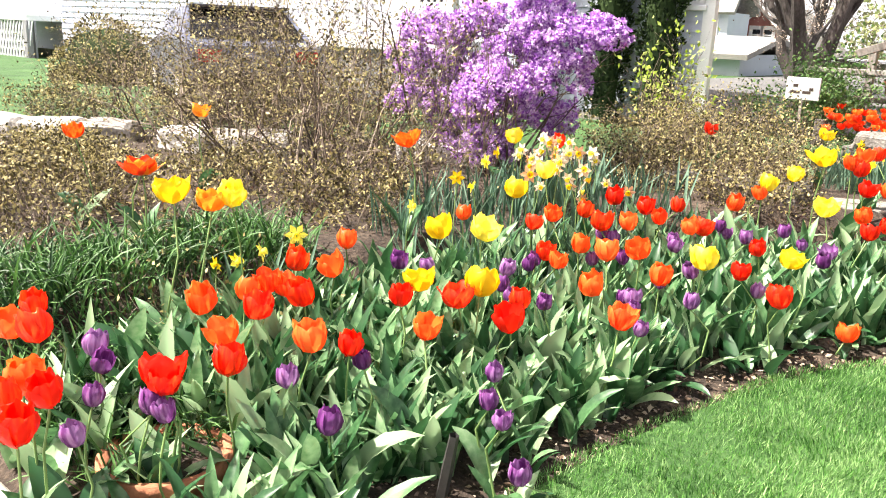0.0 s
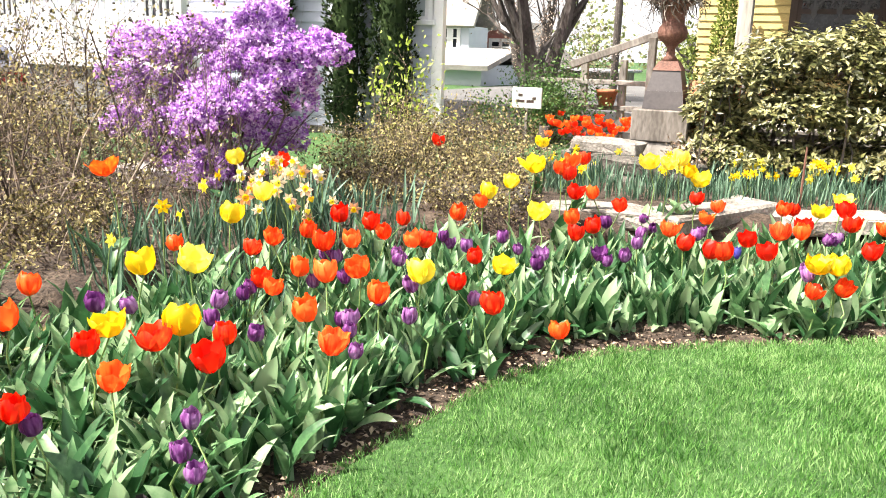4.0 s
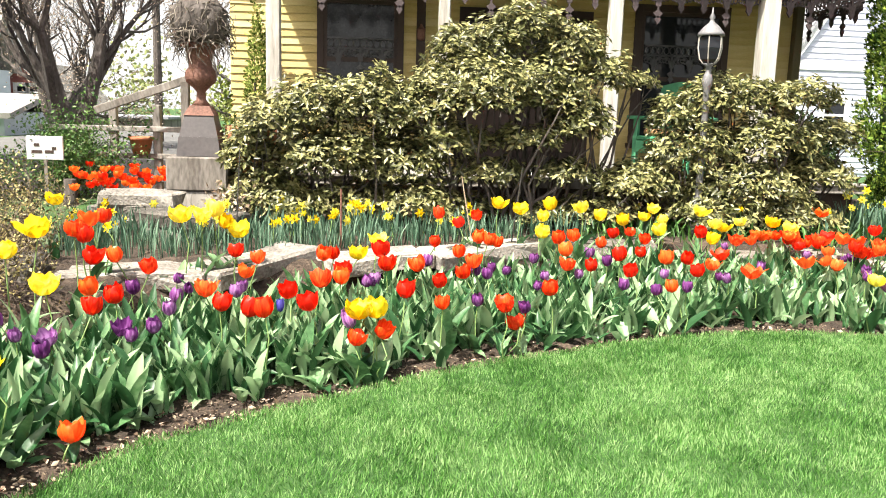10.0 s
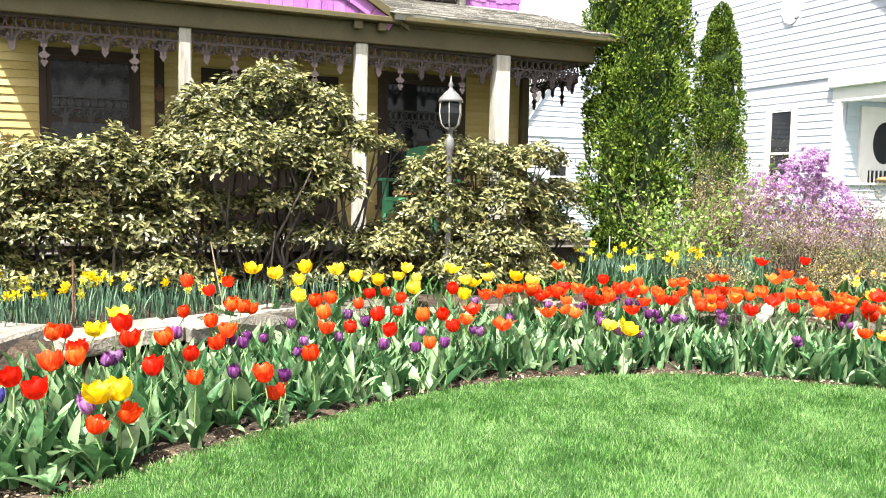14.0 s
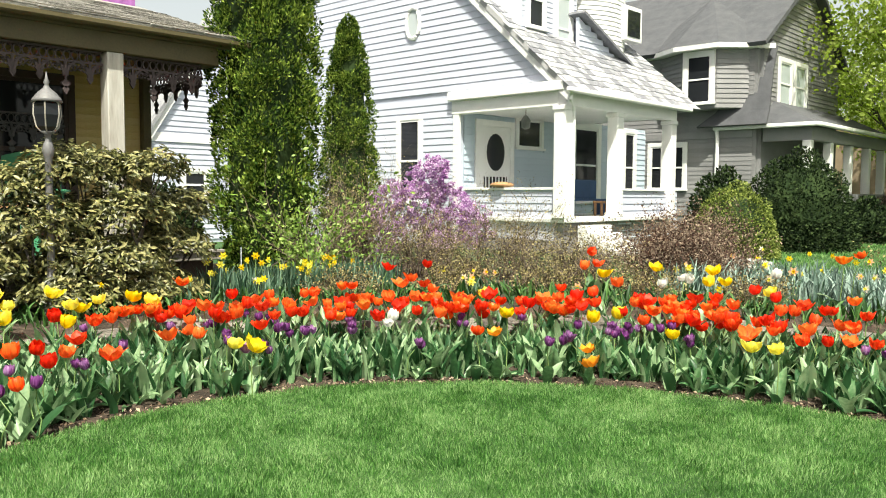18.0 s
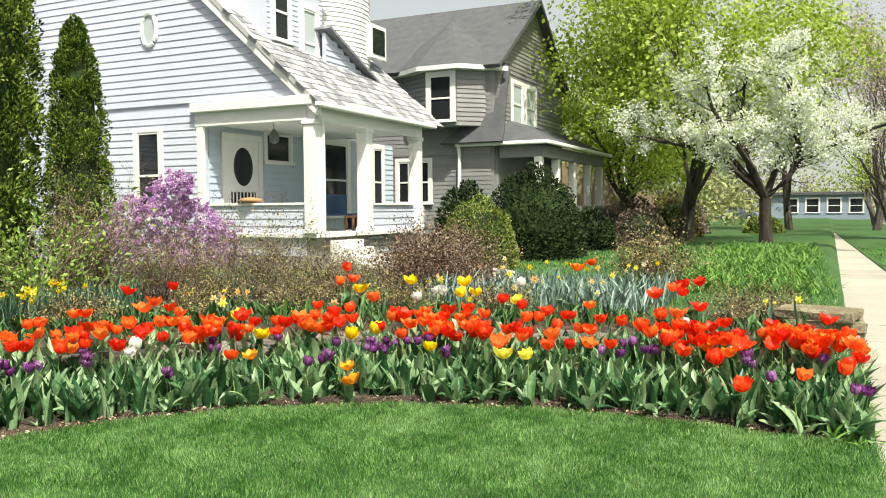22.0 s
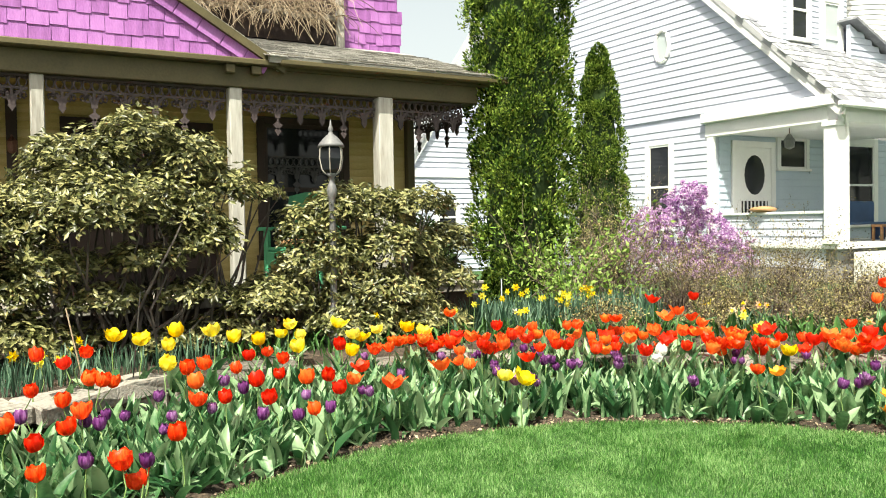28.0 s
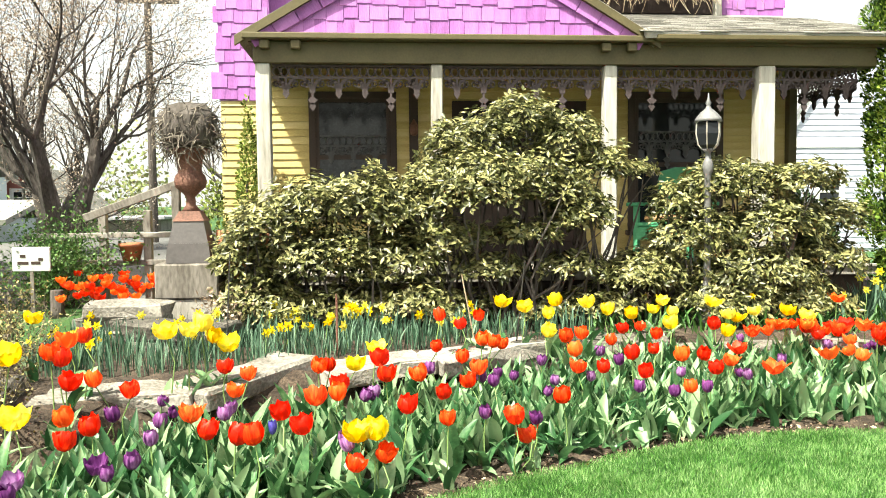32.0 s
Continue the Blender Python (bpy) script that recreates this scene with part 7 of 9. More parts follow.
def leafy(x, y, z, rx, ry, h, label, seed, mat, n, size, name="bush", low=0.3):
    """A dense clipped or rounded bush."""
    rng = np.random.default_rng(seed)
    s = thing(name, label, "bush", at=(x, y, z))
    p, v = dome_points(rng, n, (rx, ry, h), low, 0.09, 0.8)
    keep = p[:, 2] > -0.02
    for k in range(6):
        vs, fs = [], []
        tube(vs, fs, [Vector((rng.normal() * 0.1, rng.normal() * 0.1, 0)), Vector(p[rng.integers(0, n)] * [0.5, 0.5, 0]) + Vector((0, 0, h * 0.4)), Vector(p[rng.integers(0, n)] * [0.8, 0.8, 0.6]) + Vector((0, 0, h * 0.2))], [0.02, 0.015, 0.006], 4)
        part("stem", mesh_of("stem", vs, fs, BARK), None, s)
    # dark solid added inside wide bushes to stop light and deepen the shade
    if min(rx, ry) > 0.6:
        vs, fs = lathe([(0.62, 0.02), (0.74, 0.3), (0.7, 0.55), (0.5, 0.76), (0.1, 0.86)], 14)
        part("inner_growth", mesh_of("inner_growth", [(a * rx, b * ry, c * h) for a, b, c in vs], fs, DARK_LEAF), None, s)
    part("foliage", leaves_mesh("foliage", p[keep], (v + rng.normal(size=v.shape) * 0.7)[keep], rng.uniform(0.7, 1.3, int(keep.sum())) * size, 0.55, mat, rng), None, s)


leafy(18.0, 7.75, 0.2, 0.95, 0.9, 1.62, "round clipped box bush on the neighbour's lawn", 101, BOX_LEAF, 16000, 0.06)
leafy(22.4, 7.9, 0.2, 2.1, 1.3, 2.5, "dark spreading yew by the grey porch", 102, DARK_LEAF, 20000, 0.09)
leafy(20.6, 9.2, 0.2, 1.0, 0.9, 2.0, "dark green yew beside the box bush", 103, DARK_LEAF, 7000, 0.12)
leafy(27, 7.6, 0.2, 1.0, 0.9, 1.3, "dull dark bush by the grey porch", 104, DARK_LEAF, 6000, 0.12)
leafy(30.5, 6.6, 0.2, 1.2, 1.0, 1.4, "dull brown-green bush under the trees", 105, TWIG, 6000, 0.1)
for i, (x, y, r, h) in enumerate(((37, 8.2, 1.6, 1.9), (41, 7.2, 1.7, 2.0), (46, 7.8, 2.0, 2.4), (52, 9, 2.2, 2.6), (34, 8.6, 1.3, 1.5))):
    leafy(x, y, 0.1, r, r * 0.8, h, "brown-olive undergrowth below the maples", 181 + i, OLIVE_LEAF if i % 2 else TWIG, 5000, 0.13)
leafy(48, 3.6, 0.1, 1.2, 1.0, 1.0, "low clipped hedge beside the far pavement", 106, BOX_LEAF, 4000, 0.14)
leafy(-15.6, 6.9, 0.35, 1.35, 0.9, 1.2, "olive-green hedge beside the drive", 107, OLIVE_LEAF, 8000, 0.06)
leafy(10.4, 19, 0.3, 1.0, 0.8, 1.5, "dark bush below the outbuilding window", 108, DARK_LEAF, 3000, 0.12)
leafy(-1.45, 10.9, 0.4, 0.18, 0.22, 2.5, "climbing vine on the yellow house corner", 109, BOX_LEAF, 2200, 0.06, "climber", 0.05)
leafy(-1.85, 10.6, 0.4, 0.2, 0.25, 1.6, "green bush behind the urn", 110, BOX_LEAF, 1500, 0.06)


def tree(x, y, z, h, trunk, label, seed, leaf_mat, leaf, per_tip, depth=4, split=3, spread=0.7, lean=(0, 0), first=0.28, shrink=0.74, boles=1, bend=0.2, lift=0.08, jitter=2.0, share=1.0):
    rng = np.random.default_rng(seed)
    t = thing("tree", label, "tree", at=(x, y, z))
    vs, fs, tips = [], [], []
    for k in range(boles):
        a = 6.283 * k / boles + 0.4
        way = (lean[0] + (0.45 * math.cos(a) if boles > 1 else 0), lean[1] + (0.45 * math.sin(a) if boles > 1 else 0), 1)
        branches(rng, (0, 0, -0.05), way, h * first, trunk, depth, split, spread, vs, fs, tips, bend, lift, 7, shrink)
    part("trunk", mesh_of("trunk", vs, fs, BARK), None, t)
    ends = [q for q in tips if q[2] <= 1 and rng.random() < share]
    if leaf_mat and ends:
        P = np.array([q[0] for q in ends for _ in range(per_tip)])
        D = rng.normal(size=P.shape)
        P = P + rng.normal(size=P.shape) * leaf * jitter
        part("crown", leaves_mesh("crown", P, D, rng.uniform(0.6, 1.4, len(P)) * leaf, 0.7, leaf_mat, rng, 0), None, t)


# bare or budding trees behind the garden
tree(-7.6, 22, 0.3, 13, 0.27, "large bare spreading tree with pale opening buds", 121, BUD_LEAF, 0.06, 3, 5, 4, 0.75, first=0.25, boles=3, shrink=0.74, jitter=4)
tree(-10.5, 30, 0.3, 9, 0.25, "bare budding tree behind the houses", 122, BUD_LEAF, 0.06, 2, 4, 3, 0.7, boles=2, jitter=3)
tree(-4.2, 34, 0.3, 9, 0.22, "bare budding tree behind the urn", 123, BUD_LEAF, 0.06, 2, 4, 3, 0.7, boles=2, jitter=3)
tree(9.3, 30, 0.3, 8, 0.2, "budding tree seen between the houses", 124, BUD_LEAF, 0.07, 2, 4, 3, 0.7, boles=2, jitter=3)
# the neighbour's trees
tree(36, 5.9, 0.2, 17, 0.34, "tall maple in bright lime-green spring leaf", 125, SPRING_LEAF, 0.17, 30, 4, 5, 1.0, first=0.28, shrink=0.8, jitter=2.6, bend=0.1, share=0.6)
tree(41, 9.5, 0.2, 13, 0.28, "tall maple in fresh spring leaf beyond the grey house", 126, SPRING_LEAF, 0.17, 24, 4, 4, 0.8, boles=2, first=0.28, jitter=2.6, share=0.55)


def blossom_tree(x, y, z):
    """A low-forked ornamental tree: crooked limbs spreading wide, blossom in clusters along them."""
    rng = np.random.default_rng(127)
    t = thing("tree", "spreading low-forked tree in full white blossom", "tree", at=(x, y, z))
    vs, fs, tips = [], [], []
    fork = Vector((0, 0.05, 1.7))
    tube(vs, fs, [Vector((0, 0, -0.05)), Vector((0.02, 0.03, 0.8)), fork], [0.27, 0.2, 0.2], 9)
    limbs = [[(0, 0.75, 2.4), (0.1, 1.5, 3.1), (0.3, 2.6, 3.6), (0.2, 4.2, 4.0), (0, 5.6, 4.3)],
             [(0.2, 0.6, 2.8), (0.3, 0.9, 4.2), (0.2, 0.8, 5.6), (0.1, 0.6, 6.6)],
             [(0, -0.6, 2.3), (0, -1.05, 3.0), (-0.1, -0.9, 4.2), (-0.2, -0.7, 5.4), (-0.1, -0.3, 6.6)],
             [(0, -0.6, 2.3), (0, -1.1, 3.0), (0.1, -2.2, 3.5), (0.1, -3.3, 4.0), (0, -4.8, 4.4)],
             [(0.7, -0.2, 2.6), (1.6, -0.5, 3.6), (2.2, -1.4, 4.6), (2.6, -1.8, 5.6)],
             [(-0.6, 0.4, 2.7), (-1.5, 1.0, 3.7), (-2.0, 1.6, 4.7), (-2.2, 1.8, 5.6)],
             [(0.4, 1.0, 2.9), (0.8, 2.0, 4.2), (0.9, 2.9, 5.2), (0.8, 3.4, 6.0)]]
    for limb in limbs:
        pts = [fork] + [Vector(p) for p in limb]
        n = len(pts)
        tube(vs, fs, pts, [0.13 * (1 - 0.75 * i / (n - 1)) for i in range(n)], 6)
        for a, b in zip(pts[1:], pts[2:]):
            for k in range(5):
                p = a.lerp(b, rng.random())
                way = (b - a).normalized() * 0.6 + Vector(rng.normal(size=3)) * 0.7 + Vector((0, 0, 0.35))
                branches(rng, p, way, rng.uniform(0.5, 0.95), 0.03, 2, 3, 0.8, vs, fs, tips, 0.4, 0.06, 4, 0.7)
    part("trunk", mesh_of("trunk", vs, fs, DARK_BARK), None, t)
    ends = [q[0] for q in tips if q[2] <= 1 and q[0].z > 2.6 and rng.random() < 0.34]
    P = np.repeat(np.array(ends), 24, 0)
    P = P + rng.normal(size=P.shape) * 0.12
    part("blossom", leaves_mesh("blossom", P, rng.normal(size=P.shape), rng.uniform(0.06, 0.12, len(P)), 0.85, BLOSSOM, rng, 0), None, t, "clusters of white blossom")
    Q = np.repeat(np.array([q[0] for q in tips if q[2] <= 1 and q[0].z > 2.6 and rng.random() < 0.4]), 5, 0)
    Q = Q + rng.normal(size=Q.shape) * 0.15
    part("leaves", leaves_mesh("leaves", Q, rng.normal(size=Q.shape), rng.uniform(0.05, 0.1, len(Q)), 0.6, SPRING_LEAF, rng, 0), None, t, "young lime-green leaves")


blossom_tree(31, 2.35, 0.2)
tree(45, -2.5, 0.05, 17, 0.24, "tall bare street tree with forked grey trunks", 228, BUD_LEAF, 0.08, 3, 5, 4, 0.5, boles=2, jitter=3)
tree(60, -2.4, 0.05, 8, 0.3, "street tree with small lime leaves", 129, SPRING_LEAF, 0.16, 3, 4, 3, 0.85, first=0.25, jitter=2.4)
tree(55, 2.6, 0.1, 17, 0.26, "tall street tree with sparse lime leaves", 130, SPRING_LEAF, 0.18, 24, 4, 4, 0.8, jitter=3.0, share=0.6)
tree(78, 14, 0.1, 12, 0.3, "tall budding tree far down the street", 131, SPRING_LEAF, 0.25, 3, 4, 3, 0.8, jitter=2.6)
tree(75, -3, 0.05, 18, 0.25, "bare street tree far down the street", 132, BUD_LEAF, 0.1, 2, 4, 3, 0.6, boles=2, jitter=3)
tree(55, 16, 0.1, 14, 0.3, "tall tree in spring leaf behind the grey house", 133, SPRING_LEAF, 0.25, 4, 4, 3, 0.8, jitter=2.6)


def far_block(label, x0, x1, y0, y1, h, mat, floors):
    """A far street building whose west face shows rows of windows."""
    b = thing("building", label, "building", at=(0, 0, 0))
    part("wall", box(bmesh.new(), (x0, y0, 0), (x1, y1, h)), mat, b)
    part("roof", box(bmesh.new(), (x0 - 0.4, y0 - 0.4, h), (x1 + 0.4, y1 + 0.4, h + 0.4), 0.05), ROOF_DARK, b)
    y = y0 + 0.8
    while y < y1 - 1.5:
        for f in range(floors):
            window(b, "y", y, y + 1.4, 0.9 + 3 * f, 2.6 + 3 * f, x0, -1, WHITE_PAINT, PANE, 0.14, 0.06)
        y += 2.4
    return b


far_block("brown brick building at the end of the street", 105, 115, -22, -7.5, 6.5, BROWN_BRICK, 2)
far_block("low blue-grey building at the end of the street", 110, 120, -4, 7, 3.0, BLUE_GREY, 1)
simple_house("tan shingled house beyond the maples", 46, 56, 11, 20, 0.1, 5.5, 9, TAN_SHINGLE, ROOF_DARK, False, [(47, 48, 3, 4.6), (49, 50, 3, 4.6)])


def far_woods():
    """Distant trees and hedges closing the view down the street."""
    rng = np.random.default_rng(141)
    P, S = [], []
    for k in range(46):
        x, y = rng.uniform(60, 150), rng.uniform(8, 60)
        if k % 3 == 0:
            x, y = rng.uniform(-40, 30), rng.uniform(55, 90)
        r, h = rng.uniform(2.5, 5), rng.uniform(4, 11)
        p, v = dome_points(rng, 420, (r, r, h), 0.2, 0.3, 0.5)
        P.append(p + [x, y, 0]), S.append(np.full(420, 0.45))
    for k in range(22):
        r, h = rng.uniform(3, 5.5), rng.uniform(6, 12)
        p, v = dome_points(rng, 420, (r, r, h), 0.2, 0.3, 0.5)
        P.append(p + [rng.uniform(122, 150), rng.uniform(-12, 34), 0]), S.append(np.full(420, 0.5))
    for k in range(14):
        p, v = dome_points(rng, 900, (rng.uniform(4, 6), rng.uniform(4, 6), rng.uniform(14, 22)), 0.2, 0.3, 0.4)
        P.append(p + [rng.uniform(85, 120), rng.uniform(12, 34), 0]), S.append(np.full(900, 0.45))
    P = np.concatenate(P)
    tagged(new("far_woods", leaves_mesh("far_woods", P, rng.normal(size=P.shape), np.concatenate(S), 0.7, FAR_LEAF, rng)), "distant budding trees and hedges", "woods", kind="stuff")


FAR_LEAF = material("hazy spring foliage", [(0.16, 0.15, 0.08), (0.27, 0.3, 0.12), (0.4, 0.45, 0.2)], 0.8, 0.1, 1, 0, island=0.5, clear=0.3)
far_woods()
BLOOMS = {}
BLOOMS.setdefault("red", []).extend([
    (-2.52, 0.36, 0.5), (-2.66, 0.7, 0.52), (-2.47, 0.57, 0.5), (-2.96, 0.8, 0.54), (-2.77, 0.9, 0.54), (-2.96, 0.99, 0.54), (-3.13, 1.37, 0.56), (-2.94, 1.1, 0.56),
    (-2.91, 1.16, 0.54), (-2.76, 1.13, 0.54), (-2.93, 1.44, 0.56), (-3.19, 1.74, 0.58), (-2.44, 0.9, 0.5), (-2.33, 0.98, 0.5), (-2.55, 1.46, 0.52), (-2.3, 1.34, 0.48),
    (-2.4, 1.66, 0.5), (-3.18, 2.61, 0.6), (-2.21, 1.84, 0.5), (-2.12, 1.64, 0.48), (-1.85, 2.04, 0.46), (-2.13, 2.29, 0.48), (-2.83, 3.32, 0.58), (-2.88, 3.06, 0.58),
    (-2.89, 2.87, 0.56), (-2.51, 2.77, 0.52), (-2.55, 2.51, 0.52), (-2.42, 2.43, 0.52), (-2.32, 2.74, 0.52), (-2.23, 2.93, 0.52), (-2.85, 3.72, 0.6), (-2.61, 3.16, 0.56),
    (-2.55, 3.38, 0.54),
])
BLOOMS.setdefault("red", []).extend([
    (-2.66, 3.78, 0.56), (-2.5, 3.69, 0.54), (-2.56, 4.02, 0.56), (-2.24, 3.68, 0.52), (-2.34, 4.38, 0.56), (-1.85, 3.56, 0.5), (-1.76, 3.08, 0.48), (-1.53, 3.03, 0.4),
    (-2.28, 4.72, 0.6), (-1.33, 3.5, 0.16), (-2, 2.68, 0.48), (-2.25, 3.59, 0.54), (-3.59, 4.15, 0.84), (-3.12, 0.14, 0.56), (-3.22, 0.28, 0.58), (-3.01, 0.2, 0.56),
    (-2.72, 0.04, 0.52), (-2.61, 0.06, 0.52), (-2.64, -0.06, 0.52), (-2.5, 0.36, 0.5), (-2.48, -0.09, 0.5), (-1.74, 5.1, 0.66), (-1.6, 5.17, 0.66), (-1.41, 5.21, 0.58),
    (-1.63, 4.77, 0.54), (-1.43, 4.56, 0.54), (-1.5, 4.37, 0.52), (-0.99, 4.82, 0.52), (-0.86, 4.55, 0.5), (-0.95, 5.73, 0.6), (-0.83, 5.3, 0.54), (-0.78, 5.59, 0.58),
    (-0.7, 4.5, 0.48),
])
BLOOMS.setdefault("red", []).extend([
    (-0.6, 4.49, 0.48), (-0.49, 4.9, 0.5), (-0.36, 4.65, 0.48), (-0.35, 5.85, 0.56), (-0.27, 5.9, 0.56), (-0.18, 5.44, 0.52), (-0.32, 5.1, 0.52), (-0.2, 5.21, 0.52),
    (-0.1, 4.48, 0.32), (0.05, 4.58, 0.34), (0.08, 6.02, 0.56), (0.11, 5.68, 0.52), (0.35, 5.68, 0.52), (0.52, 6.4, 0.58), (0.21, 5, 0.48), (0.47, 5.33, 0.48),
    (0.68, 6.14, 0.54), (0.66, 5.53, 0.5), (0.76, 5.82, 0.52), (0.89, 6.62, 0.58), (0.96, 6.52, 0.58), (1.04, 6.55, 0.56), (0.87, 5.07, 0.38), (0.44, 4.86, 0.44),
    (-1.85, 5.47, 0.84), (-1.83, 5.66, 0.84), (-1.84, 5.3, 0.76), (-1.89, 5.29, 0.8), (0.58, 6.78, 0.76), (0.94, 7.04, 0.72), (0.78, 6.96, 0.66), (-3.22, 5.95, 0.86),
    (1.21, 5.27, 0.44),
])
BLOOMS.setdefault("red", []).extend([
    (0.88, 5.1, 0.36), (0.96, 5.12, 0.24), (1.56, 6.25, 0.54), (1.61, 6.77, 0.56), (1.75, 6.77, 0.58), (1.46, 5.86, 0.5), (1.65, 5.84, 0.5), (1.98, 6.69, 0.54),
    (2.18, 7, 0.58), (2.36, 7.13, 0.58), (1.98, 6.17, 0.52), (2.22, 6.37, 0.52), (2.39, 6.79, 0.56), (1.93, 5.75, 0.48), (2.35, 6.15, 0.5), (2.53, 6.2, 0.5),
    (2.19, 5.58, 0.4), (2.5, 5.86, 0.46), (3.01, 7.08, 0.58), (2.67, 6.05, 0.48), (2.9, 6.38, 0.5), (2.89, 5.8, 0.46), (3.22, 6.8, 0.56), (3.39, 6.83, 0.56),
    (3.75, 6.68, 0.54), (3.52, 6.15, 0.48), (4.01, 6.82, 0.56), (4.18, 6.98, 0.58), (3.9, 6.5, 0.52), (3.72, 6.07, 0.48), (4.23, 6.81, 0.58), (4.33, 6.77, 0.56),
    (4.15, 6.46, 0.52),
])
BLOOMS.setdefault("red", []).extend([
    (4.16, 6.38, 0.52), (4.66, 6.78, 0.56), (4.8, 6.84, 0.58), (4.93, 6.78, 0.62), (4.67, 6.52, 0.56), (4.59, 6.24, 0.52), (4.95, 6.54, 0.56), (4.73, 6.17, 0.54),
    (4.81, 6.1, 0.54), (5.28, 6.56, 0.64), (5.24, 6.29, 0.56), (5.34, 6.2, 0.56), (4.9, 5.85, 0.52), (5.35, 6.13, 0.54), (5.58, 6.35, 0.58), (5.69, 6.25, 0.58),
    (5.28, 5.61, 0.5), (5.88, 6.1, 0.58), (5.72, 5.82, 0.54), (6.06, 5.94, 0.58), (5.69, 5.54, 0.52), (6.21, 5.85, 0.66), (6.23, 5.79, 0.58), (5.88, 5.38, 0.52),
    (6, 5.34, 0.54), (6.42, 5.56, 0.56), (5.72, 5.29, 0.52), (4.27, 5.97, 0.5), (6.68, 5.07, 0.56), (6.58, 4.9, 0.56), (6.82, 4.95, 0.56), (6.68, 4.76, 0.54),
    (7.09, 4.88, 0.68),
])
BLOOMS.setdefault("red", []).extend([
    (7.01, 4.86, 0.58), (6.63, 4.52, 0.52), (7.15, 4.74, 0.58), (7.25, 4.59, 0.64), (7.09, 4.47, 0.56), (6.94, 4.54, 0.54), (7.25, 4.15, 0.58), (7.29, 4.07, 0.56),
    (6.76, 3.77, 0.5), (7.37, 4.16, 0.62), (7.48, 3.96, 0.58), (7.58, 3.93, 0.6), (7.35, 3.79, 0.56), (7.62, 3.7, 0.62), (6.89, 3.39, 0.52), (6.21, 6.27, 0.68),
    (6.27, 6.2, 0.74), (6.39, 6.12, 0.68), (6.77, 6.44, 0.84), (6.21, 6.49, 0.84), (8.55, 5.48, 0.94), (7.8, 5.08, 0.84), (8.21, 5.17, 0.84), (7.68, 4.58, 0.7),
    (7.67, 3.52, 0.64), (7.24, 2.86, 0.54), (7.02, 2.73, 0.5), (7.09, 2.7, 0.52), (6.8, 2.86, 0.48), (7.55, 2.59, 0.54), (7.09, 2.47, 0.52), (6.82, 2.43, 0.48),
    (6.95, 2.28, 0.48),
])
BLOOMS.setdefault("red", []).extend([
    (7.42, 2.34, 0.54), (6.94, 2.13, 0.5), (7.4, 2.21, 0.54), (7.86, 2.26, 0.58), (7.9, 2.05, 0.56), (7.76, 1.88, 0.56), (7.43, 1.7, 0.54), (7.97, 1.73, 0.62),
    (7.14, 1.53, 0.52), (7.99, 1.58, 0.64), (7.74, 1.48, 0.56), (6.96, 1.38, 0.48), (7.78, 1.39, 0.56), (7.83, 1.26, 0.56), (6.73, 1.11, 0.48), (6.51, 0.89, 0.34),
    (7.22, 0.98, 0.52), (7.65, 0.81, 0.56), (7.91, 0.78, 0.6), (7.32, 0.74, 0.52), (7.71, 0.68, 0.56), (7.39, 0.55, 0.52), (6.47, 0.5, 0.46), (7.14, 0.44, 0.5),
    (7.31, 0.44, 0.54), (7.32, 0.38, 0.52), (6.66, 0.23, 0.48), (7.48, 0.18, 0.54), (7.24, 1.31, 0.52), (7.48, 1.58, 0.54), (8.32, 1.84, 0.78), (8.44, 1.7, 0.84),
    (8.23, 1.59, 0.82),
])
BLOOMS.setdefault("red", []).extend([
    (8.79, 1.65, 0.84), (9.18, 1.54, 0.84), (8.26, 1.43, 0.68), (8.08, 3.32, 0.7),
])
BLOOMS.setdefault("yellow", []).extend([
    (-3.38, 0.94, 0.88), (-3.34, 1.2, 0.84), (-2.85, 2.36, 0.6), (-2.97, 2.19, 0.6), (-2.54, 1.57, 0.56), (-2.36, 1.75, 0.54), (-3.09, 2.96, 0.7), (-3.02, 3.17, 0.8),
    (-1.62, 3.36, 0.52), (-1.9, 2.97, 0.52), (-2.12, 4.82, 0.74), (-1.95, 4.87, 0.86), (-2.27, 4.74, 0.66), (-1.82, 4.59, 0.58), (-3.74, 3.85, 0.88), (-2.39, 6.32, 0.88),
    (-0.08, 4.54, 0.46), (-0.03, 4.54, 0.48), (0.03, 4.56, 0.46), (0.05, 6.19, 0.62), (-0.09, 5.8, 0.58), (-1.32, 5.74, 0.84), (-1.2, 5.82, 0.84), (-1.13, 5.9, 0.86),
    (-1.07, 5.94, 0.78), (-0.98, 6.03, 0.7), (1.13, 7.09, 0.82), (1.35, 7.18, 0.76), (1.64, 7.2, 0.8), (1.56, 7.19, 0.7), (1.97, 7.35, 0.76), (2.16, 7.42, 0.68),
    (2.4, 7.41, 0.64),
])
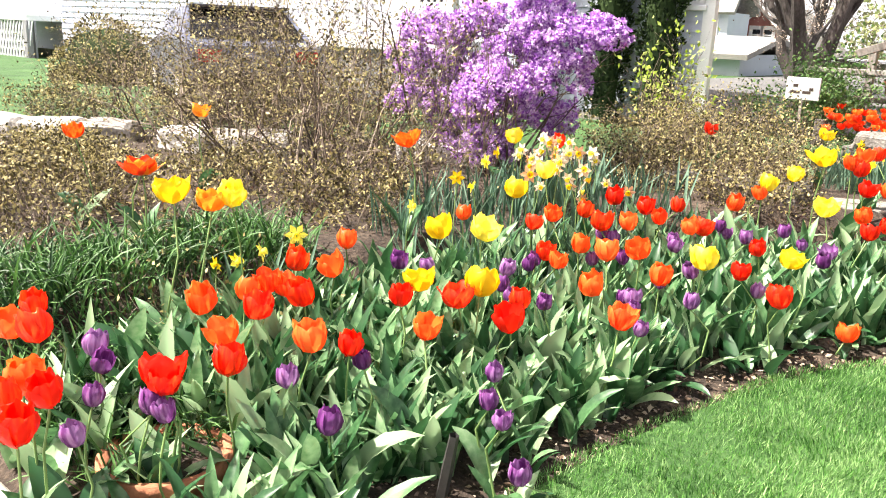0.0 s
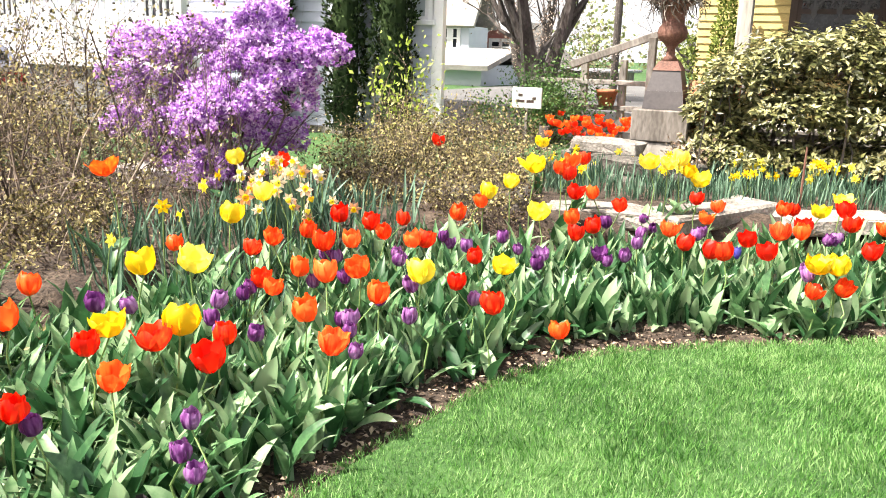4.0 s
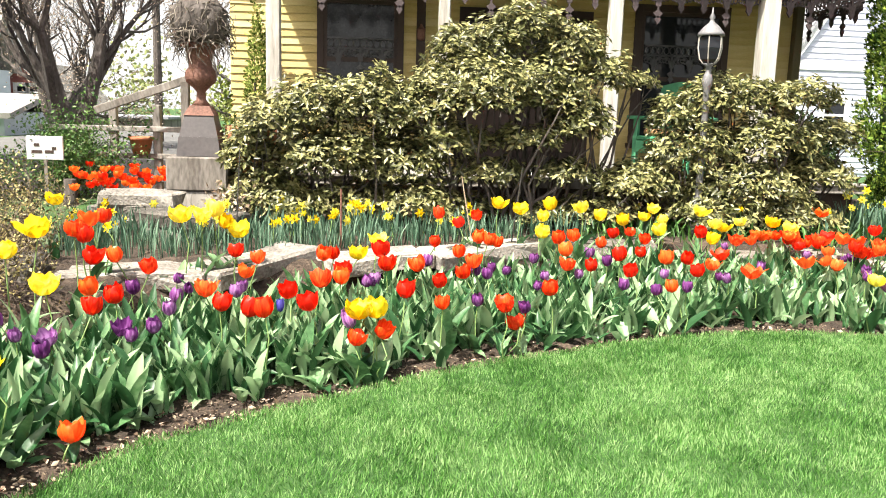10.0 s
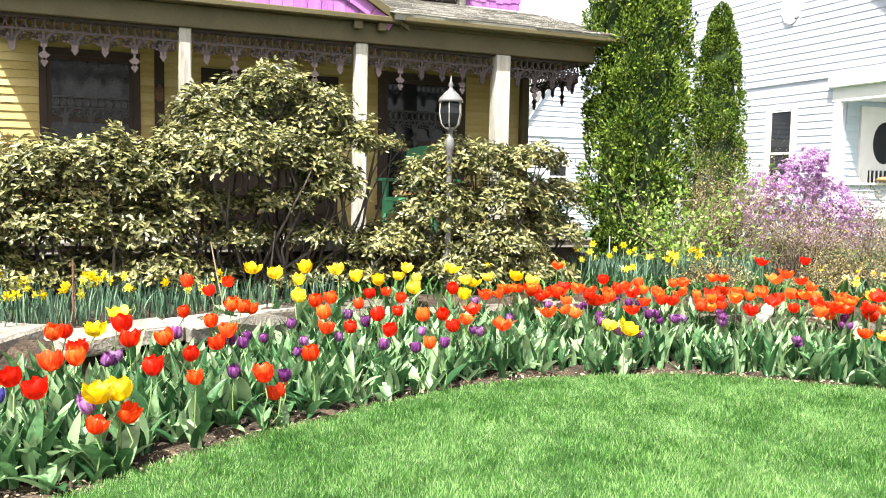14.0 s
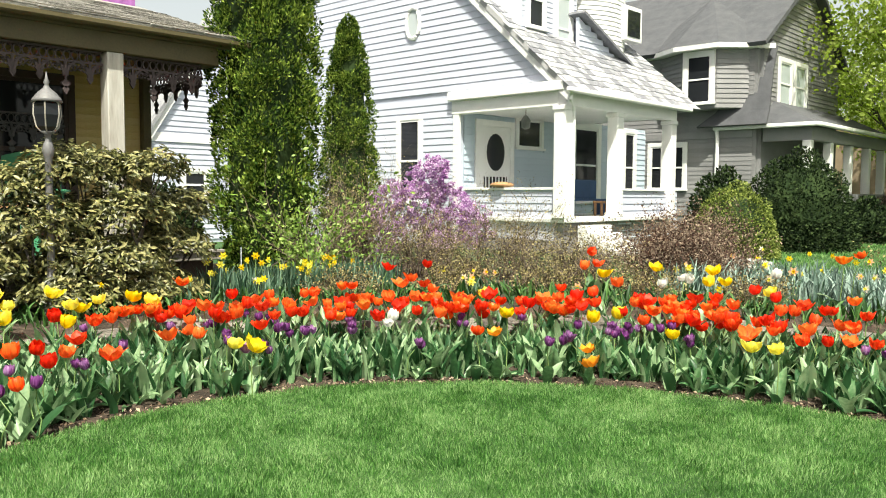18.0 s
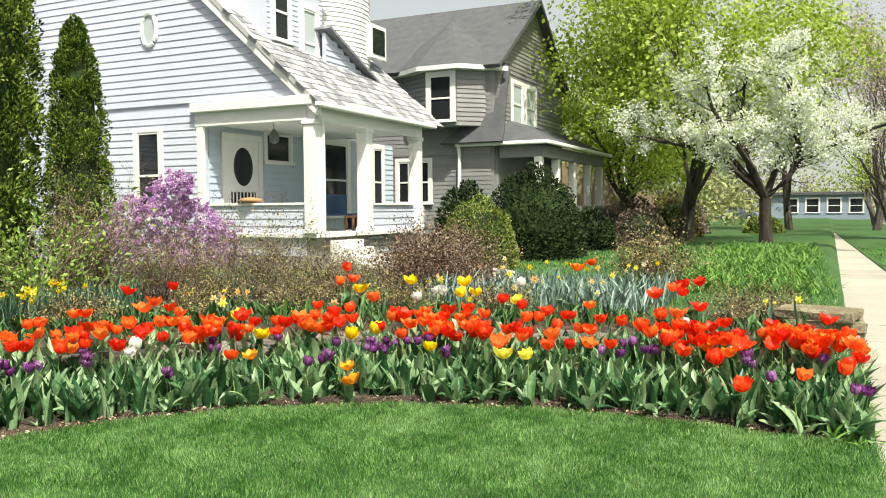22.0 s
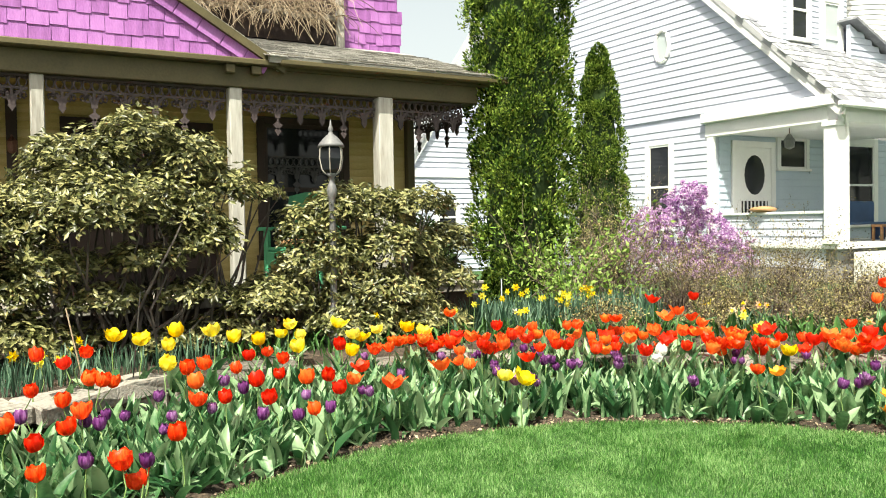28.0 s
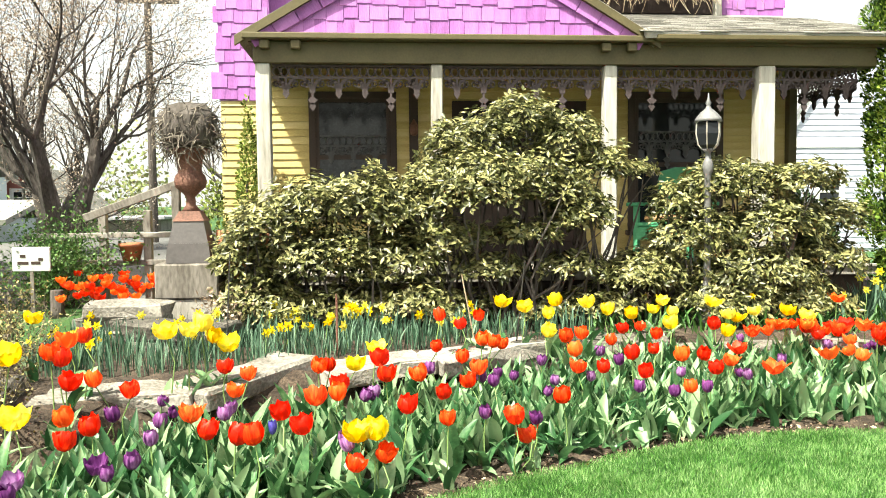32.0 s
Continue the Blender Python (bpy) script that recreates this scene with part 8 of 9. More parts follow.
BLOOMS.setdefault("yellow", []).extend([
    (2.6, 7.46, 0.68), (2.67, 7.43, 0.76), (2.76, 7.39, 0.66), (2.62, 7.05, 0.6), (3.05, 7.23, 0.76), (3.17, 7.12, 0.66), (2.95, 6.72, 0.58), (3.27, 7.21, 0.62),
    (3.44, 7.19, 0.68), (3.71, 7.14, 0.68), (3.83, 7.04, 0.64), (1.43, 6.72, 0.62), (6.54, 5.4, 0.62), (6.05, 4.75, 0.54), (6.35, 4.05, 0.54), (6.69, 3.97, 0.54),
    (3.8, 5.66, 0.44), (3.9, 5.56, 0.42), (6.29, 3.26, 0.5), (7.83, 4.23, 0.88), (7.56, 4.68, 0.8), (8.06, 3.72, 0.86), (7.9, 3.69, 0.76), (8.06, 3.6, 0.76),
    (8.04, 3.14, 0.7), (6.47, 2.48, 0.46), (6.5, 2.7, 0.44),
])
BLOOMS.setdefault("orange", []).extend([
    (-3.39, 1.13, 0.82), (-3.52, 2.51, 0.98), (-4.25, 1.28, 0.84), (-5.34, 2.33, 0.98), (-4.92, 1.25, 0.96), (-4.25, 1.27, 0.84), (4.3, 7.34, 0.76), (5.51, 4.65, 0.46),
    (5.6, 4.51, 0.46), (6.04, 3.88, 0.34), (6.06, 3.85, 0.22), (9.36, 2.91, 0.94), (9.79, 2.85, 0.98),
])
BLOOMS.setdefault("purple", []).extend([
    (-2.52, 0.32, 0.42), (-2.38, 0.74, 0.42), (-2.32, 1.04, 0.42), (-1.98, 1.37, 0.38), (-2.09, 0.67, 0.38), (-2.99, 1.91, 0.48), (-2.88, 2.02, 0.46), (-2.61, 2.26, 0.46),
    (-2.5, 2.1, 0.44), (-2.58, 2.42, 0.46), (-2.26, 2.09, 0.42), (-2.45, 2.83, 0.44), (-2.35, 2.98, 0.44), (-2.63, 3.21, 0.48), (-1.84, 2.2, 0.38), (-1.96, 2.37, 0.4),
    (-2.07, 2.47, 0.4), (-2.04, 2.78, 0.42), (-2, 3.08, 0.42), (-1.84, 2.71, 0.38), (-1.69, 3.14, 0.38), (-2.34, 3.52, 0.46), (-1.94, 4.24, 0.46), (-2.04, 3.89, 0.46),
    (-2.26, 4, 0.48), (-1.78, 4.09, 0.44), (-1.62, 4.09, 0.42), (-1.7, 1.17, 0.16), (-1.87, 1.21, 0.36), (-2.98, 0.37, 0.46), (-2.65, 0.2, 0.44), (-2.51, 0.32, 0.42),
    (-2.48, 0.07, 0.42),
])
BLOOMS.setdefault("purple", []).extend([
    (-1.16, 4.64, 0.44), (-1.24, 4.16, 0.42), (-1.17, 4.33, 0.42), (-1.45, 5, 0.48), (-1.27, 5.34, 0.48), (-1.15, 5.15, 0.46), (-0.82, 5.18, 0.46), (-0.84, 5.02, 0.46),
    (-0.04, 5.45, 0.44), (0.04, 5.49, 0.44), (-0.14, 4.68, 0.4), (0.43, 6.02, 0.48), (0.7, 5.15, 0.38), (0.79, 5.87, 0.44), (0.85, 5.74, 0.44), (1.01, 5.93, 0.44),
    (1.3, 6.3, 0.46), (1.3, 5.81, 0.42), (1.57, 5.9, 0.42), (1.84, 6.59, 0.46), (1.92, 6.31, 0.44), (2.29, 6.02, 0.4), (2.08, 5.6, 0.36), (2.31, 5.61, 0.38),
    (2.75, 5.88, 0.4), (3.2, 6.28, 0.42), (1.85, 5.68, 0.38), (1.01, 5.13, 0.34), (3.2, 6.94, 0.48), (3.81, 6.67, 0.46), (4.14, 6.54, 0.46), (4.1, 6.24, 0.42),
    (3.94, 5.99, 0.4),
])
BLOOMS.setdefault("purple", []).extend([
    (4.61, 6.71, 0.48), (4.69, 6.45, 0.46), (4.52, 6.08, 0.42), (4.53, 5.99, 0.44), (4.6, 5.82, 0.42), (3.92, 5.66, 0.38), (4.11, 5.72, 0.38), (5.22, 5.95, 0.44),
    (5.1, 5.8, 0.42), (5.16, 4.99, 0.36), (6.04, 5.26, 0.44), (6.37, 4.82, 0.46), (5.83, 4.14, 0.38), (6.11, 4.12, 0.4), (6.52, 4.3, 0.42), (6.61, 4, 0.44),
    (6.46, 3.89, 0.4), (6.71, 3.91, 0.44), (6.77, 3.61, 0.44), (7.51, 3.96, 0.5), (7.46, 3.74, 0.48), (6.72, 3.3, 0.4), (7.56, 3.31, 0.5), (7.06, 2.04, 0.42),
    (7, 1.86, 0.42), (7.36, 1.84, 0.46), (7.22, 1.67, 0.42), (7.18, 0.91, 0.44), (6.64, 0.69, 0.38), (6.45, 0.17, 0.38), (7.27, 0.36, 0.44),
])
CLUSTER = random.Random(77)
BLOOMS["purple"].extend([(x + CLUSTER.uniform(-0.09, 0.09), y + CLUSTER.uniform(-0.09, 0.09), top - CLUSTER.uniform(-0.02, 0.06)) for x, y, top in BLOOMS["purple"] if top > 0.3 for _ in range(CLUSTER.choice((0, 1, 2) if x > 2.5 else (0, 0, 1)))])
BLOOMS.setdefault("daffodil", []).extend([
    (-3.37, 1.58, 0.6), (-3.37, 1.13, 0.54), (-3.39, 1.25, 0.52), (-3.34, 1.35, 0.56), (-3.12, 2.61, 0.76), (-3.21, 2.58, 0.8), (-3.24, 2.25, 0.68), (-3.64, 3.39, 0.76),
    (-3.86, 3.8, 0.76), (5.18, 8.35, 0.84), (4.94, 7.87, 0.76), (5.35, 8.28, 0.9), (5.6, 8.18, 0.84), (5.62, 8.04, 0.9), (5.68, 8.01, 0.82), (5.56, 8.23, 0.76),
    (5.34, 8.32, 0.8),
])
BLOOMS.setdefault("narcissus", []).extend([
    (-3.03, 3.02, 0.8), (-2.99, 3.28, 0.86), (-3, 3.4, 0.74), (-2.98, 3.57, 0.72), (-2.98, 3.53, 0.78), (-3.02, 3.12, 0.72), (-3.03, 3.31, 0.8),
])
BLOOMS.setdefault("blue", []).extend([
    (-0.57, 5.01, 0.38),
])
BLOOMS.setdefault("white", []).extend([
    (5.47, 5.62, 0.48), (5.3, 5.51, 0.46), (7.86, 3.94, 0.8), (7.78, 4.13, 0.72), (8.04, 1.53, 0.58), (7.9, 3.91, 0.78), (8.71, 3.35, 0.8),
])
# ---- bulbs ----
def petal_cup(rng, r, h, openness, n=6, loose=0.0):
    """Six broad overlapping petals joined at the base: a tulip's bloom, its base at the origin."""
    vs, fs = [(0, 0, 0)], []
    for k in range(n):
        a = k * 6.283 / n + rng.normal() * 0.1
        inner = 0.86 if k % 2 else 1.0
        lean = openness * (1 + rng.normal() * (0.3 + loose))
        tall = h * (1 + rng.normal() * 0.05) * (1.03 if k % 2 else 1.0) * (1 - 0.22 * openness)
        rows = [[0] * 5]
        for t, w in ((0.16, 0.8), (0.4, 1.05), (0.66, 1.05), (0.88, 0.82), (1.0, 0.34)):
            rad = inner * r * (0.32 + 0.74 * math.sin(min(1.0, t * 1.5) * 1.5)) * (1 - 0.2 * t * (1 - openness)) + lean * t * t * r * 0.9
            half = 0.74 * r * w
            row = []
            for s in (-1, -0.5, 0, 0.5, 1):
                rr = rad - 0.22 * r * s * s * (1 - 0.5 * openness * t)
                x, y = rr * math.cos(a) - s * half * math.sin(a), rr * math.sin(a) + s * half * math.cos(a)
                row.append(len(vs))
                vs.append((x + rng.normal() * 0.03 * r * t, y + rng.normal() * 0.03 * r * t, tall * t - 0.07 * h * s * s * t + rng.normal() * 0.03 * h * t))
            rows.append(row)
        for p, q in zip(rows, rows[1:]):
            for i in range(4):
                fs.append((p[i], p[i + 1], q[i + 1], q[i]) if p[i] != p[i + 1] else (p[i], q[i + 1], q[i]))
    return vs, fs


def strap_leaf(rng, length, width, lean, curl, twist=0.0, rows=6):
    """A broad tapering leaf that rises from the origin and arches over along +x."""
    vs, fs = [], []
    p, ang = Vector((0, 0, 0)), math.pi / 2 - lean
    for i in range(rows + 1):
        t = i / rows
        w = width * 0.6 * max(0.0, math.sin(math.pi * (0.16 + 0.84 * t))) ** 0.8 + 0.0015
        tw = twist * t
        cup = 0.6 * w * (1 - 0.6 * t)
        for s in (-1, -0.5, 0, 0.5, 1):
            up = Vector((-math.sin(ang), 0, math.cos(ang)))
            q = p + Vector((0, s * w * math.cos(tw), 0)) + up * (cup * s * s + s * w * math.sin(tw))
            vs.append(tuple(q))
        p = p + Vector((math.cos(ang), 0, math.sin(ang))) * length / rows
        ang -= curl / rows * (0.4 + 1.2 * t) + rng.normal() * 0.05
    for i in range(rows):
        for s in range(4):
            k = i * 5 + s
            fs.append((k, k + 1, k + 6, k + 5))
    return vs, fs


RB = np.random.default_rng(201)
CUPS = {}
for key, mat, r, h, opens in (("red", RED, 0.04, 0.09, (0.04, 0.12, 0.2, 0.3, 0.42, 0.58)), ("coral", CORAL, 0.042, 0.092, (0.14, 0.26, 0.38, 0.5, 0.64)), ("yellow", YELLOW, 0.044, 0.088, (0.15, 0.4, 0.65)), ("orange", ORANGE, 0.042, 0.085, (0.3, 0.7)), ("purple", PURPLE, 0.03, 0.068, (0.0, 0.15, 0.4)), ("white", WHITE_PETAL, 0.038, 0.08, (0.1, 0.4)), ("blue", BLUE_PETAL, 0.02, 0.08, (0.1,))):
    CUPS[key] = [mesh_of("bloom", *petal_cup(RB, r, h, o, 6, 0.35 if key in ("coral", "yellow") else 0.0), mat, True) for o in opens]
LEAVES = []
for k in range(9):
    L = RB.uniform(0.24, 0.36)
    LEAVES.append(mesh_of("leaf", *strap_leaf(RB, L, RB.uniform(0.055, 0.085), RB.uniform(0.2, 0.6), RB.uniform(0.4, 1.8), RB.uniform(-0.6, 0.6)), TULIP_LEAF, True))


def stem_mesh(kind):
    vs, fs = [], []
    b = RB.normal() * 0.03
    tube(vs, fs, [Vector((0, 0, 0)), Vector((b, b * 0.5, 0.35)), Vector((b * 0.6, b, 0.7)), Vector((0, 0, 1.0))], [0.0055, 0.005, 0.0045, 0.004], 5)
    return mesh_of("stem", vs, fs, STEM, True)


STEMS = [stem_mesh(k) for k in range(4)]
TULIP_WORDS = {"red": "scarlet tulip with orange-edged petals on a pale stem", "yellow": "bright yellow open tulip", "orange": "orange and yellow flamed tulip", "purple": "plum-purple tulip on a short stem", "white": "small white tulip on a short stem", "blue": "blue grape hyacinth spike"}


def tulip(kind, x, y, top, n):
    """One bulb: stem, bloom and two or three broad leaves."""
    g = gz(x, y)
    hb = {"purple": 0.066, "blue": 0.08}.get(kind, 0.09)
    st = max(0.06, top - g - hb * 0.5)
    t = thing(kind + "_tulip" if kind != "blue" else "hyacinth", TULIP_WORDS[kind], "flower", group=kind + " tulips", at=(x, y, g - 0.01))
    s = new("stem", STEMS[n % 4])
    s.parent = t
    s.scale = (1, 1, st + 0.01)
    s.rotation_euler = (0, 0, n * 2.4)
    stock = CUPS["coral" if kind == "red" and (x > 2.6 or n % 4 == 0) else kind]
    pick = RB.random() ** (1.7 if x < 2.6 else 0.8)
    b = new("bloom", stock[min(len(stock) - 1, int(pick * len(stock) * (0.72 if x < 2.6 else 1.0)))])
    b.parent = t
    b.location = (0, 0, st)
    sc = RB.uniform(1.1, 1.5) if kind != "yellow" else RB.uniform(1.2, 1.6)
    sc *= 1.0 if x < 2.6 else 0.93
    b.scale = (sc, sc, sc * 0.92)
    b.rotation_euler = (RB.normal() * 0.18, RB.normal() * 0.18, RB.uniform(0, 6.28))
    for k in range(3 if n % 2 else 2):
        l = new("leaf", LEAVES[int(RB.integers(0, 9))])
        l.parent = t
        q = RB.uniform(0.75, 1.1) * min(1.15, max(0.6, st / 0.36))
        l.scale = (q, q, q)
        l.rotation_euler = (0, 0, RB.uniform(0, 6.28))
    return t


COUNT = 0
for kind, rows in BLOOMS.items():
    if kind in CUPS:
        for x, y, top in rows:
            tulip(kind, x, y, top, COUNT)
            COUNT += 1


def star(mat_petal, mat_cup, r):
    """A daffodil's flower facing +x: six flat petals and a trumpet."""
    vs, fs, mi = [], [], []
    for k in range(6):
        a = k * 1.047
        c, s = math.cos(a), math.sin(a)
        def at(rr, w, d):
            return (d, rr * c - w * s, rr * s + w * c)
        b = len(vs)
        if k == 0:
            vs.append((0, 0, 0))
            b = 1
        vs += [at(0.55 * r, -0.27 * r, 0.04 * r), at(r, 0, -0.05 * r), at(0.55 * r, 0.27 * r, 0.04 * r)]
        fs += [(0, b, b + 1), (0, b + 1, b + 2)]
        mi += [0, 0]
    b = len(vs)
    n = 9
    for k in range(n):
        fs.append((0, b + (k + 1) % n, b + k))
        mi.append(1)
    for rr, d in ((0.2, 0.0), (0.26, 0.3), (0.36, 0.5)):
        for k in range(n):
            a = k * 6.283 / n
            vs.append((d * r, rr * r * math.cos(a), rr * r * math.sin(a)))
    for i in (0, 1):
        for k in range(n):
            fs.append((b + i * n + k, b + i * n + (k + 1) % n, b + (i + 1) * n + (k + 1) % n, b + (i + 1) * n + k))
            mi.append(1)
    me = mesh_of("bloom", vs, fs)
    me.materials.append(mat_petal)
    me.materials.append(mat_cup)
    me.polygons.foreach_set("material_index", mi)
    return me


STAR = star(YELLOW, YELLOW, 0.05)
STAR_PALE = star(CREAM, YELLOW, 0.05)
DAFF_LEAVES = [mesh_of("leaf", *strap_leaf(RB, RB.uniform(0.3, 0.4), 0.016, RB.uniform(0.05, 0.3), RB.uniform(0.1, 0.8), 0.3, 5), MATS["blue-green strap leaves"], True) for k in range(5)]


def daffodil(x, y, top, n, pale=False):
    g = gz(x, y)
    st = max(0.1, top - g)
    t = thing("daffodil", "peach and cream narcissus" if pale else "yellow trumpet daffodil on a thin stem", "flower", group="narcissi" if pale else "daffodils", at=(x, y, g - 0.01))
    s = new("stem", STEMS[n % 4])
    s.parent = t
    s.scale = (0.7, 0.7, st)
    b = new("bloom", STAR_PALE if pale else STAR)
    b.parent = t
    b.location = (0, 0, st)
    sc = RB.uniform(0.8, 1.2)
    b.scale = (sc, sc, sc)
    to = math.atan2(-y, -x) + RB.normal() * 0.8
    b.rotation_euler = (0, RB.normal() * 0.25, to)
    for k in range(3):
        l = new("leaf", DAFF_LEAVES[int(RB.integers(0, 5))])
        l.parent = t
        q = min(1.2, st / 0.34) * RB.uniform(0.8, 1.1)
        l.scale = (q, q, q)
        l.rotation_euler = (0, 0, RB.uniform(0, 6.28))


for kind, rows in BLOOMS.items():
    if kind in ("daffodil", "narcissus"):
        for x, y, top in rows:
            daffodil(x, y, top, COUNT, kind == "narcissus")
            COUNT += 1
def behind_wall(rng):
    """A place in the daffodil drift between the capping slabs and the porch shrubs."""
    while True:
        x, y = rng.uniform(-2.6, 2.3), rng.uniform(6.3, 8.1)
        if y > 6.45 + 0.42 * (x + 1.2) * (x > -1.2) and (x < 1.3 or y > 7.5) and y < 8.1:
            return x, y


# the daffodil drift behind the slabs, below the rhododendrons
for k in range(62):
    x, y = behind_wall(RB)
    daffodil(x, y, 0.4 + RB.uniform(0.2, 0.33), k)
for k in range(30):
    x, y = RB.normal(-3.3, 0.16), RB.normal(3.75, 0.2)
    daffodil(x, y, gz(x, y) + RB.uniform(0.34, 0.52), k, True)
for k in range(20):
    daffodil(RB.uniform(5.4, 7.4), RB.uniform(7.7, 8.5), 0.4 + RB.uniform(0.3, 0.42), k)
for k in range(26):
    daffodil(RB.uniform(9.6, 13.0), RB.uniform(2.6, 5.3), 0.35 + RB.uniform(0.3, 0.45), k, RB.random() < 0.4)


def bloom_mass(name, label, mat, kind, places):
    """Blooms too many or too far to tell apart, with their stems, as one object."""
    V, F = [], []
    for x, y, top in places:
        vs, fs = petal_cup(RB, 0.046, 0.09, RB.uniform(0.2, 0.7))
        b = len(V)
        V.extend([(x + p, y + q, top - 0.05 + s) for p, q, s in vs])
        F.extend([tuple(i + b for i in f) for f in fs])
    tagged(new(name, mesh_of(name, V, F, mat, True)), label, "flowers", kind="stuff")


bloom_mass("far_tulips", "far bed of scarlet tulips behind the fence stump", RED_MASS, "red", [(RB.uniform(-3.5, -2.3), RB.uniform(9.2, 10.6), 0.4 + RB.uniform(0.26, 0.46)) for k in range(48)])


def massed(name, label, mat, region, n, length, width, seed, lean=(0.1, 0.5), curl=(0.3, 1.7), rows=6, clump=1):
    """Leaves too many to count, over a region given by a function that draws one place; clump: how many rise from one bulb."""
    rng = np.random.default_rng(seed)
    protos = [strap_leaf(rng, 1.0, width * rng.uniform(0.75, 1.2), rng.uniform(*lean), rng.uniform(*curl), rng.uniform(-0.7, 0.7), rows) for _ in range(22)]
    V, F, base = [], [], 0
    for k in range(n):
        if k % clump == 0:
            x0, y0 = region(rng)
            turn, tall = rng.uniform(0, 6.283), rng.uniform(0.8, 1.15)
        x, y = x0 + rng.normal() * 0.015 * (clump > 1), y0 + rng.normal() * 0.015 * (clump > 1)
        vs, fs = protos[int(rng.integers(0, 22))]
        a, s = turn + 6.283 * (k % clump) / clump + rng.normal() * 0.35, rng.uniform(*length) * tall
        c, d = math.cos(a) * s, math.sin(a) * s
        g = gz(x, y) - 0.01
        V.extend([(x + c * p - d * q, y + d * p + c * q, g + r * s) for p, q, r in vs])
        F.extend([tuple(i + base for i in f) for f in fs])
        base += len(vs)
    tagged(new(name, mesh_of(name, V, F, mat, True)), label, "foliage", kind="stuff")


RIM = smooth_edge(EDGE)
RIM = [p for p in RIM if p.y > 0.1]


def bed_end(rng):
    """A place at the bed's west end, clear of the sunken pot."""
    while True:
        x, y = rng.uniform(-3.2, -1.8), rng.uniform(0.08, 2.6)
        if math.hypot(x + 2.62, y - 0.42) > 0.26 and math.hypot(x + 1.9, y - 0.95) > 0.2:
            return x, y


def in_bed(rng, lo=0.12, hi=1.6):
    """A place in the tulip bed, between the lawn's edge and the wall."""
    while True:
        i = int(rng.integers(0, len(RIM) - 1))
        a, b = RIM[i], RIM[i + 1]
        d = (b - a).normalized()
        n = Vector((-d.y, d.x, 0))
        w = rng.uniform(lo, hi)
        p = a.lerp(b, rng.random()) + n * w
        if p.y > 0.1 and math.hypot(p.x + 2.62, p.y - 0.42) > 0.24 and lo - 0.05 < float(beyond(p.x, p.y)) < hi + 0.1:
            return p.x, p.y


def arc_place(rng, x0, x1, lo, hi):
    while True:
        x, y = in_bed(rng, lo, hi)
        if x0 < x < x1:
            return x, y


extra = []
for k in range(60):
    x, y = arc_place(RB, 3.6, 8.5, 0.75, 1.7)
    extra.append((x, y, gz(x, y) + RB.uniform(0.38, 0.52)))
for k in range(25):
    x, y = arc_place(RB, 3.4, 8.5, 0.8, 1.6)
    top = gz(x, y) + RB.uniform(0.4, 0.5)
    for i in range(int(RB.integers(3, 7))):
        extra.append((x + RB.normal() * 0.11, y + RB.normal() * 0.11, top + RB.normal() * 0.035))
REDS = len(BLOOMS["red"])
for x, y, top in extra[:max(0, 295 - REDS)]:
    tulip("red", x, y, top, COUNT)
    COUNT += 1
bloom_mass("massed_tulips", "close mass of scarlet tulip blooms above the wall", RED_MASS, "red", extra[max(0, 295 - REDS):])
def leafy_place(rng, lo, hi):
    """A place for a bulb's leaves: the front edge ragged, and short of the slabs at the wall's west end."""
    while True:
        x, y = in_bed(rng, lo, hi)
        d = float(beyond(x, y))
        if d > lo + 0.2 * noise.noise((x * 1.7, y * 1.7, 4)) + 0.05 and (d < 1.3 or not -2.2 < x < 1.6) and noise.noise((x * 2.6, y * 2.6, 9)) > -0.42 and math.hypot(x + 1.9, y - 0.95) > 0.2:
            return x, y


massed("tulip_foliage", "massed broad grey-green tulip leaves", TULIP_LEAF_MASS, lambda r: leafy_place(r, 0.2, 1.6), 5600, (0.17, 0.37), 0.18, 301, (0.04, 0.42), (0.2, 1.5), clump=4)
massed("tulip_foliage", "close upright grey-green tulip leaves", TULIP_LEAF_MASS, lambda r: leafy_place(r, 0.22, 1.1), 2800, (0.24, 0.37), 0.17, 325, (0.02, 0.28), (0.15, 1.1), clump=4)
massed("tulip_foliage", "low spreading tulip leaves at the bed's front", TULIP_LEAF_MASS, lambda r: leafy_place(r, 0.16, 0.5), 620, (0.14, 0.27), 0.24, 322, (0.5, 1.15), (0.3, 1.4), clump=3)
massed("daffodil_foliage", "massed blue-green daffodil leaves", DAFF_LEAF, behind_wall, 1700, (0.16, 0.3), 0.045, 302, (0.02, 0.3), (0.1, 0.6))
massed("daffodil_foliage", "massed blue-green daffodil leaves", DAFF_LEAF, lambda r: (r.uniform(5.2, 7.6), r.uniform(7.6, 8.7)), 1300, (0.25, 0.42), 0.045, 303, (0.02, 0.3), (0.1, 0.6))
massed("daffodil_foliage", "massed pale glaucous daffodil leaves", GLAUCOUS, lambda r: (r.uniform(9.8, 13.4), r.uniform(2.4, 5.4)), 2000, (0.3, 0.52), 0.05, 304, (0.05, 0.5), (0.3, 1.5))
massed("strap_foliage", "massed grassy dark green leaves beside the tulips", GRASSY, lambda r: (r.uniform(-4.2, -2.6), r.uniform(0.2, 1.9)), 4200, (0.18, 0.32), 0.034, 305, (0.1, 0.8), (0.6, 2.2))
massed("edge_foliage", "low green leaves spilling over the pavement edge", LILY_LEAF, lambda r: (r.uniform(6.3, 8.7), r.uniform(0.07, 0.32)), 700, (0.1, 0.2), 0.12, 309, (0.3, 0.9), (0.5, 1.6))
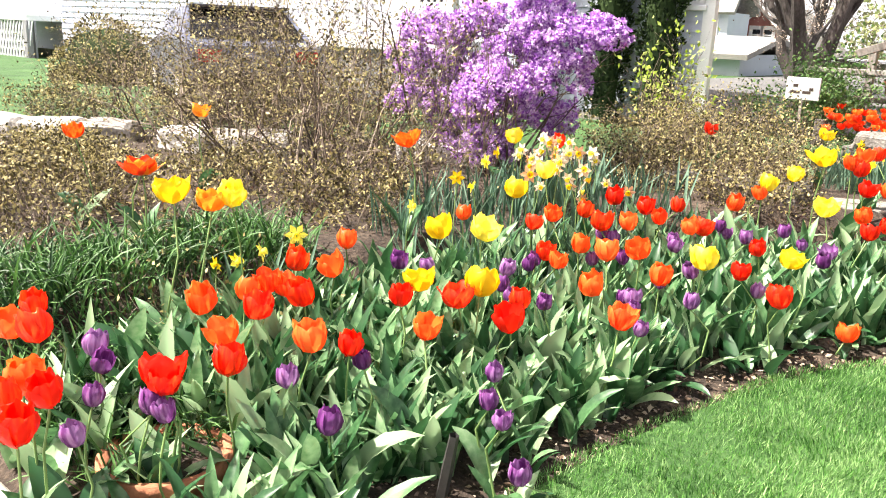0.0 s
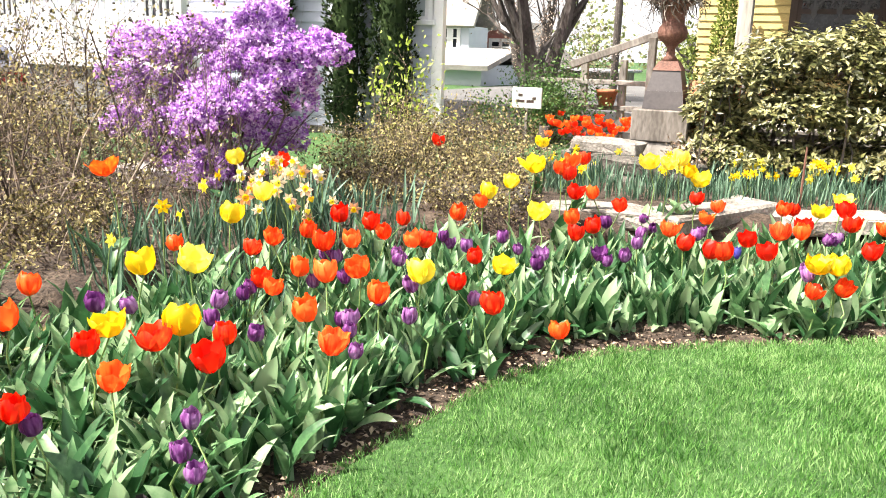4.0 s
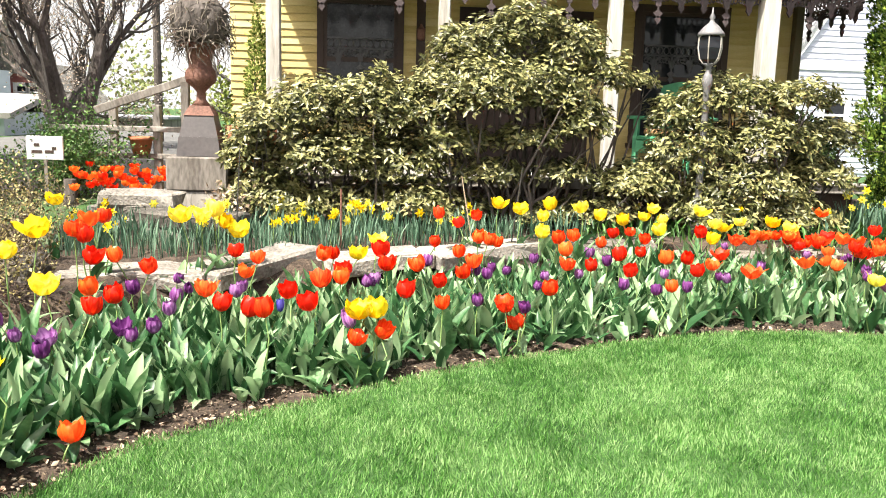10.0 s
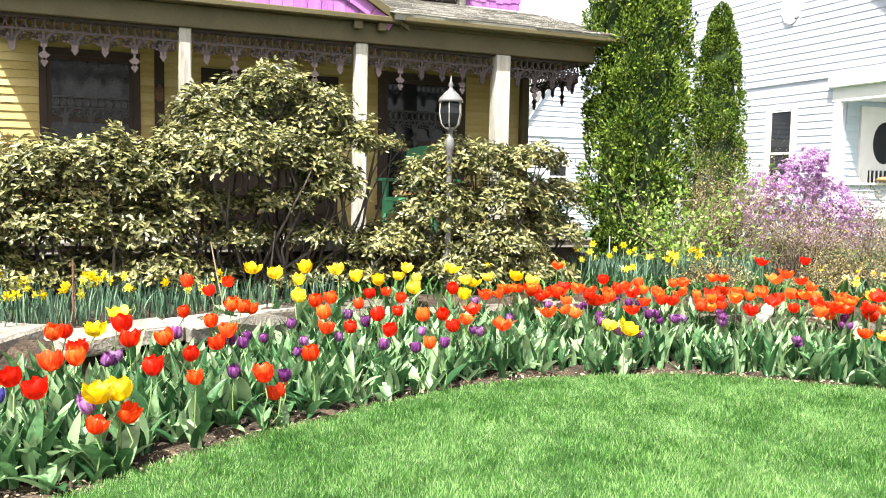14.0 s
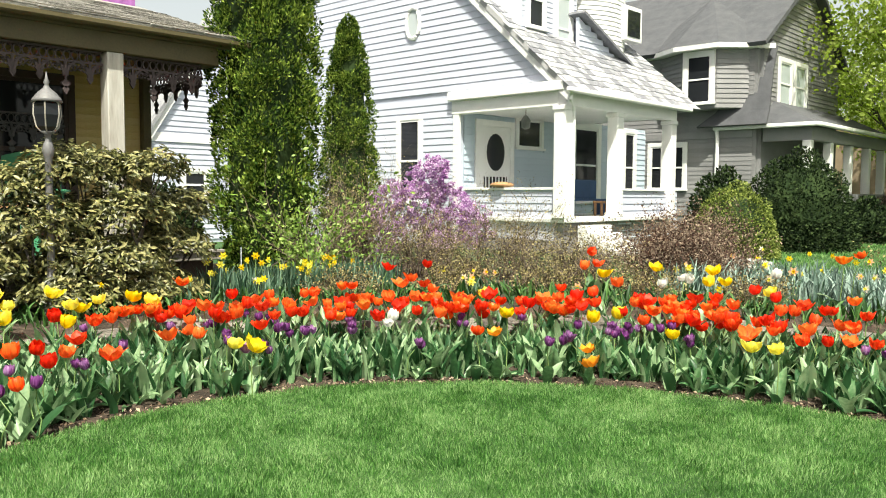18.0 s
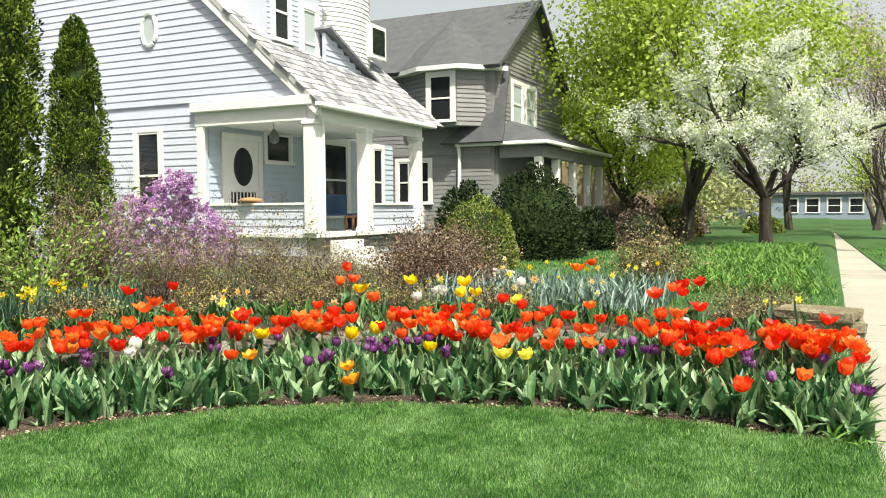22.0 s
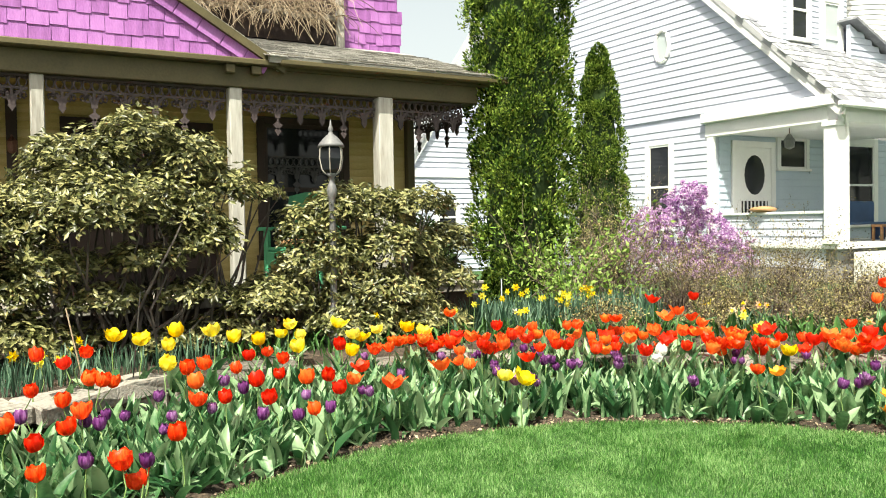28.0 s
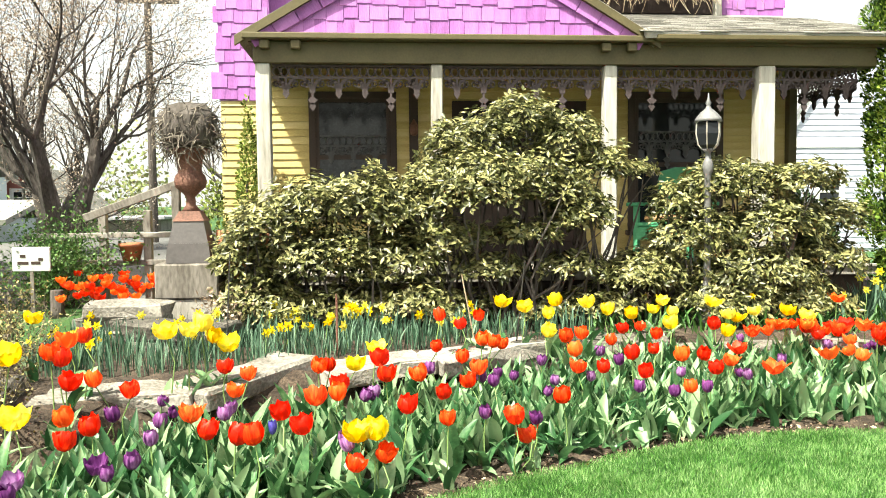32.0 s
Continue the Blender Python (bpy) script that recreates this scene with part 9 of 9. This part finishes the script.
def verge_bed(r):
    """A place in the groundcover along the pavement's garden side."""
    x = r.uniform(14, 30)
    return x, bear(x) + r.uniform(0.15, 1.0) + r.random() * 2.2


massed("groundcover", "bright green strap-leaved groundcover by the pavement", LILY_LEAF, verge_bed, 6000, (0.22, 0.42), 0.06, 306, (0.2, 0.9), (0.6, 1.9))
massed("tulip_foliage", "broad overlapping tulip leaves at the bed's end", TULIP_LEAF_MASS, bed_end, 640, (0.2, 0.37), 0.17, 308, (0.1, 0.6), (0.3, 1.5), clump=3)
massed("narcissus_foliage", "massed strap leaves below the azalea", DAFF_LEAF, lambda r: (r.uniform(-3.8, -2.6), r.uniform(2.4, 4.6)), 750, (0.25, 0.4), 0.04, 307, (0.02, 0.4), (0.1, 0.8))


def litter():
    """Dry leaves and crumbs on the soil, thickest along the lawn's edge."""
    rng = np.random.default_rng(311)
    pts = [in_bed(rng, 0.02, 0.35) if k % 3 else in_bed(rng, 0.02, 1.6) for k in range(9000)]
    P = np.array([(x, y, gz(x, y) + 0.012) for x, y in pts])
    ways = rng.normal(size=P.shape) * [1, 1, 0.25]
    tagged(new("leaf_litter", leaves_mesh("leaf_litter", P, ways, rng.uniform(0.006, 0.034, len(P)) * rng.uniform(0.5, 1.2, len(P)), 0.6, DRY_LEAF, rng, 0.4)), "dry brown leaf litter on the soil", "leaf litter", kind="stuff")
    pts = [in_bed(rng, 0.0, 0.2) for _ in range(1100)]
    P = np.array([(x, y, gz(x, y) + 0.016) for x, y in pts])
    ways = rng.normal(size=P.shape) * [1, 1, 0.35]
    tagged(new("fallen_leaves", leaves_mesh("fallen_leaves", P, ways, rng.uniform(0.02, 0.05, len(P)), 0.55, PALE_DRY_LEAF, rng, 0.5)), "pale curled fallen leaves along the lawn's edge", "leaf litter", kind="stuff")


litter()


def terrace(rng):
    """A place on the terrace just behind the wall's right arc."""
    while True:
        x, y = rng.uniform(2.2, 9.2), rng.uniform(0.5, 8.6)
        if 2.0 < float(beyond(x, y)) < 3.6:
            return x, y


massed("terrace_foliage", "mixed low dark green leaves behind the low wall", GRASSY, terrace, 2200, (0.1, 0.26), 0.12, 320)
massed("tulip_foliage", "tall broad tulip leaves before the low wall", TULIP_LEAF_MASS, lambda r: leafy_place(r, 0.9, 1.7), 2600, (0.26, 0.42), 0.15, 321, (0.02, 0.3), (0.15, 1.1), clump=4)
for k in range(26):
    x, y = terrace(RB)
    daffodil(x, y, 0.38 + RB.uniform(0.22, 0.36), k, k % 2 == 0)
